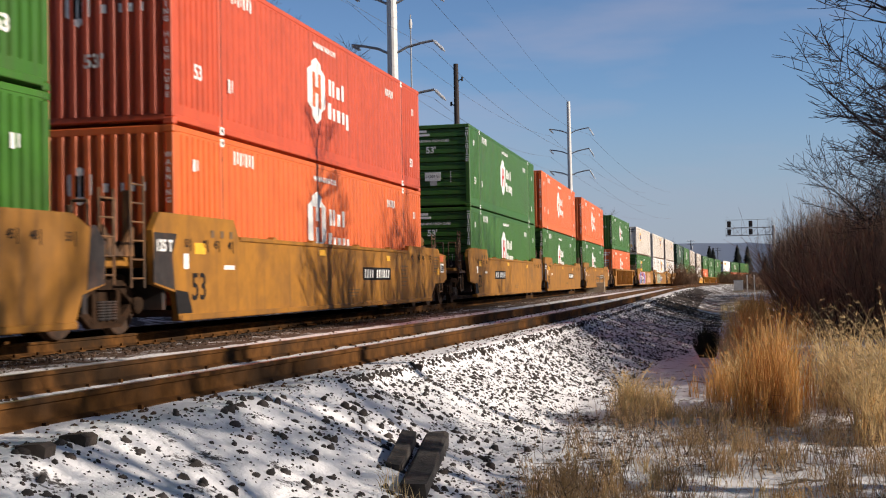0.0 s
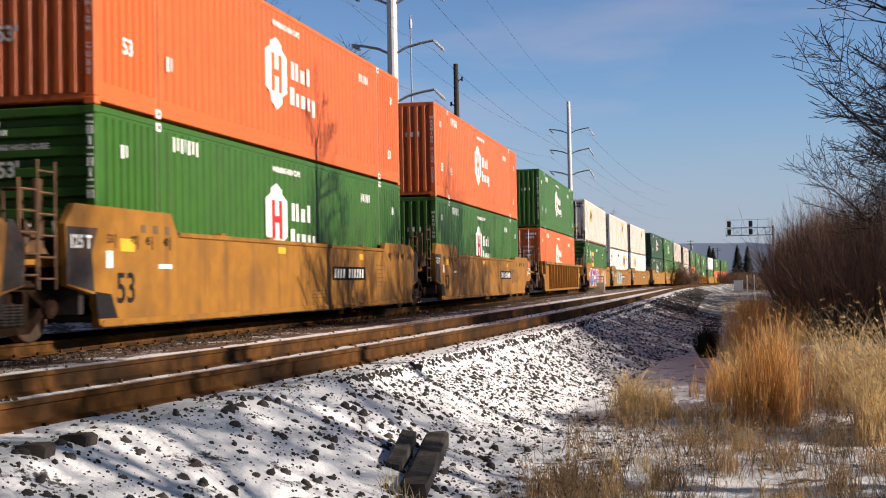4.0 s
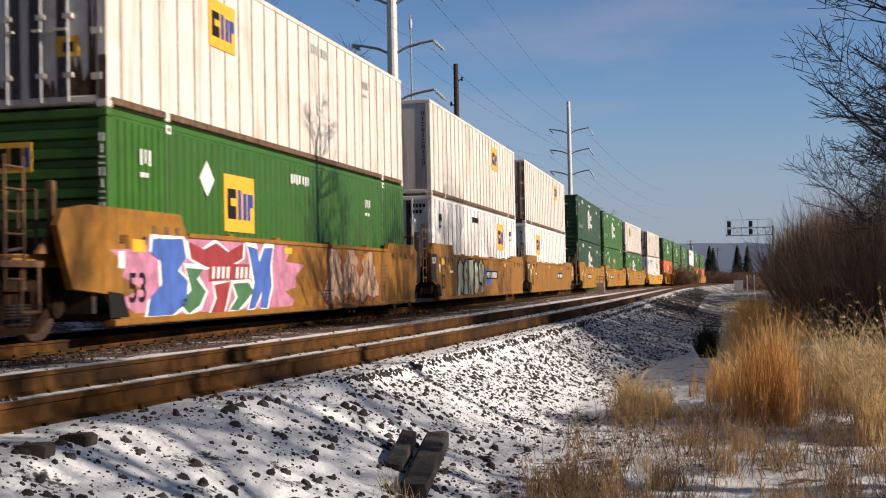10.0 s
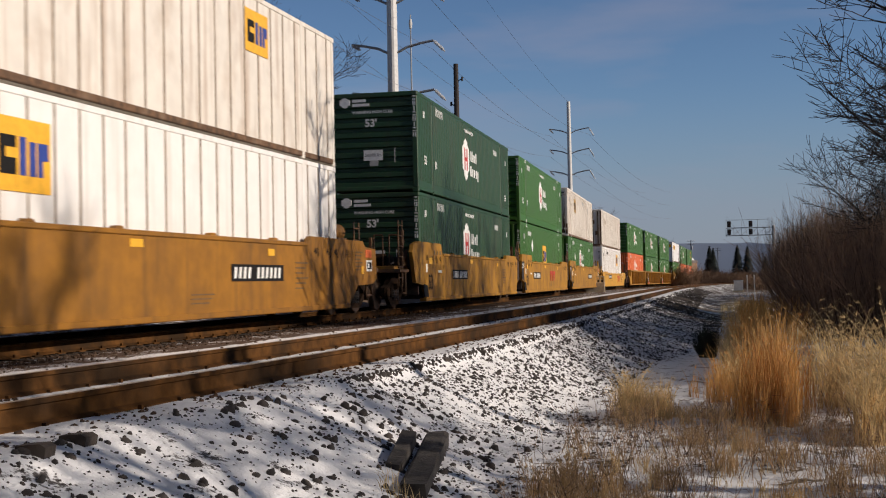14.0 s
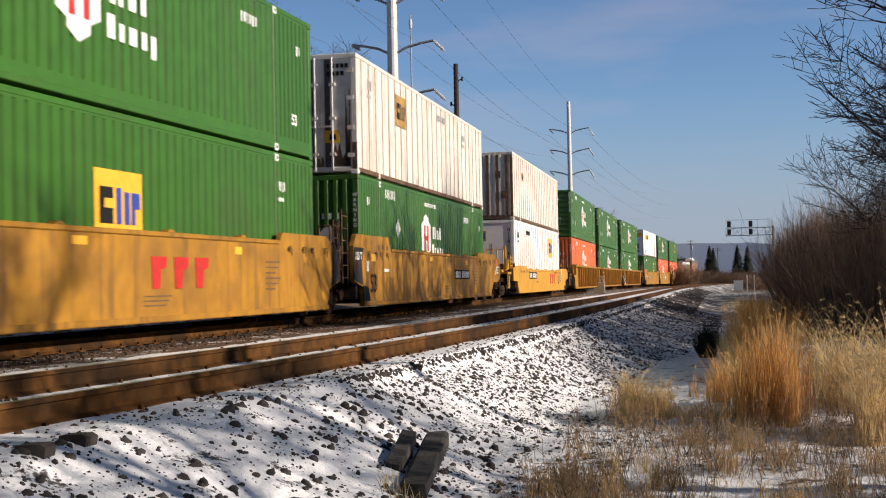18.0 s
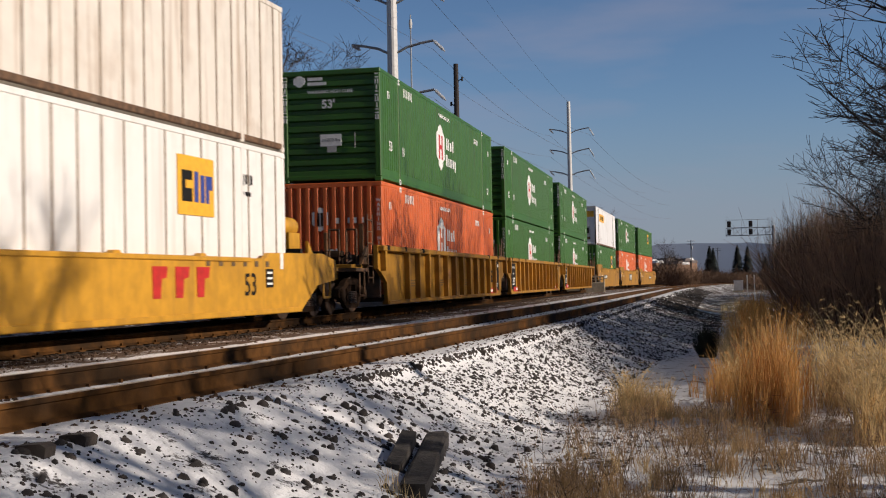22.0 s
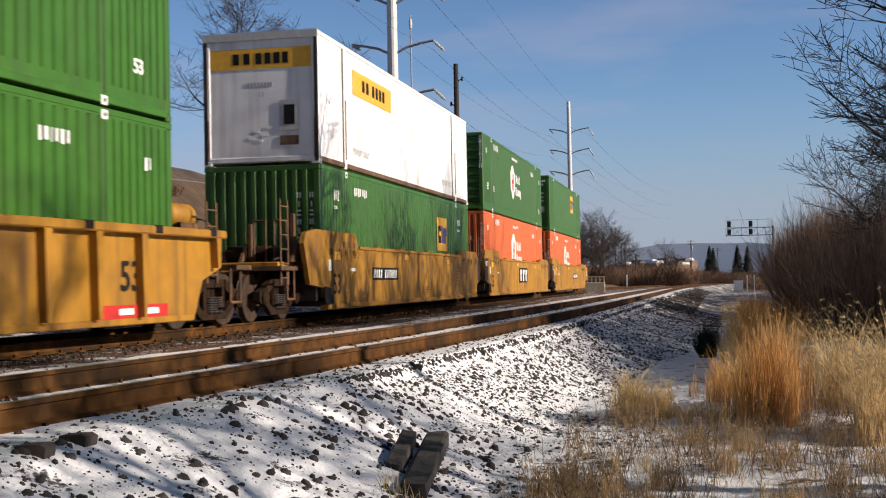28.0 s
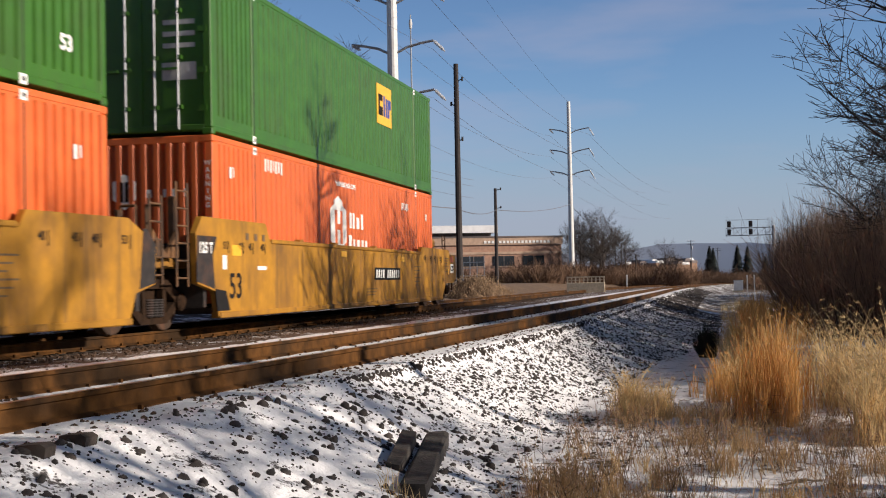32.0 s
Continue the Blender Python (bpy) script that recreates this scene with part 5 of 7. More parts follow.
G, O, R, W, DW, DG = M_GREEN, M_ORANGE, M_RED, M_WHITE, M_DIRTYWHITE, M_DGREEN
crest_hi, crest_lo = shield(7.2, 1.55, M_REDMARK), shield(7.1, 1.55, M_REDMARK)
crest_o, crest_lo_o = shield(7.2, 1.55, M_ORANGE), shield(7.1, 1.55, M_ORANGE)
HEM, FRONT, DOORNO, SQ = end_marks("crest"), end_marks("front"), end_marks("door_number"), end_marks("square")
LOADS = {
    0: ((G, "fold", "level", [crest_hi, FRONT]), (G, "fold", "upright", [crest_lo, HEM])),
    1: ((R, "fold", "upright", [crest_o, HEM]), (O, "fold", "upright", [crest_lo_o, HEM])),
    2: ((G, "fold", "level", [crest_hi, FRONT]), (G, "fold", "level", [crest_lo, FRONT])),
    3: ((O, "fold", "upright", [crest_o, HEM]), (G, "fold", "level", [crest_lo, FRONT])),
    4: ((O, "fold", "upright", [crest_o, HEM]), (G, "fold", "upright", [crest_lo, HEM])),
    5: ((G, "fold", "upright", [crest_hi, HEM]), (O, "fold", "doors", [crest_lo_o, DOORNO])),
    6: ((DW, "batten", "doors", [square_logo(4.2, 1.95, 1.15), DOORNO, side_notes(M_GREYMARK, 9.0)]), (G, "fold", "level", [square_logo(4.87, 1.75, 1.4), diamond(3.45, 2.1), SQ, side_notes(M_WHITEMARK, 7.6)])),
    7: ((DW, "batten", "plain", [square_logo(11.3, 2.1, 1.2), SQ]), (W, "batten", "doors", [square_logo(12.4, 2.0, 1.4), DOORNO, side_notes(M_BLACKMARK, 6.5, 14.6)])),
    8: ((DW, "batten", "doors", [square_logo(12.0, 2.15, 1.1), end_marks("rusted")]), (W, "batten", "plain", [square_logo(4.2, 2.0, 1.3), SQ])),
    9: ((DG, "fold", "level", [crest_hi, FRONT]), (DG, "fold", "level", [crest_lo, FRONT])),
    10: ((G, "fold", "level", [crest_hi, FRONT]), (G, "fold", "upright", [square_logo(8.25, 1.5, 1.4), diamond(3.82, 1.9), SQ, end_marks("strip"), side_notes(M_WHITEMARK, 2.4, 14.4)])),
    11: ((DW, "batten", "doors", [square_logo(4.3, 2.0, 1.15, True), DOORNO, side_notes(M_GREYMARK, 9.0)]), (G, "fold", "upright", [crest_lo, diamond(3.78, 1.72, 0.25), HEM, end_marks("placard")])),
    12: ((DW, "batten", "upright", [square_logo(2.9, 2.0, 0.5, True), end_marks("rusted")]), (W, "batten", "plain", [square_logo(12.5, 1.95, 1.35), SQ, side_notes(M_BLACKMARK, 3.7, 14.4)])),
    13: ((G, "fold", "level", [crest_hi, FRONT]), (O, "fold", "upright", [crest_lo_o, HEM])),
    14: ((G, "fold", "level", [crest_hi, FRONT]), (G, "fold", "upright", [crest_lo, HEM])),
    15: ((G, "fold", "level", [crest_hi, FRONT]), (G, "fold", "level", [crest_lo, FRONT])),
    16: ((M_JWHITE, "plain", "plain", [end_marks("trailer"), trailer_sides]), (G, "fold", "upright", [square_logo(12.2, 1.75, 1.4), end_marks("columns"), side_notes(M_WHITEMARK, 2.6, 14.6)])),
    17: ((G, "fold", "level", [crest_hi, FRONT]), (O, "fold", "upright", [crest_lo_o, HEM])),
    18: ((G, "fold", "doors", [square_logo(11.2, 1.95, 1.4), DOORNO]), (O, "fold", "upright", [crest_lo_o, HEM])),
}
COLOUR_WORDS = {M_GREEN: "green", M_ORANGE: "orange", M_RED: "faded red-orange", M_WHITE: "white", M_DIRTYWHITE: "weathered white", M_DGREEN: "dark green", M_JWHITE: "clean white"}
STYLE_WORDS = {"fold": "corrugated steel", "batten": "batten-ribbed", "plain": "smooth-sided"}


def unit_pose(u, t, z=0.0):
    s = UNIT_AT[u] - travelled(t)
    a, b = line(s, 0, z), line(s + BOX_L, 0, z)
    d = b - a
    m = Matrix.Translation(a) @ Matrix.Rotation(math.atan2(-d.x, d.y), 4, "Z") @ Matrix.Rotation(math.atan2(d.z, math.hypot(d.x, d.y)), 4, "X")
    return m


M_PINK = material("spray_pink", (0.5, 0.2, 0.3), 0.6, grain=(4.0, 0.15))
M_SBLUE = material("spray_blue", (0.06, 0.13, 0.42), 0.6, grain=(4.0, 0.12))
M_SRED = material("spray_red", (0.3, 0.035, 0.04), 0.6, grain=(4.0, 0.12))
M_SGREEN = material("spray_green", (0.06, 0.16, 0.07), 0.6, grain=(4.0, 0.12))
M_SPALE = material("spray_pale_green", (0.42, 0.47, 0.36), 0.6, grain=(4.0, 0.2))
M_STAN = material("spray_tan", (0.55, 0.36, 0.22), 0.6, grain=(4.0, 0.15))
def patch(pts, paint, dx, name="sprayed_shape", grow_by=0.0):
    """A sprayed shape with straight-cut edges; grow_by swells it about its middle."""
    def put(root):
        cy, cz = sum(q[0] for q in pts) / len(pts), sum(q[1] for q in pts) / len(pts)
        out = []
        for y, z in pts:
            d = math.hypot(y - cy, z - cz) or 1.0
            out.append((y + (y - cy) / d * grow_by, min(max(z + (z - cz) / d * grow_by, 0.25), 1.49)))
        part(name, Shape().slab(out, 0, WELL_X - 0.004, WELL_X + 0.003 + dx), paint, root)
    return put


SPRAYED_BIG = [splash(3.6, 0.86, 7.2, 1.5, 1, M_PINK, 0.0, lobes=9, rough=0.1)]
BIG_SHAPES = (
    (M_SBLUE, ((0.95, 1.42), (2.0, 1.45), (2.1, 1.15), (1.8, 0.95), (2.15, 0.8), (2.1, 0.45), (1.6, 0.28), (0.75, 0.28), (0.85, 0.55), (1.25, 0.75), (1.2, 1.1), (0.9, 1.2))),
    (M_SRED, ((2.2, 1.42), (2.8, 1.3), (3.3, 1.42), (3.8, 1.28), (4.5, 1.44), (4.45, 1.18), (3.9, 1.05), (2.9, 1.02), (2.3, 1.15))),
    (M_SRED, ((3.2, 0.72), (3.9, 0.78), (3.75, 0.5), (3.6, 0.27), (3.05, 0.27), (3.3, 0.5))),
    (M_SGREEN, ((2.1, 1.0), (2.75, 0.98), (2.5, 0.82), (2.85, 0.62), (2.6, 0.4), (2.2, 0.28), (1.85, 0.45), (2.3, 0.65))),
    (M_SGREEN, ((4.0, 0.74), (4.7, 0.76), (4.95, 0.6), (4.5, 0.4), (4.2, 0.27), (3.85, 0.3), (4.2, 0.5))),
    (M_SBLUE, ((4.7, 1.4), (5.15, 1.36), (5.25, 1.12), (5.5, 1.38), (5.95, 1.4), (5.8, 1.05), (5.85, 0.7), (5.6, 0.28), (5.3, 0.3), (5.35, 0.6), (5.0, 0.3), (4.7, 0.28), (5.0, 0.75), (4.85, 1.1))))
for k, (c, pts) in enumerate(BIG_SHAPES):
    SPRAYED_BIG += [patch(pts, M_WHITEMARK, 0.003 + 0.001 * k, "sprayed_outline", 0.1), patch(pts, c, 0.012, "sprayed_shape")]
for cy, cz, w, h, seed in ((9.7, 0.82, 1.2, 1.1, 9), (10.9, 0.86, 1.3, 1.0, 10), (12.3, 0.8, 1.4, 1.0, 12)):
    SPRAYED_BIG += [splash(cy, cz, w + 0.16, h + 0.12, seed, M_SRED, 0.0, "sprayed_outline", 3, 0.22), splash(cy, cz, w, h, seed, M_STAN, 0.004, "sprayed_shape", 3, 0.22)]
SPRAYED_BIG.append(scribble(10.9, 0.85, 3.7, 0.8, 21, M_SRED, 6))
SPRAYED_PALE = []
PALE_SHAPES = (
    ((2.7, 1.15), (3.1, 1.42), (3.55, 1.2), (3.35, 0.9), (3.6, 0.6), (3.3, 0.34), (3.1, 0.6), (2.95, 0.28), (2.55, 0.27), (2.8, 0.7)),
    ((3.7, 1.2), (4.15, 1.4), (4.3, 1.22), (4.0, 1.05), (4.25, 0.9), (4.0, 0.72), (4.3, 0.5), (4.2, 0.28), (3.65, 0.3), (3.8, 0.75)),
    ((4.5, 1.4), (5.3, 1.42), (5.35, 0.9), (5.15, 0.6), (5.2, 0.28), (4.8, 0.28), (4.85, 0.6), (4.6, 0.28), (4.4, 0.3), (4.6, 0.85)),
    ((5.55, 1.25), (5.9, 1.38), (6.15, 1.15), (5.85, 0.8), (6.2, 0.85), (6.3, 0.5), (5.9, 0.28), (5.5, 0.34), (5.65, 0.75)),
    ((6.35, 1.3), (6.65, 1.35), (6.8, 1.0), (7.0, 1.35), (7.35, 1.25), (7.2, 0.7), (7.3, 0.35), (6.9, 0.28), (6.95, 0.65), (6.5, 0.7)))
for k, pts in enumerate(PALE_SHAPES):
    SPRAYED_PALE += [patch(pts, M_BLACKMARK, 0.001 + 0.0006 * k, "sprayed_outline", 0.13), patch(pts, M_SPALE, 0.008, "sprayed_shape")]
SPRAYED_PALE += [splash(8.4, 0.85, 1.5, 0.55, 31, M_SBLUE, 0.0)]


def build_train():
    for u in range(len(UNIT_AT)):
        if u in (5, 13, 14, 15):
            kind, paint, words = "ribbed", M_WELL2 if u > 5 else M_WELL, "yellow-tan well car with outside ribs" if u > 5 else "grimy tan well car with outside ribs"
        elif u == 12:
            kind, paint, words = "yellow", M_WELLY, "bright yellow well car with sloping end platforms"
        else:
            kind, paint, words = "smooth", M_WELL if u < 9 else M_WELL2, "grimy tan-brown smooth-sided well car" if u < 9 else "warm yellow smooth-sided well car"
        extras = [well_marks(kind, {0: 8, 1: 9.9, 2: 3.7, 3: 10.0, 4: 10.55, 5: 4.2, 6: 3.1, 7: 7.9, 8: 10.3, 9: 3.7, 10: 2.6, 11: 10.25, 12: 3.05, 13: 3.4, 16: 3.45}.get(u, 9.4), M_SRED if u == 6 else M_BLACKMARK, u in FIRST if kind == "smooth" else u > 5, {13: 1, 15: 0}.get(u, 2), u in LAST)]
        if u in (17,):
            extras = [logo_block(7.2, M_WHITEMARK, M_BLACKMARK), well_marks(kind, None)]
        if u in (10,):
            extras.append(logo_block(8.6, M_REDMARK))
        if u in (12,):
            extras.append(logo_block(10.3, M_REDMARK, None, -0.15))
        if u == 5:
            extras.append(logo_block(10.9, M_WHITEMARK))
        if u == 6:
            extras += SPRAYED_BIG
        if u == 7:
            extras += SPRAYED_PALE
        if u == 4:
            extras += [scribble(4.5, 0.9, 3.1, 0.85, 3, M_BROWNMARK, 8), scribble(7.7, 1.12, 1.5, 0.4, 5, M_BROWNMARK, 5), scribble(14.0, 0.9, 2.0, 0.6, 8, M_BROWNMARK, 6)]
        well = make_well(kind, paint, words + " on the far track", u in FIRST, u in LAST, extras)
        TRAIN.append((well, u, 0.0))
        for level, (colour, style, end, marks) in zip((1, 0), LOADS[u]):
            lab = f"{COLOUR_WORDS[colour]} {STYLE_WORDS[style]} container " + ("stacked on another container" if level else "sitting in a well car")
            box = make_container(style, colour, end, lab, marks)
            TRAIN.append((box, u, STACK_Z if level else BASE_Z))


build_train()

# ---------------------------------------------------------------- ties, stones
def seat(s, off, sink=0.0):
    """A point on the ground."""
    return line(s, off, ground_z(s, off) - sink)


def tie_shape(seed):
    rnd = random.Random(seed)
    sh = Shape().box(-1.3, 1.3, -0.115, 0.115, -0.17, 0.0, 0.012)
    sh.v = [(x + rnd.uniform(-0.012, 0.012), y + rnd.uniform(-0.006, 0.006), z + rnd.uniform(-0.006, 0.004)) for x, y, z in sh.v]
    return sh


TIE_MESHES = [tie_shape(i).mesh("tie", M_TIE) for i in range(4)]
for words, base in (("timber ties half buried under the train", lambda s: 0.0), ("timber ties of the empty nearer track in snow", near_off)):
    bed = tagged(new("track_bed"), words, "track", "track beds", "structure")
    rnd = random.Random(5)
    s = 3.0
    while s < 85:
        ob = part("tie", TIE_MESHES[rnd.randrange(4)], M_TIE, bed)
        ob.matrix_basis = on_line(s, base(s) + rnd.uniform(-0.05, 0.05), -0.19 + rnd.uniform(-0.012, 0.004), rnd.uniform(-1.2, 1.2))
        for sg in (-0.7525, 0.7525):
            if s < 40:
                plate = part("tie_plate", shared("tieplate", lambda: Shape().box(-0.13, 0.13, -0.09, 0.09, -0.02, 0.012, 0.006).box(-0.1, -0.07, -0.05, -0.02, 0, 0.05).box(0.07, 0.1, 0.02, 0.05, 0, 0.05), M_RAIL, "tie_plate"), M_RAIL, bed)
                plate.matrix_basis = on_line(s, base(s) + sg, -0.182)
        s += 0.55 + rnd.uniform(-0.03, 0.03)


ICO = [(0, 0, 1), (0.894, 0, 0.447), (0.276, 0.851, 0.447), (-0.724, 0.526, 0.447), (-0.724, -0.526, 0.447), (0.276, -0.851, 0.447),
       (0.724, 0.526, -0.447), (-0.276, 0.851, -0.447), (-0.894, 0, -0.447), (-0.276, -0.851, -0.447), (0.724, -0.526, -0.447), (0, 0, -1)]
ICO_F = [(0, 1, 2), (0, 2, 3), (0, 3, 4), (0, 4, 5), (0, 5, 1), (1, 6, 2), (2, 7, 3), (3, 8, 4), (4, 9, 5), (5, 10, 1), (6, 7, 2), (7, 8, 3), (8, 9, 4), (9, 10, 5), (10, 6, 1), (11, 7, 6), (11, 8, 7), (11, 9, 8), (11, 10, 9), (11, 6, 10)]


def stone_points(rnd, size):
    sx, sy, sz = (size * rnd.uniform(0.65, 1.4), size * rnd.uniform(0.65, 1.4), size * rnd.uniform(0.5, 0.9))
    rot = Euler((rnd.uniform(0, 6), rnd.uniform(0, 6), rnd.uniform(0, 6))).to_matrix()
    return [rot @ Vector((x * sx * rnd.uniform(0.8, 1.15), y * sy * rnd.uniform(0.8, 1.15), z * sz * rnd.uniform(0.8, 1.15))) for x, y, z in ICO]


def finer(verts, faces, rnd):
    """Split every triangle in four and knock the new corners about."""
    verts, mids, out = list(verts), {}, []

    def mid(a, b):
        k = (min(a, b), max(a, b))
        if k not in mids:
            g = rnd.uniform(1.0, 1.2)
            mids[k] = len(verts)
            verts.append(tuple((verts[a][q] + verts[b][q]) / 2 * g for q in range(3)))
        return mids[k]
    for a, b, c in faces:
        d, e, f = mid(a, b), mid(b, c), mid(c, a)
        out += [(a, d, f), (b, e, d), (c, f, e), (d, e, f)]
    return verts, out


def stone_size(rnd, small, large):
    """Many small stones, few large ones."""
    return small + (large - small) * rnd.random() ** 3


def bare_patch(s, off):
    """Where the snow has thinned and stones gather."""
    return noise.noise((s * 0.9, off * 1.7, 2.0)) + 0.6 * noise.noise((s * 2.6, off * 3.0, 8.0))


def build_stones():
    rnd = random.Random(11)
    variants = []
    for i in range(14):
        sh = Shape()
        sh.v, sh.f = finer([tuple(p) for p in stone_points(rnd, 1.0)], ICO_F, rnd)
        variants.append(sh.raw("ballast_stone", M_STONE))
        variants[-1].shade_smooth()
    slope = tagged(new("ballast_stones"), "dark angular ballast stones poking through snow on the bank", "stones", kind="structure")
    made = 0
    while made < 300:
        s = rnd.uniform(3.2, 10.5)
        off = near_off(s) + 1.35 + bank_run(s) * rnd.random() ** 1.2
        if bare_patch(s, off) < rnd.uniform(-0.5, 0.45):
            continue
        made += 1
        k = stone_size(rnd, 0.016, 0.055)
        ob = part("ballast_stone", variants[rnd.randrange(14)], M_STONE, slope)
        ob.matrix_basis = Matrix.Translation(seat(s, off, 0.05 * k)) @ Euler((rnd.uniform(0, 6), rnd.uniform(0, 6), rnd.uniform(0, 6))).to_matrix().to_4x4() @ Matrix.Diagonal((k, k, k * 0.8, 1))
    rest, brown = Shape(), Shape()

    def drop_stone(sh, s, off, k, sink=0.25):
        p = seat(s, off, sink * k)
        n = len(sh.v)
        sh.v += [tuple(p + q) for q in stone_points(rnd, k)]
        sh.f += [tuple(n + i for i in f) for f in ICO_F]

    for i in range(34000):
        s = 3.0 + 48 * rnd.random() ** 1.25
        off = near_off(s) + 1.3 + 1.06 * bank_run(s) * rnd.random() ** 0.95
        dense = float(np.interp(s, (3, 8, 11, 15, 50), (0.16, 0.24, 0.7, 0.7, 0.6)))
        foot = min(max((off - near_off(s) - 1.3) / bank_run(s) * 2.4 - 1.4, 0), 1) * min(max((17 - s) / 5, 0), 1)
        if rnd.random() > dense * (1 - 0.85 * foot) or bare_patch(s, off) < rnd.uniform(-0.9, 0.35 if s < 11 else -0.1):
            continue
        drop_stone(rest, s, off, stone_size(rnd, 0.011, 0.05 if s < 9 else 0.038))
    # pebbles over the bank, the foot of the bank and the edge of the ties
    for i in range(2600):
        s = rnd.uniform(3.2, 13.0)
        drop_stone(rest, s, near_off(s) + 1.2 + 2.5 * rnd.random() ** 1.5, rnd.uniform(0.006, 0.013))
    for i in range(1000):
        drop_stone(rest, rnd.uniform(6.2, 12.0), rnd.uniform(7.6, 9.2), stone_size(rnd, 0.01, 0.034))
    for i in range(1500):
        s = 8.5 + 45 * rnd.random() ** 1.2
        drop_stone(rest, s, near_off(s) + rnd.uniform(1.3, 1.42), rnd.uniform(0.012, 0.028), 0.2)
    for i in range(4500):
        s = 45 + 75 * rnd.random() ** 1.3
        drop_stone(rest, s, near_off(s) + 1.3 + 1.5 * rnd.random(), rnd.uniform(0.03, 0.075), 0.3)
    # stained stones between and beside the rails
    for i in range(9500):
        s = 3.0 + 50 * rnd.random() ** 1.3
        e = near_off(s)
        off = rnd.choice((rnd.uniform(0.85, 1.9), rnd.uniform(0.85, 2.5), rnd.uniform(1.9, e - 0.85), rnd.uniform(e - 0.65, e + 0.65), rnd.uniform(e + 0.85, e + 1.25)))
        if off > 1.9 and rnd.random() < 0.6:
            continue
        drop_stone(brown, s, off, rnd.uniform(0.022, 0.05) if off < 1.9 else rnd.uniform(0.012, 0.03))
    # stones that carry a cap of snow, on the farther bank
    capped = Shape()
    for i in range(4000):
        s = 9.0 + 40 * rnd.random() ** 1.15
        drop_stone(capped, s, near_off(s) + 1.42 + 0.9 * bank_run(s) * rnd.random(), stone_size(rnd, 0.014, 0.04), 0.35)
    me = capped.raw("capped_ballast", M_SNOWCAP)
    me.shade_smooth()
    tagged(new("capped_ballast", me), "ballast stones under caps of snow on the bank", "stones", kind="stuff")
    loose = rest.raw("loose_ballast", M_STONE)
    loose.shade_smooth()
    tagged(new("loose_ballast", loose), "countless dark ballast stones scattered over the bank", "stones", kind="stuff")
    tagged(new("stained_ballast", brown.raw("stained_ballast", M_STONEBROWN)), "rust-stained brown ballast stones between the rails", "stones", kind="stuff")


M_SNOWCAP = material("snow_cap", SNOWCOL, 0.8, grain=(20.0, 0.05), stain=((0.3, 0.29, 0.29), 9.0, 0.55, 0.75, 0.7), bump=(60.0, 0.2))
M_STONEBROWN = material("stained_ballast_stone", (0.085, 0.045, 0.022), 0.9, grain=(14.0, 0.3), stain=((0.03, 0.022, 0.016), 2.0, 0.45, 0.65, 0.7), bump=(40.0, 0.3), vary=0.3)
build_stones()

# two broken tie ends lying on the foot of the bank
def old_tie(a, b, width, thick, label):
    d = b - a
    length = d.length
    rnd = random.Random(int(width * 1000))
    sh = Shape().box(-width / 2, width / 2, 0, length, -thick, 0.0, 0.014)
    sh.v = [(x + rnd.uniform(-0.015, 0.015), y + rnd.uniform(-0.05, 0.05), z + rnd.uniform(-0.012, 0.012)) for x, y, z in sh.v]
    ob = tagged(new("old_tie", sh.mesh("old_tie", M_OLDTIE)), label, "timber", "discarded tie pieces")
    yaw = math.atan2(-d.x, d.y)
    ob.matrix_basis = Matrix.Translation(a) @ Matrix.Rotation(yaw, 4, "Z") @ Matrix.Rotation(math.atan2(d.z, math.hypot(d.x, d.y)), 4, "X")
    return ob


M_OLDTIE = material("old_tie_timber", (0.045, 0.039, 0.034), 0.9, grain=(14.0, 0.3), stain=((0.05, 0.04, 0.035), 5.0, 0.5, 0.75, 0.6), streak=((0.05, 0.04, 0.03), 14.0, 0.6), bump=(30.0, 0.5))
old_tie(Vector((-1.95, 8.33, -0.645)), Vector((-2.18, 10.2, -0.535)), 0.18, 0.14, "weathered grey broken railway tie lying on the snowy bank")
old_tie(Vector((-2.21, 8.83, -0.585)), Vector((-2.34, 9.85, -0.475)), 0.13, 0.12, "split dark piece of old railway tie in the snow")
stub = Shape().slab([(-0.1, -0.13), (0.08, -0.12), (0.095, -0.04), (0.06, -0.02), (-0.08, -0.03)], 1, -0.06, 0.07)
STUB = stub.mesh("loose_tie_end", M_TIE)
for (s, off, z) in [(3.76, 6.62, -0.11), (4.2, 6.6, -0.11)] + [(9.0 + 0.56 * i, near_off(9.0 + 0.56 * i) + 1.27 + 0.04 * math.sin(i * 5), -0.165 + 0.012 * math.sin(i * 3)) for i in range(26) if i not in (4, 9, 15)]:
    ob = tagged(new("loose_tie_end", STUB), "dark tie end sticking out of the snow beside the rail", "timber", "tie ends in the snow")
    ob.matrix_basis = on_line(s, off, z, 12 * math.sin(s * 9))


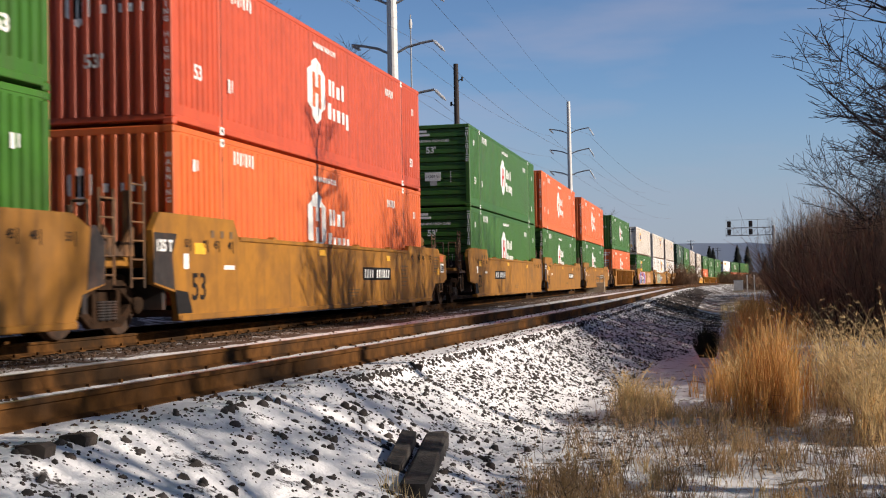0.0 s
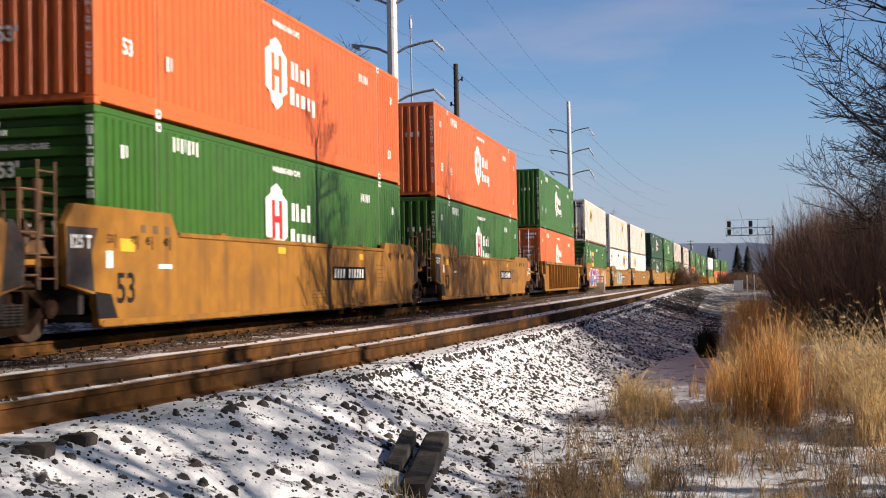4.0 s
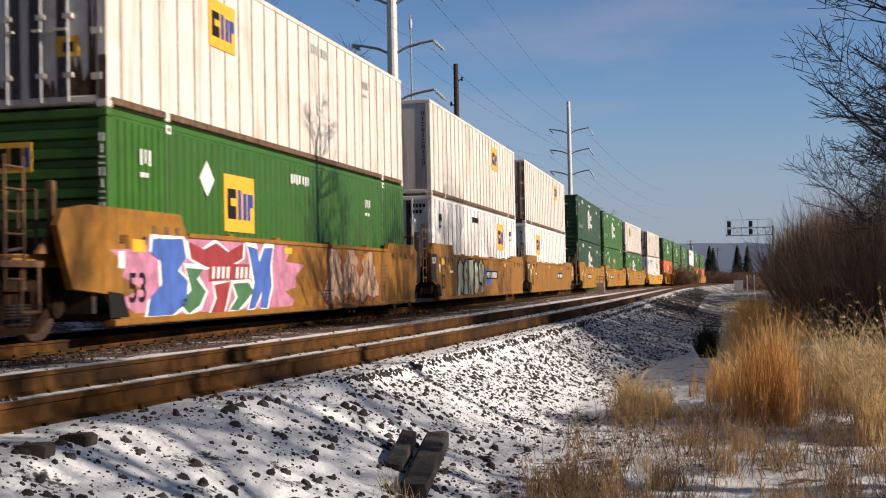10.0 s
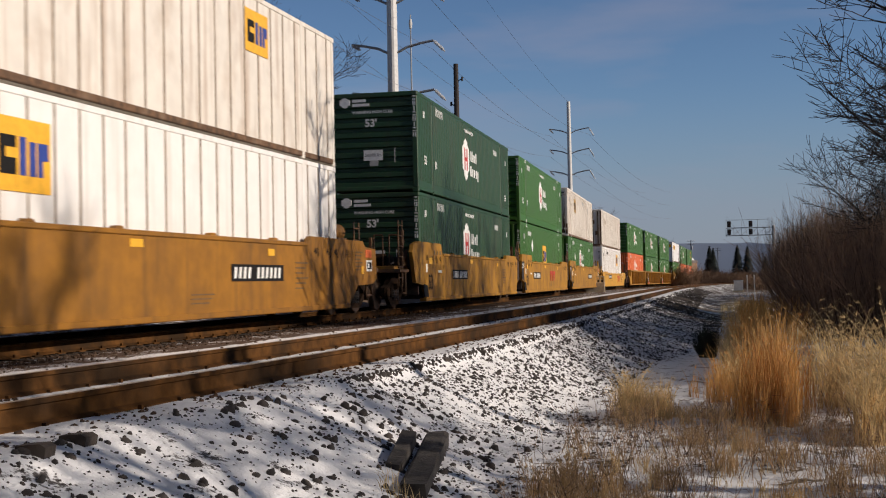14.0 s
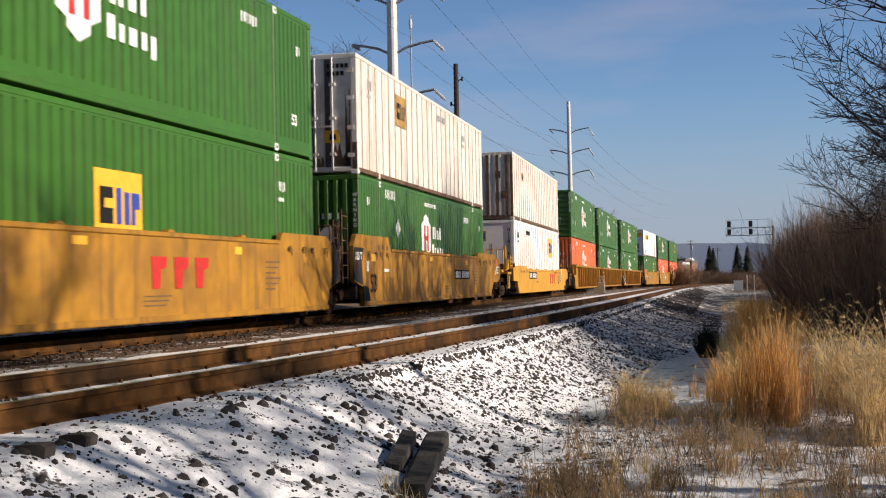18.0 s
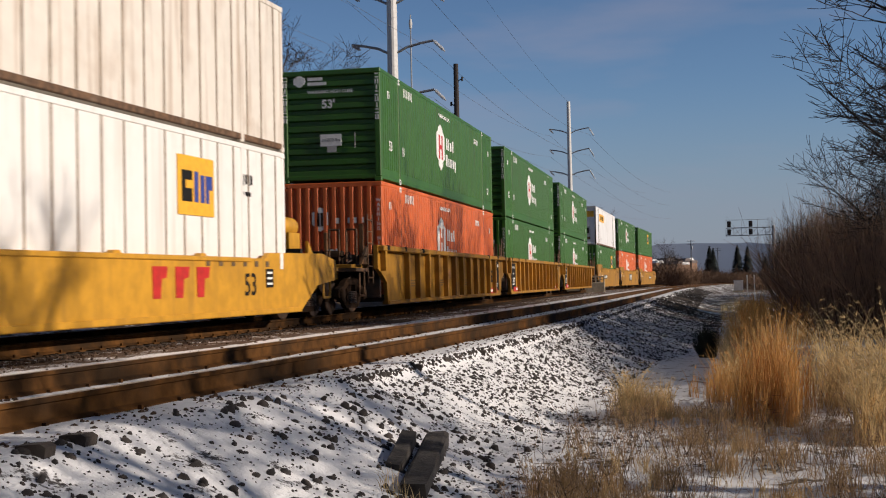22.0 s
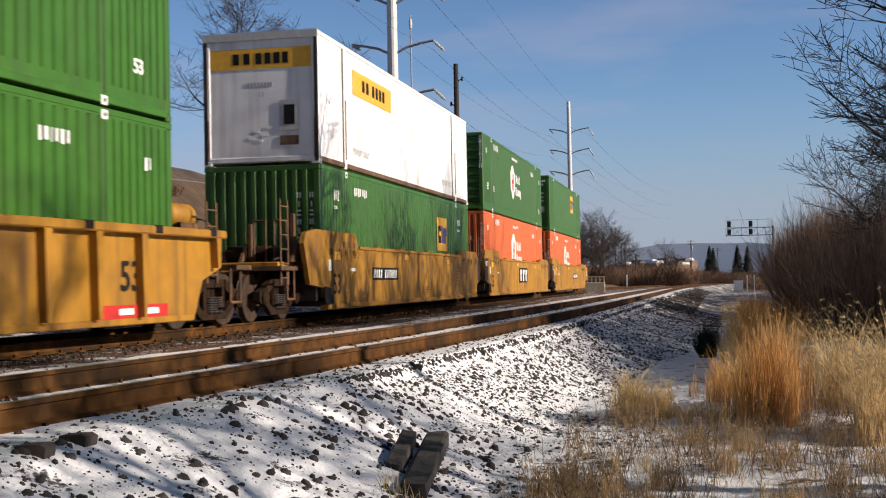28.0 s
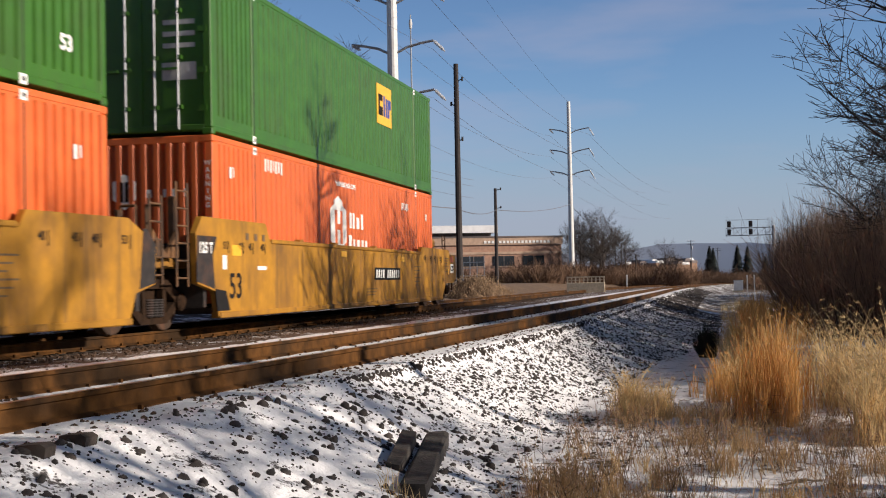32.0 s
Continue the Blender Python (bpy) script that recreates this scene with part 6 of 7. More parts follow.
# ---------------------------------------------------------------- trees, thicket and grass
def grow(rnd, start, way, length, radius, level, limbs, twigs, spread=0.55, droop=0.0):
    """A limb that bends and forks; thin ends go into the twigs."""
    p, d, r = Vector(start), Vector(way).normalized(), max(radius, 0.0075)
    steps = 4 if level < 2 else 3
    for i in range(steps):
        q = p + d * (length / steps)
        r2 = max(r * (0.86 if level < 2 else 0.78), 0.006)
        (limbs if r > 0.016 else twigs).tube(p, q, r, r2, 6 if r > 0.05 else (4 if r > 0.014 else 3), caps=False)
        p, r = q, r2
        d = (d + Vector((rnd.uniform(-1, 1), rnd.uniform(-1, 1), rnd.uniform(-0.6, 1) - droop)) * 0.16).normalized()
        if level < 5 and (i > 0 or level > 0):
            for _ in range(1 if rnd.random() < 0.85 else 2):
                side = Vector((rnd.uniform(-1, 1), rnd.uniform(-1, 1), rnd.uniform(-0.25, 0.5)))
                grow(rnd, p, d * (1 - spread) + side * spread * 1.3, length * rnd.uniform(0.48, 0.72), r * rnd.uniform(0.45, 0.66), level + 1, limbs, twigs, spread, droop)
    if level < 5:
        grow(rnd, p, d, length * 0.6, r * 0.85, level + 1, limbs, twigs, spread, droop)


def make_tree(seed, height, radius, lean=(0, 0), spread=0.55, name="bare_tree"):
    rnd = random.Random(seed)
    limbs, twigs = Shape(), Shape()
    grow(rnd, (0, 0, -0.2), (lean[0], lean[1], 1), height * 0.42, radius, 0, limbs, twigs, spread)
    root = tagged(new(name), "leafless grey-brown tree with many fine twigs", "tree", "bare trees")
    part("trunk", limbs.raw("trunk", M_BARK), M_BARK, root)
    part("crown", twigs.raw("crown", M_TWIG), M_TWIG, root, "fine bare twigs")
    return root


def thin_stem(sh, rnd, p, d, length, r, bend=0.25, segs=3):
    p, d = Vector(p), Vector(d).normalized()
    for i in range(segs):
        q = p + d * (length / segs)
        sh.tube(p, q, r * (1 - i / segs * 0.6), r * (1 - (i + 1) / segs * 0.6), 3, caps=False)
        d = (d + Vector((rnd.uniform(-1, 1), rnd.uniform(-1, 1), rnd.uniform(-0.3, 0.3))) * bend).normalized()
        p = q
    return p, d


def shrub_shape(seed, width, height, stems, forks=5, r=0.012, twigs=None):
    """A bush of many bent stems, each with side twigs."""
    rnd = random.Random(seed)
    sh = Shape()
    fine = sh if twigs is None else twigs
    for i in range(stems):
        a, q = rnd.uniform(0, 6.283), math.sqrt(rnd.random())
        base = Vector((math.cos(a) * q * width * 0.5, math.sin(a) * q * width * 0.5, -0.1))
        d = Vector((math.cos(a) * q * 0.5 + rnd.uniform(-0.3, 0.3), math.sin(a) * q * 0.5 + rnd.uniform(-0.3, 0.3), 1))
        h = height * rnd.uniform(0.45, 1.0) * (1.1 - 0.35 * q)
        p, e = thin_stem(sh, rnd, base, d, h * 0.7, r, 0.22)
        for k in range(forks):
            f = rnd.uniform(0.25, 1.0)
            o = base.lerp(p, f)
            thin_stem(fine, rnd, o, e + Vector((rnd.uniform(-1, 1), rnd.uniform(-1, 1), rnd.uniform(-0.3, 0.7))) * 0.9, h * rnd.uniform(0.2, 0.42), r * 0.5, 0.35, 2)
    return sh


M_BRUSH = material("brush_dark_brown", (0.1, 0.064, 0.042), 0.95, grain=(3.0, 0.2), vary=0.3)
M_BRUSHTAN = material("brush_red_brown", (0.15, 0.083, 0.045), 0.9, grain=(3.0, 0.2), vary=0.25)
M_EVERGREEN = material("evergreen_dark", (0.014, 0.02, 0.012), 0.9, grain=(5.0, 0.3))
M_STRAW = leaf_material("grass_straw", (0.74, 0.56, 0.29))
M_GOLD = leaf_material("grass_golden_brown", (0.66, 0.37, 0.12))
M_DRY = leaf_material("grass_dull_brown", (0.5, 0.34, 0.17))
M_RUSTGRASS = leaf_material("grass_rust_brown", (0.5, 0.22, 0.06))
M_WEED = material("weed_brown", (0.34, 0.225, 0.125), 0.85, grain=(5.0, 0.25))

TREE_A = make_tree(3, 9.0, 0.17, (0.02, 0.0), 0.6)
TREE_B = make_tree(8, 10.5, 0.2, (-0.08, 0.02), 0.55)
TREE_C = make_tree(21, 8.0, 0.14, (-0.14, -0.03), 0.62)


def stand(tree, x, y, turn=0, size=1.0, label=""):
    s, off = near_line(x, y)
    z = seat(s, off).z
    m = pose(x, y, z, 0, 0, turn)
    if tree in FREE:
        FREE.remove(tree)
        tree.matrix_basis = m @ Matrix.Scale(size, 4)
        ob = tree
    else:
        ob = copy_thing(tree, m)
        ob.scale = (size, size, size)
    if label:
        ob["label"] = label
    return ob


FREE = [TREE_A, TREE_B, TREE_C]


def near_line(x, y):
    """Distance along the track and offset from it for a place on the plan."""
    i = int(np.argmin((S_X - x) ** 2 + (S_Y - y) ** 2))
    hd = S_HEAD[i]
    dx, dy = x - S_X[i], y - S_Y[i]
    return S_GRID[i] + dx * math.sin(hd) + dy * math.cos(hd), dx * math.cos(hd) - dy * math.sin(hd)


# trees on the near side, some unseen, placed so shadows cross the train and bank
stand(TREE_A, 5.6, 25.5, 40, 1.1, "leafless tree rising out of the thicket")
stand(TREE_B, 6.2, 31.0, 120, 0.85, "tall leafless tree behind the thicket")
for i, (x, y, k, turn, size) in enumerate(((6.0, 35.5, 0, 250, 0.9), (9.0, 28.5, 1, 10, 0.95), (5.0, 40.5, 2, 90, 0.7), (10.5, 36.5, 1, 300, 1.25), (8.2, 33.5, 2, 20, 1.5), (13.5, 34.5, 2, 140, 1.5), (12.5, 46.0, 1, 30, 1.25), (14.0, 39.0, 0, 190, 1.5), (9.0, 38.5, 0, 60, 1.35), (7.0, 24.5, 1, 330, 0.9), (11.0, 30.5, 0, 220, 1.3), (11.5, 42.0, 0, 130, 1.35), (13.0, 8.8, 2, 20, 1.5), (10.0, 6.0, 2, 20, 1.4), (8.8, 23.8, 0, 35, 0.9), (10.5, 27.0, 1, 190, 0.95), (5.0, 27.0, 1, 80, 0.75), (6.0, 33.0, 0, 310, 0.85), (9.0, 26.0, 2, 280, 1.15))):
    stand((TREE_A, TREE_B, TREE_C)[k], x, y, turn, size, "leafless tree beside the thicket")

def reaching_tree():
    """Tree at the edge of the thicket whose limbs reach out over the grass."""
    rnd = random.Random(14)
    limbs, twigs = Shape(), Shape()
    root = tagged(new("bare_tree"), "dark leafless tree with long crooked limbs reaching over the grass", "tree", "bare trees")
    p = Vector((0, 0, -0.2))
    d = Vector((-0.05, 0.0, 1))
    for i in range(9):
        q = p + d.normalized() * 0.85
        limbs.tube(p, q, 0.17 - 0.013 * i, 0.157 - 0.013 * i, 8, caps=False)
        if i > 2:
            for k in range(1 + i % 2):
                way = Vector((-1.0, rnd.uniform(-0.75, 0.75), rnd.uniform(-0.12, 0.5)))
                grow(rnd, q, way, rnd.uniform(1.0, 1.35), rnd.uniform(0.035, 0.055), 2, limbs, twigs, 0.5)
        p, d = q, d + Vector((rnd.uniform(-0.12, 0.06), rnd.uniform(-0.1, 0.1), 0))
    part("trunk", limbs.raw("trunk", M_BARKDARK), M_BARKDARK, root)
    part("crown", twigs.raw("crown", M_BARKDARK), M_BARKDARK, root, "crooked bare twigs")
    s, off = near_line(5.7, 24.5)
    root.matrix_basis = pose(5.7, 24.5, seat(s, off).z) @ Matrix.Scale(1.25, 4)


def shadow_tree(x, y, turn, size):
    """Tall tree, bare stem and high crown, added out of view for its shadow."""
    rnd = random.Random(int(x * 10 + y))
    limbs, twigs = Shape(), Shape()
    bends = [Vector((0, 0, -0.3))] + [Vector((0.3 * math.sin(k * 2.1), 0.35 * math.sin(k * 1.7), 1.45 * k)) for k in range(1, 6)] + [Vector((0, 0, 8.6))]
    for k in range(6):
        limbs.tube(bends[k], bends[k + 1], 0.15 - 0.015 * k, 0.135 - 0.015 * k, 8, caps=False)
    for k in range(4):
        grow(rnd, (0, 0, 7.6 + 0.4 * k), (rnd.uniform(-0.6, 0.6), rnd.uniform(-0.6, 0.6), 1), 2.1, 0.1, 1, limbs, twigs, 0.5)
    root = tagged(new("bare_tree"), "tall leafless tree with a high crown, added out of view for its shadow", "tree", "bare trees")
    part("trunk", limbs.raw("trunk", M_BARK), M_BARK, root)
    part("crown", twigs.raw("crown", M_TWIG), M_TWIG, root, "fine bare twigs")
    s, off = near_line(x, y)
    root.matrix_basis = pose(x, y, seat(s, off).z, 0, 0, turn) @ Matrix.Scale(size, 4)


shadow_tree(16.0, 11.6, 200, 1.05)
M_BARKDARK = material("bark_dark", (0.04, 0.03, 0.026), 0.85, grain=(12.0, 0.25), bump=(30.0, 0.4))
reaching_tree()

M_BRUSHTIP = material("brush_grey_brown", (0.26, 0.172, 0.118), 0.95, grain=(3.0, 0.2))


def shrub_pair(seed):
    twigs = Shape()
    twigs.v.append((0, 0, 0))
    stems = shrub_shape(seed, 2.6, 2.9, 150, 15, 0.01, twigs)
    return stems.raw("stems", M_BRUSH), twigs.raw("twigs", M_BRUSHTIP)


SHRUBS = [shrub_pair(30 + i) for i in range(4)]


def plant(mesh, x, y, turn, size, name, label, category, group, tall=1.0):
    s, off = near_line(x, y)
    if isinstance(mesh, tuple):
        ob = tagged(new(name), label, category, group)
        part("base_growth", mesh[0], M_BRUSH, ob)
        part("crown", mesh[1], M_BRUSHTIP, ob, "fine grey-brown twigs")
    else:
        ob = tagged(new(name, mesh), label, category, group)
    ob.matrix_basis = Matrix.Translation((x, y, seat(s, off).z)) @ Matrix.Rotation(radians(turn), 4, "Z") @ Matrix.Diagonal((size, size, size * tall, 1))
    return ob


rnd = random.Random(77)
for i in range(62):
    y = 19 + 95 * rnd.random() ** 1.6
    left = max(3.3, 1.7 + 0.051 * y) + (1.2 if y < 24 else 0)
    x = left + 8.5 * rnd.random() ** 1.5
    plant(SHRUBS[i % 4], x, y, rnd.uniform(0, 360), rnd.uniform(0.8, 1.15), "thicket_shrub", "dense dark brown leafless shrub in the trackside thicket", "shrub", "thicket shrubs", (1.0 + 0.006 * y) * (1.0 + 0.13 * min(max(x - 4.2, 0), 4)) * (1.28 if y < 60 else 1.1))

FAR_SHRUBS = [shrub_shape(50 + i, 3.6, 2.4, 130, 5, 0.03).raw("stems", M_BRUSHTAN) for i in range(3)]
for i in range(150):
    s = 80 + 330 * rnd.random() ** 1.5
    off = -8.5 - 22 * rnd.random() ** 1.5
    p = line(s, off)
    turn, size = rnd.uniform(0, 360), rnd.uniform(0.6, 1.5)
    if p.y < 150 and p.x < -0.14 * p.y:      # the open yard before the low building
        continue
    plant(FAR_SHRUBS[i % 3], p.x, p.y, turn, size, "roadside_shrub", "red-brown leafless brush beyond the tracks", "shrub", "brush beyond the tracks")
for i in range(70):
    s = 150 + 280 * rnd.random()
    p = line(s, 13 + 16 * rnd.random())
    plant(FAR_SHRUBS[i % 3], p.x, p.y, rnd.uniform(0, 360), rnd.uniform(0.9, 1.9), "roadside_shrub", "red-brown leafless brush along the line", "shrub", "brush along the line")

plant(shrub_shape(90, 0.34, 0.85, 420, 6, 0.012).raw("foliage", M_EVERGREEN), 0.02, 24.5, 0, 0.6, "evergreen_shrub", "small dark evergreen shrub at the foot of the bank", "shrub", "", 1.8)


def grass_patch(name, label, mat, seed, count, place, height, width=0.006, lean=0.25, plume=0.0):
    """Dry blades as bent strips."""
    rnd = random.Random(seed)
    sh = Shape()
    for i in range(count):
        x, y, k = place(rnd)
        s, off = near_line(x, y)
        z = seat(s, off).z
        clump = noise.noise((x * 2.6, y * 1.1, 7.0))
        if clump < -0.22 and height > 0.4:
            continue
        h = height * rnd.uniform(0.5, 1.1) * k * (0.95 + 0.75 * clump if height > 0.3 else 1.0)
        a = rnd.uniform(0, 6.283)
        ux, uy = math.cos(a) * width * 0.5, math.sin(a) * width * 0.5
        b = rnd.uniform(0, 6.283)
        lx, ly = math.cos(b) * lean * h * rnd.random(), math.sin(b) * lean * h * rnd.random()
        n = len(sh.v)
        for f, w in ((0.0, 1.0), (0.4, 0.9), (0.75, 0.7), (1.0, 0.25)):
            bx, by, bz = lx * f * f, ly * f * f, h * f * (1 - 0.12 * f)
            sh.v += [(x + bx - ux * w, y + by - uy * w, z + bz), (x + bx + ux * w, y + by + uy * w, z + bz)]
        for q in range(3):
            sh.f.append((n + 2 * q, n + 2 * q + 1, n + 2 * q + 3, n + 2 * q + 2))
        if rnd.random() < plume:
            top = Vector((x + lx, y + ly, z + h * 0.88))
            for q in range(6):
                d = Vector((rnd.uniform(-1, 1) + lx / h * 3, rnd.uniform(-1, 1) + ly / h * 3, rnd.uniform(-0.4, 0.8))) * 0.045
                e = Vector((-d.y, d.x, 0.01)).normalized() * 0.006
                n = len(sh.v)
                sh.v += [tuple(top - e), tuple(top + e), tuple(top + d + e * 0.4), tuple(top + d - e * 0.4)]
                sh.f.append((n, n + 1, n + 2, n + 3))
    return tagged(new(name, sh.raw(name, mat)), label, "grass", kind="stuff")


def blob(cx, cy, rx, ry):
    def f(rnd):
        a, q = rnd.uniform(0, 6.283), math.sqrt(rnd.random())
        return cx + math.cos(a) * q * rx, cy + math.sin(a) * q * ry, 1.05 - 0.35 * q * q
    return f


def several(blobs):
    def f(rnd):
        return blob(*blobs[rnd.randrange(len(blobs))])(rnd)
    return f


grass_patch("tall_grass", "tall golden-brown dry grass standing in snow", M_GOLD, 1, 1100, several([(0.52, 13.6, 0.24, 0.4), (0.78, 13.8, 0.2, 0.5), (0.62, 14.5, 0.3, 0.6), (0.7, 13.3, 0.14, 0.3), (0.85, 15.2, 0.3, 0.6)]), 1.22, 0.008, 0.26, 0.08)
grass_patch("tall_grass", "tall red-brown stalks among the dry grass", M_RUSTGRASS, 12, 520, several([(0.6, 13.7, 0.26, 0.5), (0.75, 14.3, 0.25, 0.6), (0.95, 15.5, 0.3, 0.7)]), 1.12, 0.008, 0.35, 0.05)
grass_patch("tall_grass", "tall pale straw grass with seed heads", M_STRAW, 2, 2000, several([(1.3, 15.9, 0.28, 0.6), (1.65, 15.6, 0.3, 0.7), (2.2, 15.0, 0.4, 0.8), (2.7, 14.6, 0.5, 0.8), (2.3, 17.2, 0.9, 1.2), (1.4, 18.2, 0.6, 1.2), (1.45, 12.1, 0.14, 0.3), (1.7, 12.3, 0.2, 0.4), (1.85, 12.9, 0.2, 0.4)]), 1.1, 0.008, 0.75, 0.5)
grass_patch("tall_grass", "dull brown grass stalks below the seed heads", M_DRY, 13, 1100, several([(1.4, 16.0, 0.35, 0.7), (2.2, 15.4, 0.5, 0.8), (1.6, 12.3, 0.2, 0.4), (1.9, 13.2, 0.25, 0.5)]), 0.8, 0.008, 0.6, 0.1)
grass_patch("grass_tuft", "low tuft of pale dry grass on the snow", M_STRAW, 3, 900, several([(-0.9, 14.5, 0.2, 0.4), (-0.75, 14.3, 0.26, 0.4), (-0.55, 14.7, 0.18, 0.3), (-0.8, 14.0, 0.16, 0.25)]), 0.55, 0.007, 0.55, 0.1)
grass_patch("grass_tuft", "dry golden tufts beside the tall grass", M_GOLD, 23, 520, several([(0.2, 16.4, 0.25, 0.6), (-0.05, 16.8, 0.22, 0.5), (0.3, 15.4, 0.15, 0.4), (0.3, 17.6, 0.3, 0.8), (0.55, 19.0, 0.3, 1.0), (0.1, 15.6, 0.12, 0.3)]), 0.52, 0.008, 0.5, 0.1)
grass_patch("grass_tuft", "short yellow tufts in a row on the snow", M_STRAW, 24, 650, several([(-0.45 + 0.11 * k, 14.0 + 0.35 * math.sin(k * 2.3), 0.08, 0.14) for k in range(8)]), 0.22, 0.006, 0.8, 0.0)
grass_patch("grass_tuft", "dry grass tufts along the ditch", M_STRAW, 4, 3600, several([(0.75, 20.5, 0.4, 1.5), (0.5, 17.5, 0.3, 1.2), (0.45, 23.0, 0.22, 1.2), (0.5, 26.0, 0.25, 1.5), (0.75, 30.0, 0.3, 2.0), (1.0, 27.0, 0.5, 2.5), (1.0, 35.0, 0.6, 4.0), (1.3, 45.0, 0.8, 6.0), (1.7, 60.0, 1.0, 8.0)]), 0.6, 0.009, 0.6, 0.1)
grass_patch("golden_tuft", "golden dry brush at the end of the ditch", M_GOLD, 5, 2600, several([(1.9, 40.0, 0.8, 3.0), (2.0, 31.0, 0.8, 3.0), (2.5, 52.0, 1.0, 5.0), (1.1, 30.0, 0.3, 2.5), (1.5, 44.0, 0.5, 4.0), (0.8, 24.5, 0.3, 2.0)]), 1.0, 0.012, 0.4, 0.0)


def weed_patch(seed, count, paint, tallness, label):
    rnd = random.Random(seed)
    sh, straw = Shape(), []
    for i in range(count):
        y = rnd.uniform(7.6, 14.5)
        x = rnd.uniform(-1.6, 2.6) * (0.7 + y * 0.03)
        if x < -1.3 + max(y - 12.5, 0) * 0.12 and rnd.random() < 0.96:
            continue
        if noise.noise((x * 1.5, y * 0.8, 4.0)) < rnd.uniform(-0.25, 0.12):
            continue
        s, off = near_line(x, y)
        z = seat(s, off).z
        h = rnd.uniform(0.1, 0.42) * (0.7 + 0.5 * rnd.random()) * tallness
        p, d = thin_stem(sh, rnd, (x, y, z - 0.02), (rnd.uniform(-0.5, 0.5), rnd.uniform(-0.5, 0.5), 1), h, 0.0032, 0.25, 3)
        for k in range(rnd.randrange(1, 5)):
            o = Vector((x, y, z)).lerp(p, rnd.uniform(0.35, 1.0))
            thin_stem(sh, rnd, o, (rnd.uniform(-1, 1), rnd.uniform(-1, 1), rnd.uniform(0, 0.9)), h * rnd.uniform(0.15, 0.35), 0.0022, 0.3, 2)
    tagged(new("dead_weeds", sh.raw("dead_weeds", paint)), label, "weeds", kind="stuff")



M_WEEDDARK = material("weed_dark_brown", (0.075, 0.045, 0.025), 0.9, grain=(5.0, 0.25))
weed_patch(9, 2800, M_WEED, 1.1, "thin brown dead weeds poking through snow")
weed_patch(19, 1100, M_WEEDDARK, 1.0, "low dark brown dead weeds matted in the snow")
grass_patch("golden_tuft", "small golden-brown dry grass tufts in the snow", M_DRY, 7, 2100, several([(-1.2, 9.2, 0.12, 0.2), (-1.0, 9.5, 0.14, 0.2), (-0.85, 9.1, 0.14, 0.2), (-1.1, 9.9, 0.12, 0.2), (-0.95, 8.8, 0.12, 0.2), (-0.7, 9.4, 0.1, 0.2), (-0.42, 8.4, 0.16, 0.2), (-0.3, 9.6, 0.14, 0.2), (-0.05, 7.75, 0.14, 0.2), (-0.6, 8.25, 0.12, 0.16), (0.35, 11.3, 0.16, 0.25), (0.6, 10.7, 0.18, 0.25), (0.1, 10.3, 0.14, 0.2), (-0.15, 12.0, 0.16, 0.25), (0.9, 9.2, 0.14, 0.2), (1.3, 10.2, 0.16, 0.2), (0.5, 8.6, 0.12, 0.2), (-1.3, 7.6, 0.1, 0.12), (-0.95, 7.7, 0.08, 0.12)]), 0.26, 0.006, 0.6, 0.06)


def tuft_places(seed, count):
    """Many small tufts scattered over the weedy ground, thicker where the noise says."""
    rnd = random.Random(seed)
    out = []
    while len(out) < count:
        y = rnd.uniform(7.4, 15.0)
        x = rnd.uniform(-1.4, 2.6) * (0.7 + y * 0.03)
        if noise.noise((x * 1.1, y * 0.6, 12.0)) > rnd.uniform(-0.35, 0.3) and x > -1.25 + max(y - 12.5, 0) * 0.12:
            out.append((x, y, rnd.uniform(0.04, 0.11), rnd.uniform(0.05, 0.14)))
    return out


grass_patch("fine_grass", "short straw-coloured dry grass tufts in the snow", M_STRAW, 6, 1000, several(tuft_places(41, 70)), 0.2, 0.005, 0.9, 0.0)
grass_patch("fine_grass", "short brown dry grass tufts in the snow", M_DRY, 16, 1500, several(tuft_places(42, 90)), 0.22, 0.005, 0.9, 0.0)
grass_patch("fine_grass", "dry grass growing over the old tie pieces", M_STRAW, 17, 60, several([(-2.1, 8.3, 0.07, 0.12), (-2.02, 8.15, 0.08, 0.12), (-1.85, 8.05, 0.1, 0.1)]), 0.2, 0.005, 0.6, 0.0)

# ---------------------------------------------------------------- poles, wires, signals
def base_z(x, y):
    s, off = near_line(x, y)
    return seat(s, off).z


def steel_pole(x, y, top, r0, r1, arms, arm, label, drop_len):
    """Tubular line pole with three pairs of upswept arms and slanting insulators."""
    root = tagged(new("transmission_pole"), label, "utility pole", "transmission poles")
    z0 = base_z(x, y) - 0.2
    root.matrix_basis = pose(x, y, z0)
    part("shaft", Shape().tube((0, 0, 0), (0, 0, top - z0), r0, r1, 14), M_POLEW, root)
    for z in arms:
        for sg in (-1, 1):
            pts = [(sg * r1, 0, z - z0 - 0.35), (sg * arm * 0.35, 0, z - z0 - 0.02), (sg * arm * 0.7, 0, z - z0 + 0.2), (sg * arm, 0, z - z0 + 0.32)]
            part("arm", Shape().pipe(pts, 0.085, 8), M_GALV, root)
            e = Vector(pts[-1])
            ins = Shape()
            a, b = (e + Vector((0.0 * sg, 0, 0)), e + Vector((0.75, 0, -drop_len)))
            if sg < 0:
                b = e + Vector((0.6, 0, -drop_len * 0.5))
            for i in range(7):
                p = a.lerp(b, 0.15 + 0.11 * i)
                ins.tube(p - (b - a) * 0.03, p + (b - a) * 0.03, 0.11, 0.11, 8)
            ins.tube(a, b, 0.05, 0.05, 6)
            part("insulator", ins, M_LAMP, root, "pale grey insulator string")
    return root


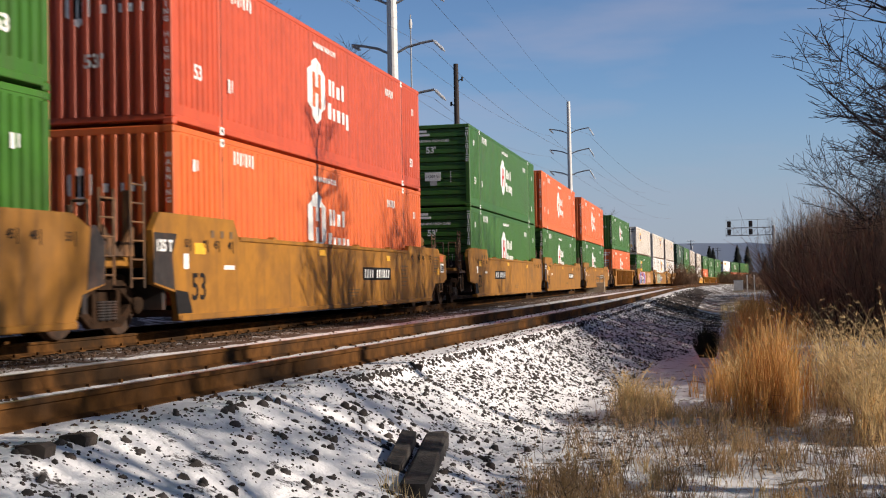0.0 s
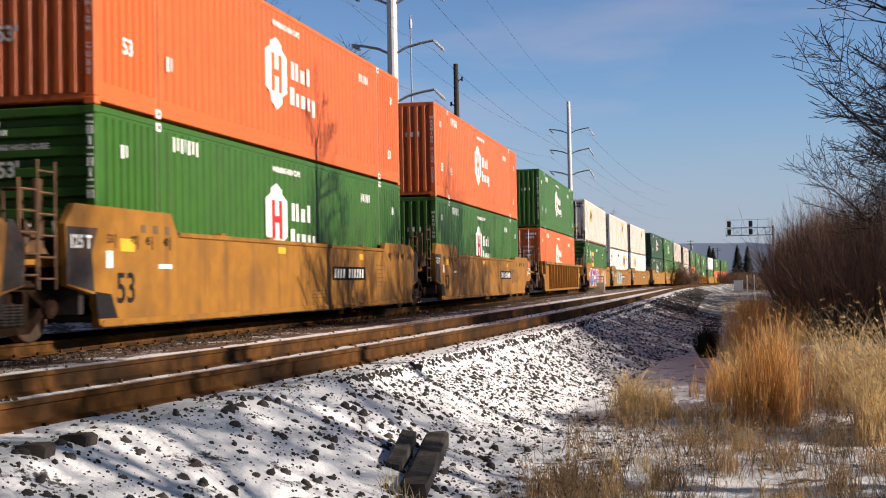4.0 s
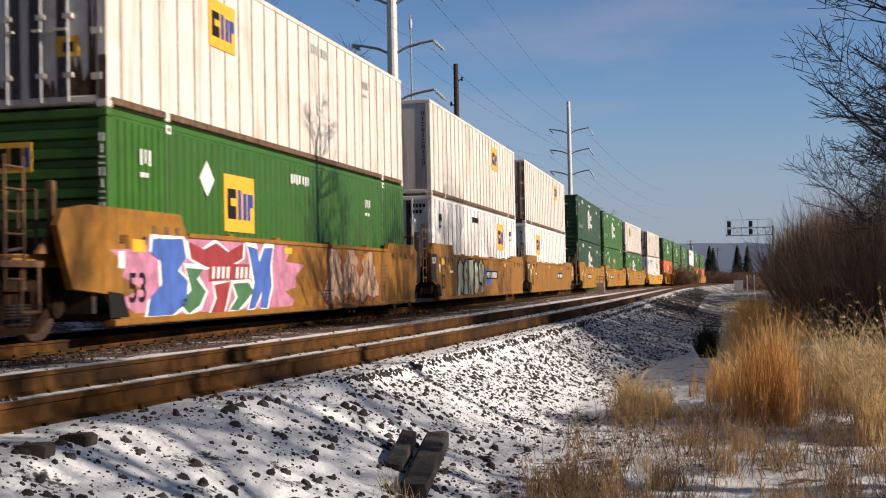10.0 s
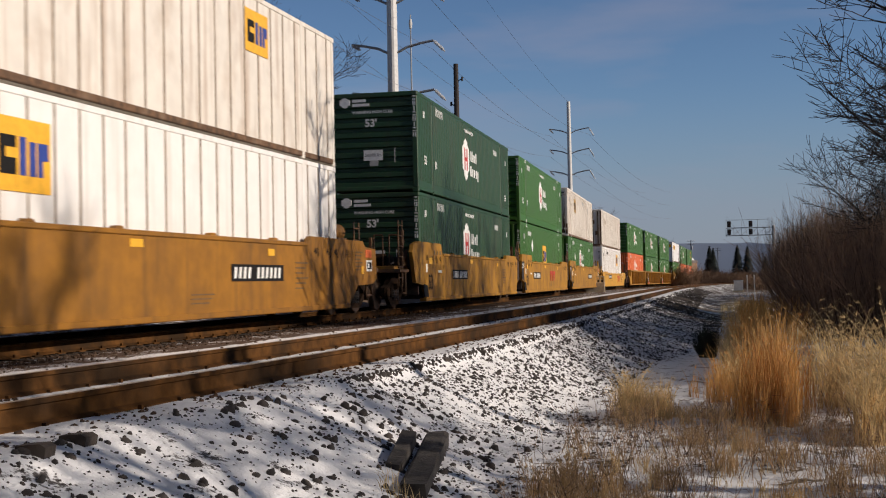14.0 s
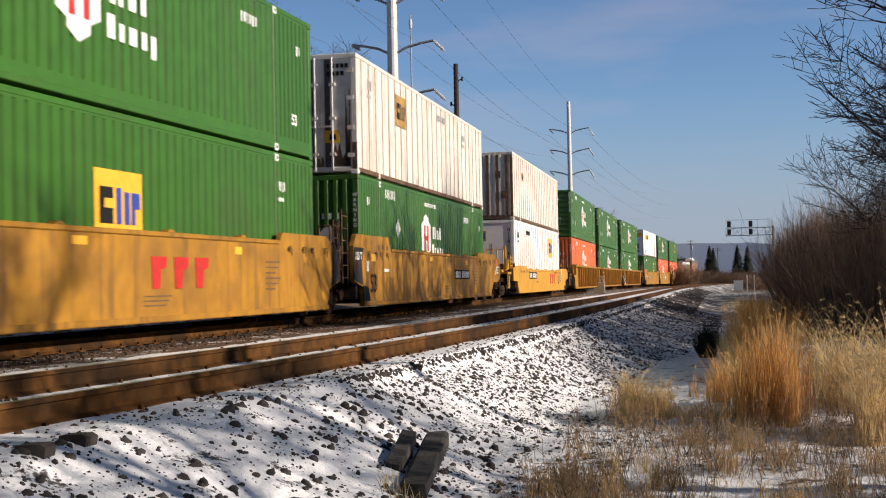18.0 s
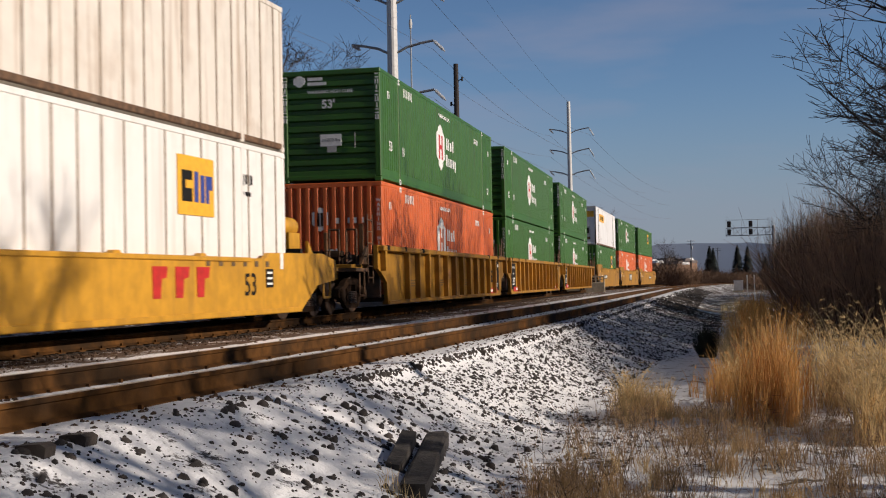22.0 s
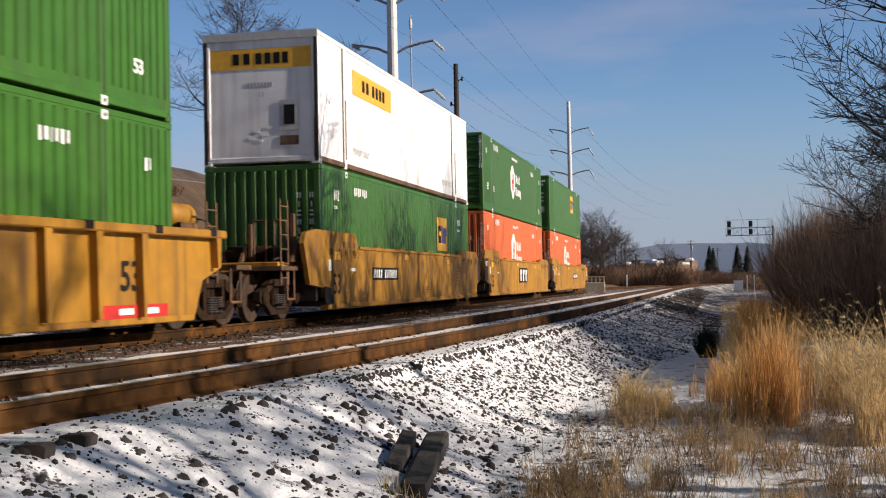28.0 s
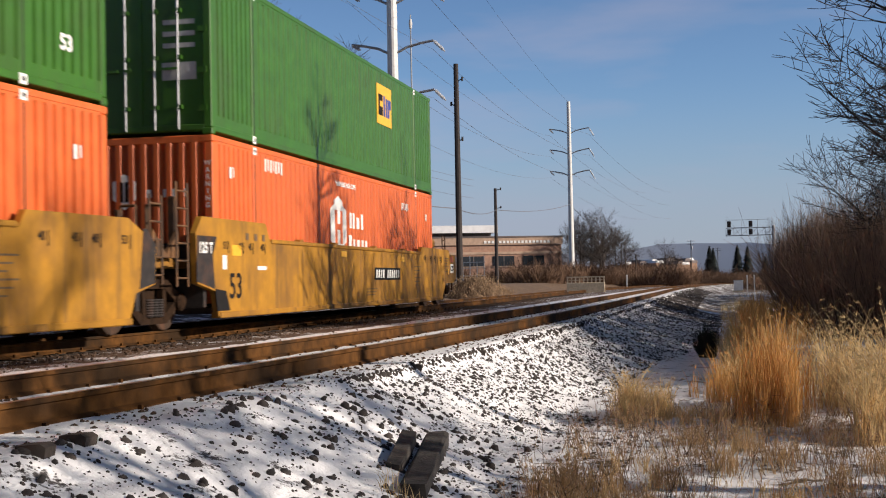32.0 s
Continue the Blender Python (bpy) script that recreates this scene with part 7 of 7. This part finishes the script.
P0 = Vector((-19.6, 80.0))
P1 = Vector((-18.6, 182.0))
steel_pole(P0.x, P0.y, 29.0, 0.40, 0.30, (12.85, 16.05, 19.3), 2.75, "white tubular steel power pole with paired arms", 0.75)
steel_pole(P1.x, P1.y, 26.3, 0.44, 0.26, (16.0, 19.1, 22.1), 2.85, "tapered white steel power pole with three pairs of arms", 1.3)
P2 = Vector((-10.0, 300.0))


def wire(name, a, b, sag, r, label):
    cu = Shape()
    pts = []
    for i in range(25):
        f = i / 24
        p = a.lerp(b, f)
        p.z -= sag * 4 * f * (1 - f)
        pts.append(p)
    for p in pts:
        cu.v += [(p.x - r, p.y, p.z - r * 0.6), (p.x + r, p.y, p.z - r * 0.6), (p.x, p.y, p.z + r)]
    for i in range(24):
        for k in range(3):
            n = (k + 1) % 3
            cu.f.append((3 * i + k, 3 * i + n, 3 * i + 3 + n, 3 * i + 3 + k))
    tagged(new(name, cu.mesh(name, M_WIRE)), label, "cable", "overhead wires")


for zl in ((12.6, 15.4), (15.8, 18.5), (19.0, 21.5)):
    for sg in (-1, 1):
        a = Vector((P0.x + sg * 2.7, P0.y, zl[0]))
        b = Vector((P1.x + sg * 2.8, P1.y, zl[1]))
        wire("power_line", a, b, 1.6, 0.013, "thin overhead power line between steel poles")
        c = Vector((P0.x + sg * 2.7 - 2.5, P0.y - 100, zl[0] + 1.5))
        wire("power_line", c, a, 1.8, 0.01, "thin overhead power line between steel poles")
        wire("power_line", b, Vector((P2.x + sg * 2.8, P2.y, zl[1] - 1)), 1.8, 0.015, "thin overhead power line leading into the distance")
wire("shield_wire", Vector((P0.x, P0.y, 28.9)), Vector((P1.x, P1.y, 26.2)), 1.2, 0.012, "thin overhead shield wire between steel poles")


def timber_pole(x, y, top, r, label, fittings=()):
    root = tagged(new("timber_pole"), label, "utility pole", "timber poles")
    z0 = base_z(x, y) - 0.2
    root.matrix_basis = pose(x, y, z0)
    part("shaft", Shape().tube((0, 0, 0), (0, 0, top - z0), r * 1.15, r * 0.8, 10), M_POLED, root)
    for (z, out) in fittings:
        part("bracket", Shape().pipe([(0, 0, z - z0), (out, 0, z - z0 + 0.12)], 0.035).tube((out, 0, z - z0 + 0.02), (out, 0, z - z0 + 0.25), 0.06, n=8), M_STEEL, root)
    return root


timber_pole(-13.48, 70.0, 13.0, 0.17, "tall dark timber pole beside the tracks", ((12.0, 0.35), (10.6, -0.3), (8.6, 0.3)))
timber_pole(-18.68, 115.0, 9.2, 0.16, "short dark timber pole with cable brackets", ((9.0, 0.5), (7.3, 0.5)))
timber_pole(-10.4, 200.0, 4.4, 0.12, "small dark post beyond the tracks")
wire("service_cable", Vector((-13.6, 70.0, 4.8)), Vector((-18.6, 115.0, 7.2)), 0.35, 0.03, "black service cable between timber poles")
wire("service_cable", Vector((-18.6, 115.0, 7.2)), Vector((-18.6, 182.0, 11.5)), 0.5, 0.04, "black service cable between poles")
wire("service_cable", Vector((-30.0, 20.0, 6.0)), Vector((-13.6, 70.0, 4.8)), 0.3, 0.03, "black service cable behind the train")
wire("service_cable", Vector((-18.6, 182.0, 11.4)), Vector((-14.0, 260.0, 6.0)), 1.2, 0.05, "black service cable between poles")

# thin mast behind the steel pole
mast = tagged(new("mast"), "thin grey mast with a pale cap", "mast")
mz = base_z(-24.1, 105.0) - 0.2
mast.matrix_basis = pose(-24.1, 105.0, mz)
part("shaft", Shape().tube((0, 0, 0), (0, 0, 23.6 - mz), 0.14, 0.05, 8), M_GALV, mast)
part("cap", Shape().lathe([(22.4 - mz, 0.1), (22.8 - mz, 0.16), (23.2 - mz, 0.1)], (0, 0, 0), 8, 2), M_POLEW, mast, "pale cap")


def crossarm_pole(x, y, top, label):
    root = tagged(new("crossarm_pole"), label, "utility pole", "crossarm poles")
    z0 = base_z(x, y) - 0.3
    root.matrix_basis = pose(x, y, z0)
    h = top - z0
    part("shaft", Shape().tube((0, 0, 0), (0, 0, h), 0.17, 0.12, 8), M_POLED, root)
    for z in (h - 0.3, h - 1.3):
        part("crossarm", Shape().box(-1.3, 1.3, -0.06, 0.06, z, z + 0.13), M_POLED, root)
        for px in (-1.2, -0.6, 0.6, 1.2):
            part("insulator", shared("smallins", lambda: Shape().tube((0, 0, 0), (0, 0, 0.28), 0.06, 0.04, 6), M_LAMP, "insulator"), M_LAMP, root, at=pose(px, 0, z + 0.13))
    part("transformer", Shape().tube((0.35, 0, h - 3.0), (0.35, 0, h - 2.0), 0.28, n=10), M_GALV, root, "grey pole-top transformer")


crossarm_pole(-45.7, 95.0, 20.0, "timber pole with crossarms on top of the road bank")
crossarm_pole(-4.0, 420.0, 12.5, "distant timber pole with crossarms")
crossarm_pole(6.0, 560.0, 13.0, "distant timber pole with crossarms")
timber_pole(-36.5, 80.0, 15.3, 0.09, "slim pole on the road bank")
for dz, dz2 in ((19.9, 21.0), (18.9, 19.9), (17.0, 17.4)):
    wire("bank_line", Vector((-70.0, 40.0, dz2 + 2)), Vector((-45.7, 95.0, dz)), 0.8, 0.02, "thin overhead line above the road bank")
    wire("bank_line", Vector((-45.7, 95.0, dz)), Vector((-36.0, 200.0, dz - 3)), 1.2, 0.025, "thin overhead line above the road bank")
for dz in (0.0, -0.45):
    wire("bundle_cable", Vector((-33.0, 28.0, 10.1 + dz)), Vector((-30.5, 92.0, 6.9 + dz)), 0.5, 0.05, "black cable bundle strung along the bank")


# signal bridge over the near side of the line
def signal_gantry():
    root = tagged(new("signal_gantry"), "grey cantilever signal bridge with dark signal heads", "railway signal")
    y = 170.0
    z0 = base_z(9.0, y)
    root.matrix_basis = pose(0, 0, 0)
    part("mast", Shape().tube((9.0, y, z0), (9.0, y, 7.2), 0.22, 0.2, 10), M_GALV, root)
    for z in (5.95, 6.95):
        part("chord", Shape().box(2.9, 9.1, y - 0.06, y + 0.06, z - 0.06, z + 0.06), M_GALV, root)
    for i in range(7):
        a = 2.95 + i * 1.0
        part("strut", Shape().box(a - 0.03, a + 0.03, y - 0.03, y + 0.03, 6.01, 6.9), M_GALV, root)
        if i < 6:
            part("brace", Shape().tube((a, y, 6.0), (a + 1.0, y, 6.9), 0.03, n=5), M_GALV, root)
    part("handrail", Shape().pipe([(3.0, y, 8.0), (9.0, y, 8.0)], 0.025), M_GALV, root)
    for i in range(4):
        part("rail_post", Shape().pipe([(3.0 + i * 2, y, 7.0), (3.0 + i * 2, y, 8.0)], 0.025), M_GALV, root)
    for x in (3.35, 6.1):
        for z, h in ((7.05, 0.8), (6.05, 0.75)):
            head = part("signal_head", Shape().box(x - 0.24, x + 0.24, y - 0.3, y - 0.12, z, z + h, 0.05), M_BLACKMARK, root, "black signal head")
            for k in range(2):
                part("lens_hood", Shape().tube((x, y - 0.3, z + 0.2 + k * 0.36), (x, y - 0.48, z + 0.2 + k * 0.36), 0.11, n=10), M_STEEL, head)


signal_gantry()


def trackside_box(x, y, w, h, label):
    z0 = base_z(x, y)
    root = tagged(new("relay_box"), label, "equipment box")
    root.matrix_basis = pose(x, y, z0)
    part("body", Shape().box(-w / 2, w / 2, -0.2, 0.2, 0.1, h, 0.02), M_POLEW, root)
    part("lid", Shape().box(-w / 2 - 0.03, w / 2 + 0.03, -0.23, 0.23, h, h + 0.05, 0.01), M_GALV, root)
    part("plinth", Shape().box(-w / 2 - 0.08, w / 2 + 0.08, -0.28, 0.28, -0.05, 0.1), M_CONC, root)


trackside_box(3.85, 150.0, 1.05, 1.25, "pale grey equipment box beside the line")
for x, y, top in ((4.85, 150.0, 0.75), (5.65, 150.0, 0.75), (-7.6, 128.0, 1.0)):
    z0 = base_z(x, y)
    post = tagged(new("marker_post"), "short white marker post", "post", "white marker posts")
    post.matrix_basis = pose(x, y, z0)
    part("stake", Shape().box(-0.07, 0.07, -0.05, 0.05, -0.1, top - z0 - 0.08, 0.01), M_POLEW, post)
    part("cap", Shape().box(-0.08, 0.08, -0.06, 0.06, top - z0 - 0.08, top - z0, 0.01), M_WHITEMARK, post)


def parapet():
    """Low concrete culvert parapet with a railing."""
    x0, x1, y = -9.6, -6.9, 90.0
    z0 = base_z(-8.2, y) - 0.1
    root = tagged(new("culvert_parapet"), "low pale concrete culvert wall with a railing", "wall")
    root.matrix_basis = pose(x0, y, 0)
    w = x1 - x0
    part("wall", Shape().box(0, w, -0.15, 0.15, z0, 0.42, 0.02), M_CONC, root)
    part("handrail", Shape().box(0, w, -0.06, 0.06, 0.78, 0.86), M_CONC, root)
    part("midrail", Shape().box(0, w, -0.04, 0.04, 0.58, 0.63), M_CONC, root)
    for i in range(10):
        part("baluster", shared("baluster", lambda: Shape().box(-0.04, 0.04, -0.05, 0.05, 0.4, 0.8), M_CONC, "baluster"), M_CONC, root, at=pose(0.06 + i * (w - 0.12) / 9, 0, 0))


parapet()


# ---------------------------------------------------------------- buildings and distance
M_BRICK = material("brick_tan", (0.38, 0.22, 0.15), 0.85, grain=(2.0, 0.08), stain=((0.25, 0.14, 0.1), 0.3, 0.5, 0.8, 0.3))
M_BRICK2 = material("brick_band", (0.45, 0.31, 0.22), 0.85, grain=(2.0, 0.08))
M_ROOFW = material("roof_unit_white", (0.75, 0.75, 0.74), 0.6, grain=(1.0, 0.05))
M_ROOFD = material("roof_dark", (0.16, 0.13, 0.12), 0.8, grain=(1.0, 0.1))


def clinic():
    root = tagged(new("office_building"), "long low tan brick office building with a white roof unit", "building")
    x0, x1, y = -72.0, -22.6, 205.0
    w = x1 - x0
    root.matrix_basis = pose(x1, y, 0, 0, 0, 24) @ Matrix.Translation((-w, 0, 0))
    part("wall", Shape().box(0, w, 0, 26, -2.5, 6.4), M_BRICK, root)
    part("fascia", Shape().box(-0.2, w + 0.2, -0.25, 26.2, 6.4, 7.6), M_BRICK2, root)
    part("coping", Shape().box(-0.3, w + 0.3, -0.35, 26.3, 7.6, 7.8), M_ROOFD, root)
    part("band", Shape().box(-0.1, w + 0.1, -0.12, 0, 4.9, 5.3), M_BRICK2, root)
    part("roof_block", Shape().box(w - 37, w - 10.5, 5, 16, 7.8, 8.6), M_ROOFD, root)
    unit = part("roof_unit", Shape().box(w - 24.0, w - 9.8, 3.0, 8.0, 8.5, 9.7), M_ROOFW, root, "white roof equipment screen")
    for i in range(9):
        a = w - 3.6 - i * 5.0
        win = part("window", Shape().box(a - 2.9, a + 0.6, -0.12, 0.0, 3.0, 4.6), M_GLASS, root)
        part("frame", Shape().box(a - 3.0, a + 0.7, -0.16, -0.02, 2.85, 3.0), M_BRICK2, win)
        part("mullion", Shape().box(a - 1.2, a - 1.08, -0.16, -0.02, 3.0, 4.6), M_ROOFD, win)
    for i in range(18):
        part("sign_stroke", Shape().box(w - 13.0 + i * 0.62, w - 12.62 + i * 0.62, -0.32, -0.25, 6.65, 7.05), M_WHITEMARK, root)


clinic()


def substation():
    root = tagged(new("utility_rack"), "pale green steel utility racks behind the brush", "equipment")
    x0, y = -25.5, 130.0
    root.matrix_basis = pose(x0, y, 0)
    paint = M_GALV
    for i in range(5):
        part("upright", Shape().box(i * 0.75, i * 0.75 + 0.08, 0, 0.08, -1, 2.7 if i % 2 else 3.3), paint, root)
    for z in (1.2, 2.0, 2.6):
        part("crossbar", Shape().box(-0.1, 3.2, 0, 0.07, z, z + 0.07), paint, root)
    for i in range(3):
        part("cabinet", Shape().box(0.2 + i * 1.0, 0.8 + i * 1.0, -0.3, 0.3, -0.8, 1.0, 0.03), paint, root)


substation()


def earth_mound(x, y, rx, ry, high):
    """Low rough heap of soil and dead grass beside the timber pole."""
    sh = Shape()
    n, m = 40, 14
    for j in range(m + 1):
        for i in range(n):
            a, q = 2 * math.pi * i / n, j / m
            px, py = math.cos(a) * q * rx, math.sin(a) * q * ry
            rough = 0.16 * noise.noise((px * 1.4, py * 1.4, 2.0)) + 0.1 * noise.noise((px * 4.0, py * 4.0, 5.0))
            sh.v.append((px, py, (high * (1 - q * q) ** 1.4 + rough) * (1 - q ** 6) - 0.25 * q))
    for j in range(m):
        for i in range(n):
            k = (i + 1) % n
            sh.f.append((j * n + i, j * n + n + i, j * n + n + k, j * n + k))
    rnd = random.Random(8)
    straw = Shape()
    for i in range(900):
        a, q = rnd.uniform(0, 6.283), math.sqrt(rnd.random()) * 0.95
        px, py = math.cos(a) * q * rx, math.sin(a) * q * ry
        thin_stem(straw, rnd, (px, py, high * (1 - q * q) ** 1.4 - 0.1), (rnd.uniform(-0.8, 0.8), rnd.uniform(-0.8, 0.8), 1), rnd.uniform(0.2, 0.5), 0.012, 0.3, 2)
    root = tagged(new("earth_mound"), "low mound of brown soil with dead grass beside a timber pole", "mound")
    root.matrix_basis = pose(x, y, base_z(x, y))
    part("soil", sh.raw("soil", G_GRAVEL), G_GRAVEL, root)
    part("dead_grass", straw.raw("dead_grass", M_WEED), M_WEED, root, "matted brown dead grass")


earth_mound(-12.2, 68.0, 2.3, 1.6, 1.15)


def add_shade_bank():
    """Unseen bank added behind the viewpoint to cut sky light on the container ends."""
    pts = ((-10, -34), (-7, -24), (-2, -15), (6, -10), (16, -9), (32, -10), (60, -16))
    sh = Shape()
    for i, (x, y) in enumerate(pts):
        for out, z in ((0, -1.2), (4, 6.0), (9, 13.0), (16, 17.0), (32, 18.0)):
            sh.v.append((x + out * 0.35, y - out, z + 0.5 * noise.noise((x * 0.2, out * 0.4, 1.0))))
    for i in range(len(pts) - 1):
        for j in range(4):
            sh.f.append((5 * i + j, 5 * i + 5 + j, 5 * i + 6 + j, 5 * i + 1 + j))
    tagged(new("bank", sh.raw("bank", G_SHADEBANK)), "dark unseen bank added behind the viewpoint to block sky light", "bank", kind="structure")


add_shade_bank()

# pale blue-grey base colour: the haze of distance is put into the hills' paint
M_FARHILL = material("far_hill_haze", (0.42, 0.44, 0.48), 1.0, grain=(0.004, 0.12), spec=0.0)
M_TOWN = material("far_town", (0.4, 0.24, 0.155), 0.9, grain=(0.1, 0.1), vary=0.5)


def ridge(name, dist, low, high, seed, label):
    sh = Shape()
    n = 90
    for i in range(n + 1):
        a = radians(-40 + 70 * i / n)
        x, y = math.sin(a) * dist, math.cos(a) * dist
        h = low + (high - low) * (0.5 + 0.5 * noise.noise((i * 0.11, seed, 0.3)) + 0.08 * noise.noise((i * 0.6, seed, 2.0)))
        sh.v += [(x, y, -40), (x, y, h), (x * 1.15, y * 1.15, h * 0.4)]
    for i in range(n):
        sh.f += [(3 * i, 3 * i + 3, 3 * i + 4, 3 * i + 1), (3 * i + 1, 3 * i + 4, 3 * i + 5, 3 * i + 2)]
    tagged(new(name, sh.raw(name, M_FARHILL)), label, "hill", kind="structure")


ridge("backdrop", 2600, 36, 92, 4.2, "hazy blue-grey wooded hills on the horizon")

rnd = random.Random(31)
for i in range(20):
    x = -25 + i * 1.15 + rnd.uniform(-0.4, 0.4)
    y = 430 + rnd.uniform(0, 60)
    w = rnd.uniform(2.0, 4.0)
    h = 8.3 * y / 430 - base_z(x, y) - rnd.uniform(1.6, 3.2)
    house = tagged(new("distant_house"), "distant low tan building of the town", "building", "distant town buildings")
    house.matrix_basis = pose(x, y, base_z(x, y) - 0.5, 0, 0, 38 + 10 * rnd.random())
    part("wall", shared(("hw", round(w), round(h)), lambda: Shape().box(-w / 2, w / 2, 0, 6, 0, h), M_TOWN, "wall"), M_TOWN, house)
    rf = M_ROOFW if rnd.random() < 0.4 else M_ROOFD
    part("roof", shared(("hr", round(w), round(h), rf.name), lambda: Shape().slab([(-w / 2 - 0.3, h), (w / 2 + 0.3, h), (w / 2 - 0.4, h + 0.9), (-w / 2 + 0.4, h + 0.9)], 1, -0.3, 6.3), rf, "roof"), rf, house)
    for k in range(2):
        part("window", shared(("hwin", round(w), k), lambda: Shape().box(-w / 4 + k * w / 2 - 0.5, -w / 4 + k * w / 2 + 0.5, -0.06, 0.02, 1.8, 3.2), M_GLASS, "window"), M_GLASS, house)


# evergreen colour lightened and greyed to carry the haze of distance
M_CONIFER = material("conifer_hazed_green", (0.03, 0.04, 0.034), 0.9, grain=(0.5, 0.3))


def conifer(x, y, h, seed):
    rnd = random.Random(seed)
    root = tagged(new("conifer"), "dark green conifer far off near the town", "tree", "distant conifers")
    root.matrix_basis = pose(x, y, base_z(x, y))
    part("trunk", Shape().tube((0, 0, -0.3), (0, 0, h * 0.95), h * 0.025, h * 0.006, 6), M_BARK, root)
    sh = Shape()
    for i in range(900):
        f = rnd.random() ** 0.8
        z = h * (0.06 + 0.92 * f)
        r = h * 0.24 * (1 - f) ** 0.7 * rnd.uniform(0.5, 1.1)
        a = rnd.uniform(0, 6.283)
        p, q = Vector((0, 0, z)), Vector((math.cos(a) * r, math.sin(a) * r, z - r * 0.35))
        e = Vector((-math.sin(a), math.cos(a), 0)) * h * 0.032
        n = len(sh.v)
        sh.v += [tuple(p - e * 0.3), tuple(q - e), tuple(q + e + Vector((0, 0, h * 0.012))), tuple(p + e * 0.3)]
        sh.f.append((n, n + 1, n + 2, n + 3))
    part("crown", sh.raw("crown", M_CONIFER), M_CONIFER, root)


for i, (px, top, d) in enumerate(((1303, 437, 430), (1320, 436, 430), (1256, 438, 480), (1262, 441, 480), (1349, 455, 430))):
    x = (px - 1246) / 2237.0 * d
    conifer(x, d, (489 - top) / 2237.0 * d + 1.2 + 1.5, 60 + i)

# leafless trees and brush beyond the tracks
rnd = random.Random(64)
for i in range(34):
    p = line(rnd.uniform(38, 82), rnd.uniform(-22, -11))
    plant(FAR_SHRUBS[i % 3], p.x, p.y, rnd.uniform(0, 360), rnd.uniform(0.18, 0.42), "scrub_bush", "small dry scrub bush on the road bank", "shrub", "scrub on the road bank")
for i in range(80):
    d = rnd.uniform(165, 260)
    x = d * rnd.uniform(-0.145, -0.02)
    plant(FAR_SHRUBS[i % 3], x, d, rnd.uniform(0, 360), rnd.uniform(1.0, 2.1), "roadside_shrub", "red-brown leafless brush beyond the tracks", "shrub", "brush beyond the tracks")
for i in range(40):
    d = rnd.uniform(320, 415)
    x = d * rnd.uniform(-0.05, 0.05)
    plant(FAR_SHRUBS[i % 3], x, d, rnd.uniform(0, 360), rnd.uniform(1.8, 2.7), "roadside_shrub", "red-brown leafless brush before the town", "shrub", "brush before the town")
for x, y, k, size in ((-19.5, 196, 0, 1.0), (-17.8, 200, 2, 1.15), (-15.8, 203, 1, 1.0), (-13.6, 200, 0, 0.85), (-20.8, 206, 1, 0.8), (-18.6, 192, 1, 0.9), (-16.9, 195, 0, 1.1), (-14.8, 194, 2, 1.0), (-19.0, 201, 2, 1.0), (-12.6, 204, 1, 0.75)):
    stand((TREE_A, TREE_B, TREE_C)[k], x, y, y * 37, size * 1.22, "dark leafless tree in the brush beyond the tracks")
stand(TREE_A, -29.3, 77.0, 30, 1.75, "leafless tree on the road bank behind the train")
stand(TREE_C, -26.8, 74.0, 160, 1.5, "leafless tree on the road bank behind the train")
stand(TREE_C, -28.4, 79.0, 250, 1.7, "leafless tree on the road bank behind the train")
stand(TREE_B, -14.3, 190.0, 70, 1.05, "leafless tree beyond the tracks")
stand(TREE_A, -11.8, 196.0, 200, 0.95, "leafless tree beyond the tracks")
stand(TREE_B, -16.5, 205.0, 300, 0.9, "leafless tree beyond the tracks")
for i, (x, y) in enumerate(((-34, 225), (-30, 240), (-26, 232), (-22, 236), (-7, 240), (-5, 270), (-8, 300))):
    stand((TREE_A, TREE_B, TREE_C)[i % 3], x, y, i * 77, 0.9, "leafless tree beyond the tracks")
for i, (x, y) in enumerate(((6.0, 62.0), (8.0, 78.0), (7.0, 95.0), (9.5, 120.0), (6.5, 48.0), (11, 150))):
    stand((TREE_C, TREE_A, TREE_B)[i % 3], x, y, i * 50, 0.62, "small leafless tree in the thicket")


# ---------------------------------------------------------------- movement
def motions():
    roll_wheels()
    for thing, u, z in TRAIN:
        walk(thing, [(t, unit_pose(u, t) @ Matrix.Translation((0, 0, z))) for t in range(33)])


motions()
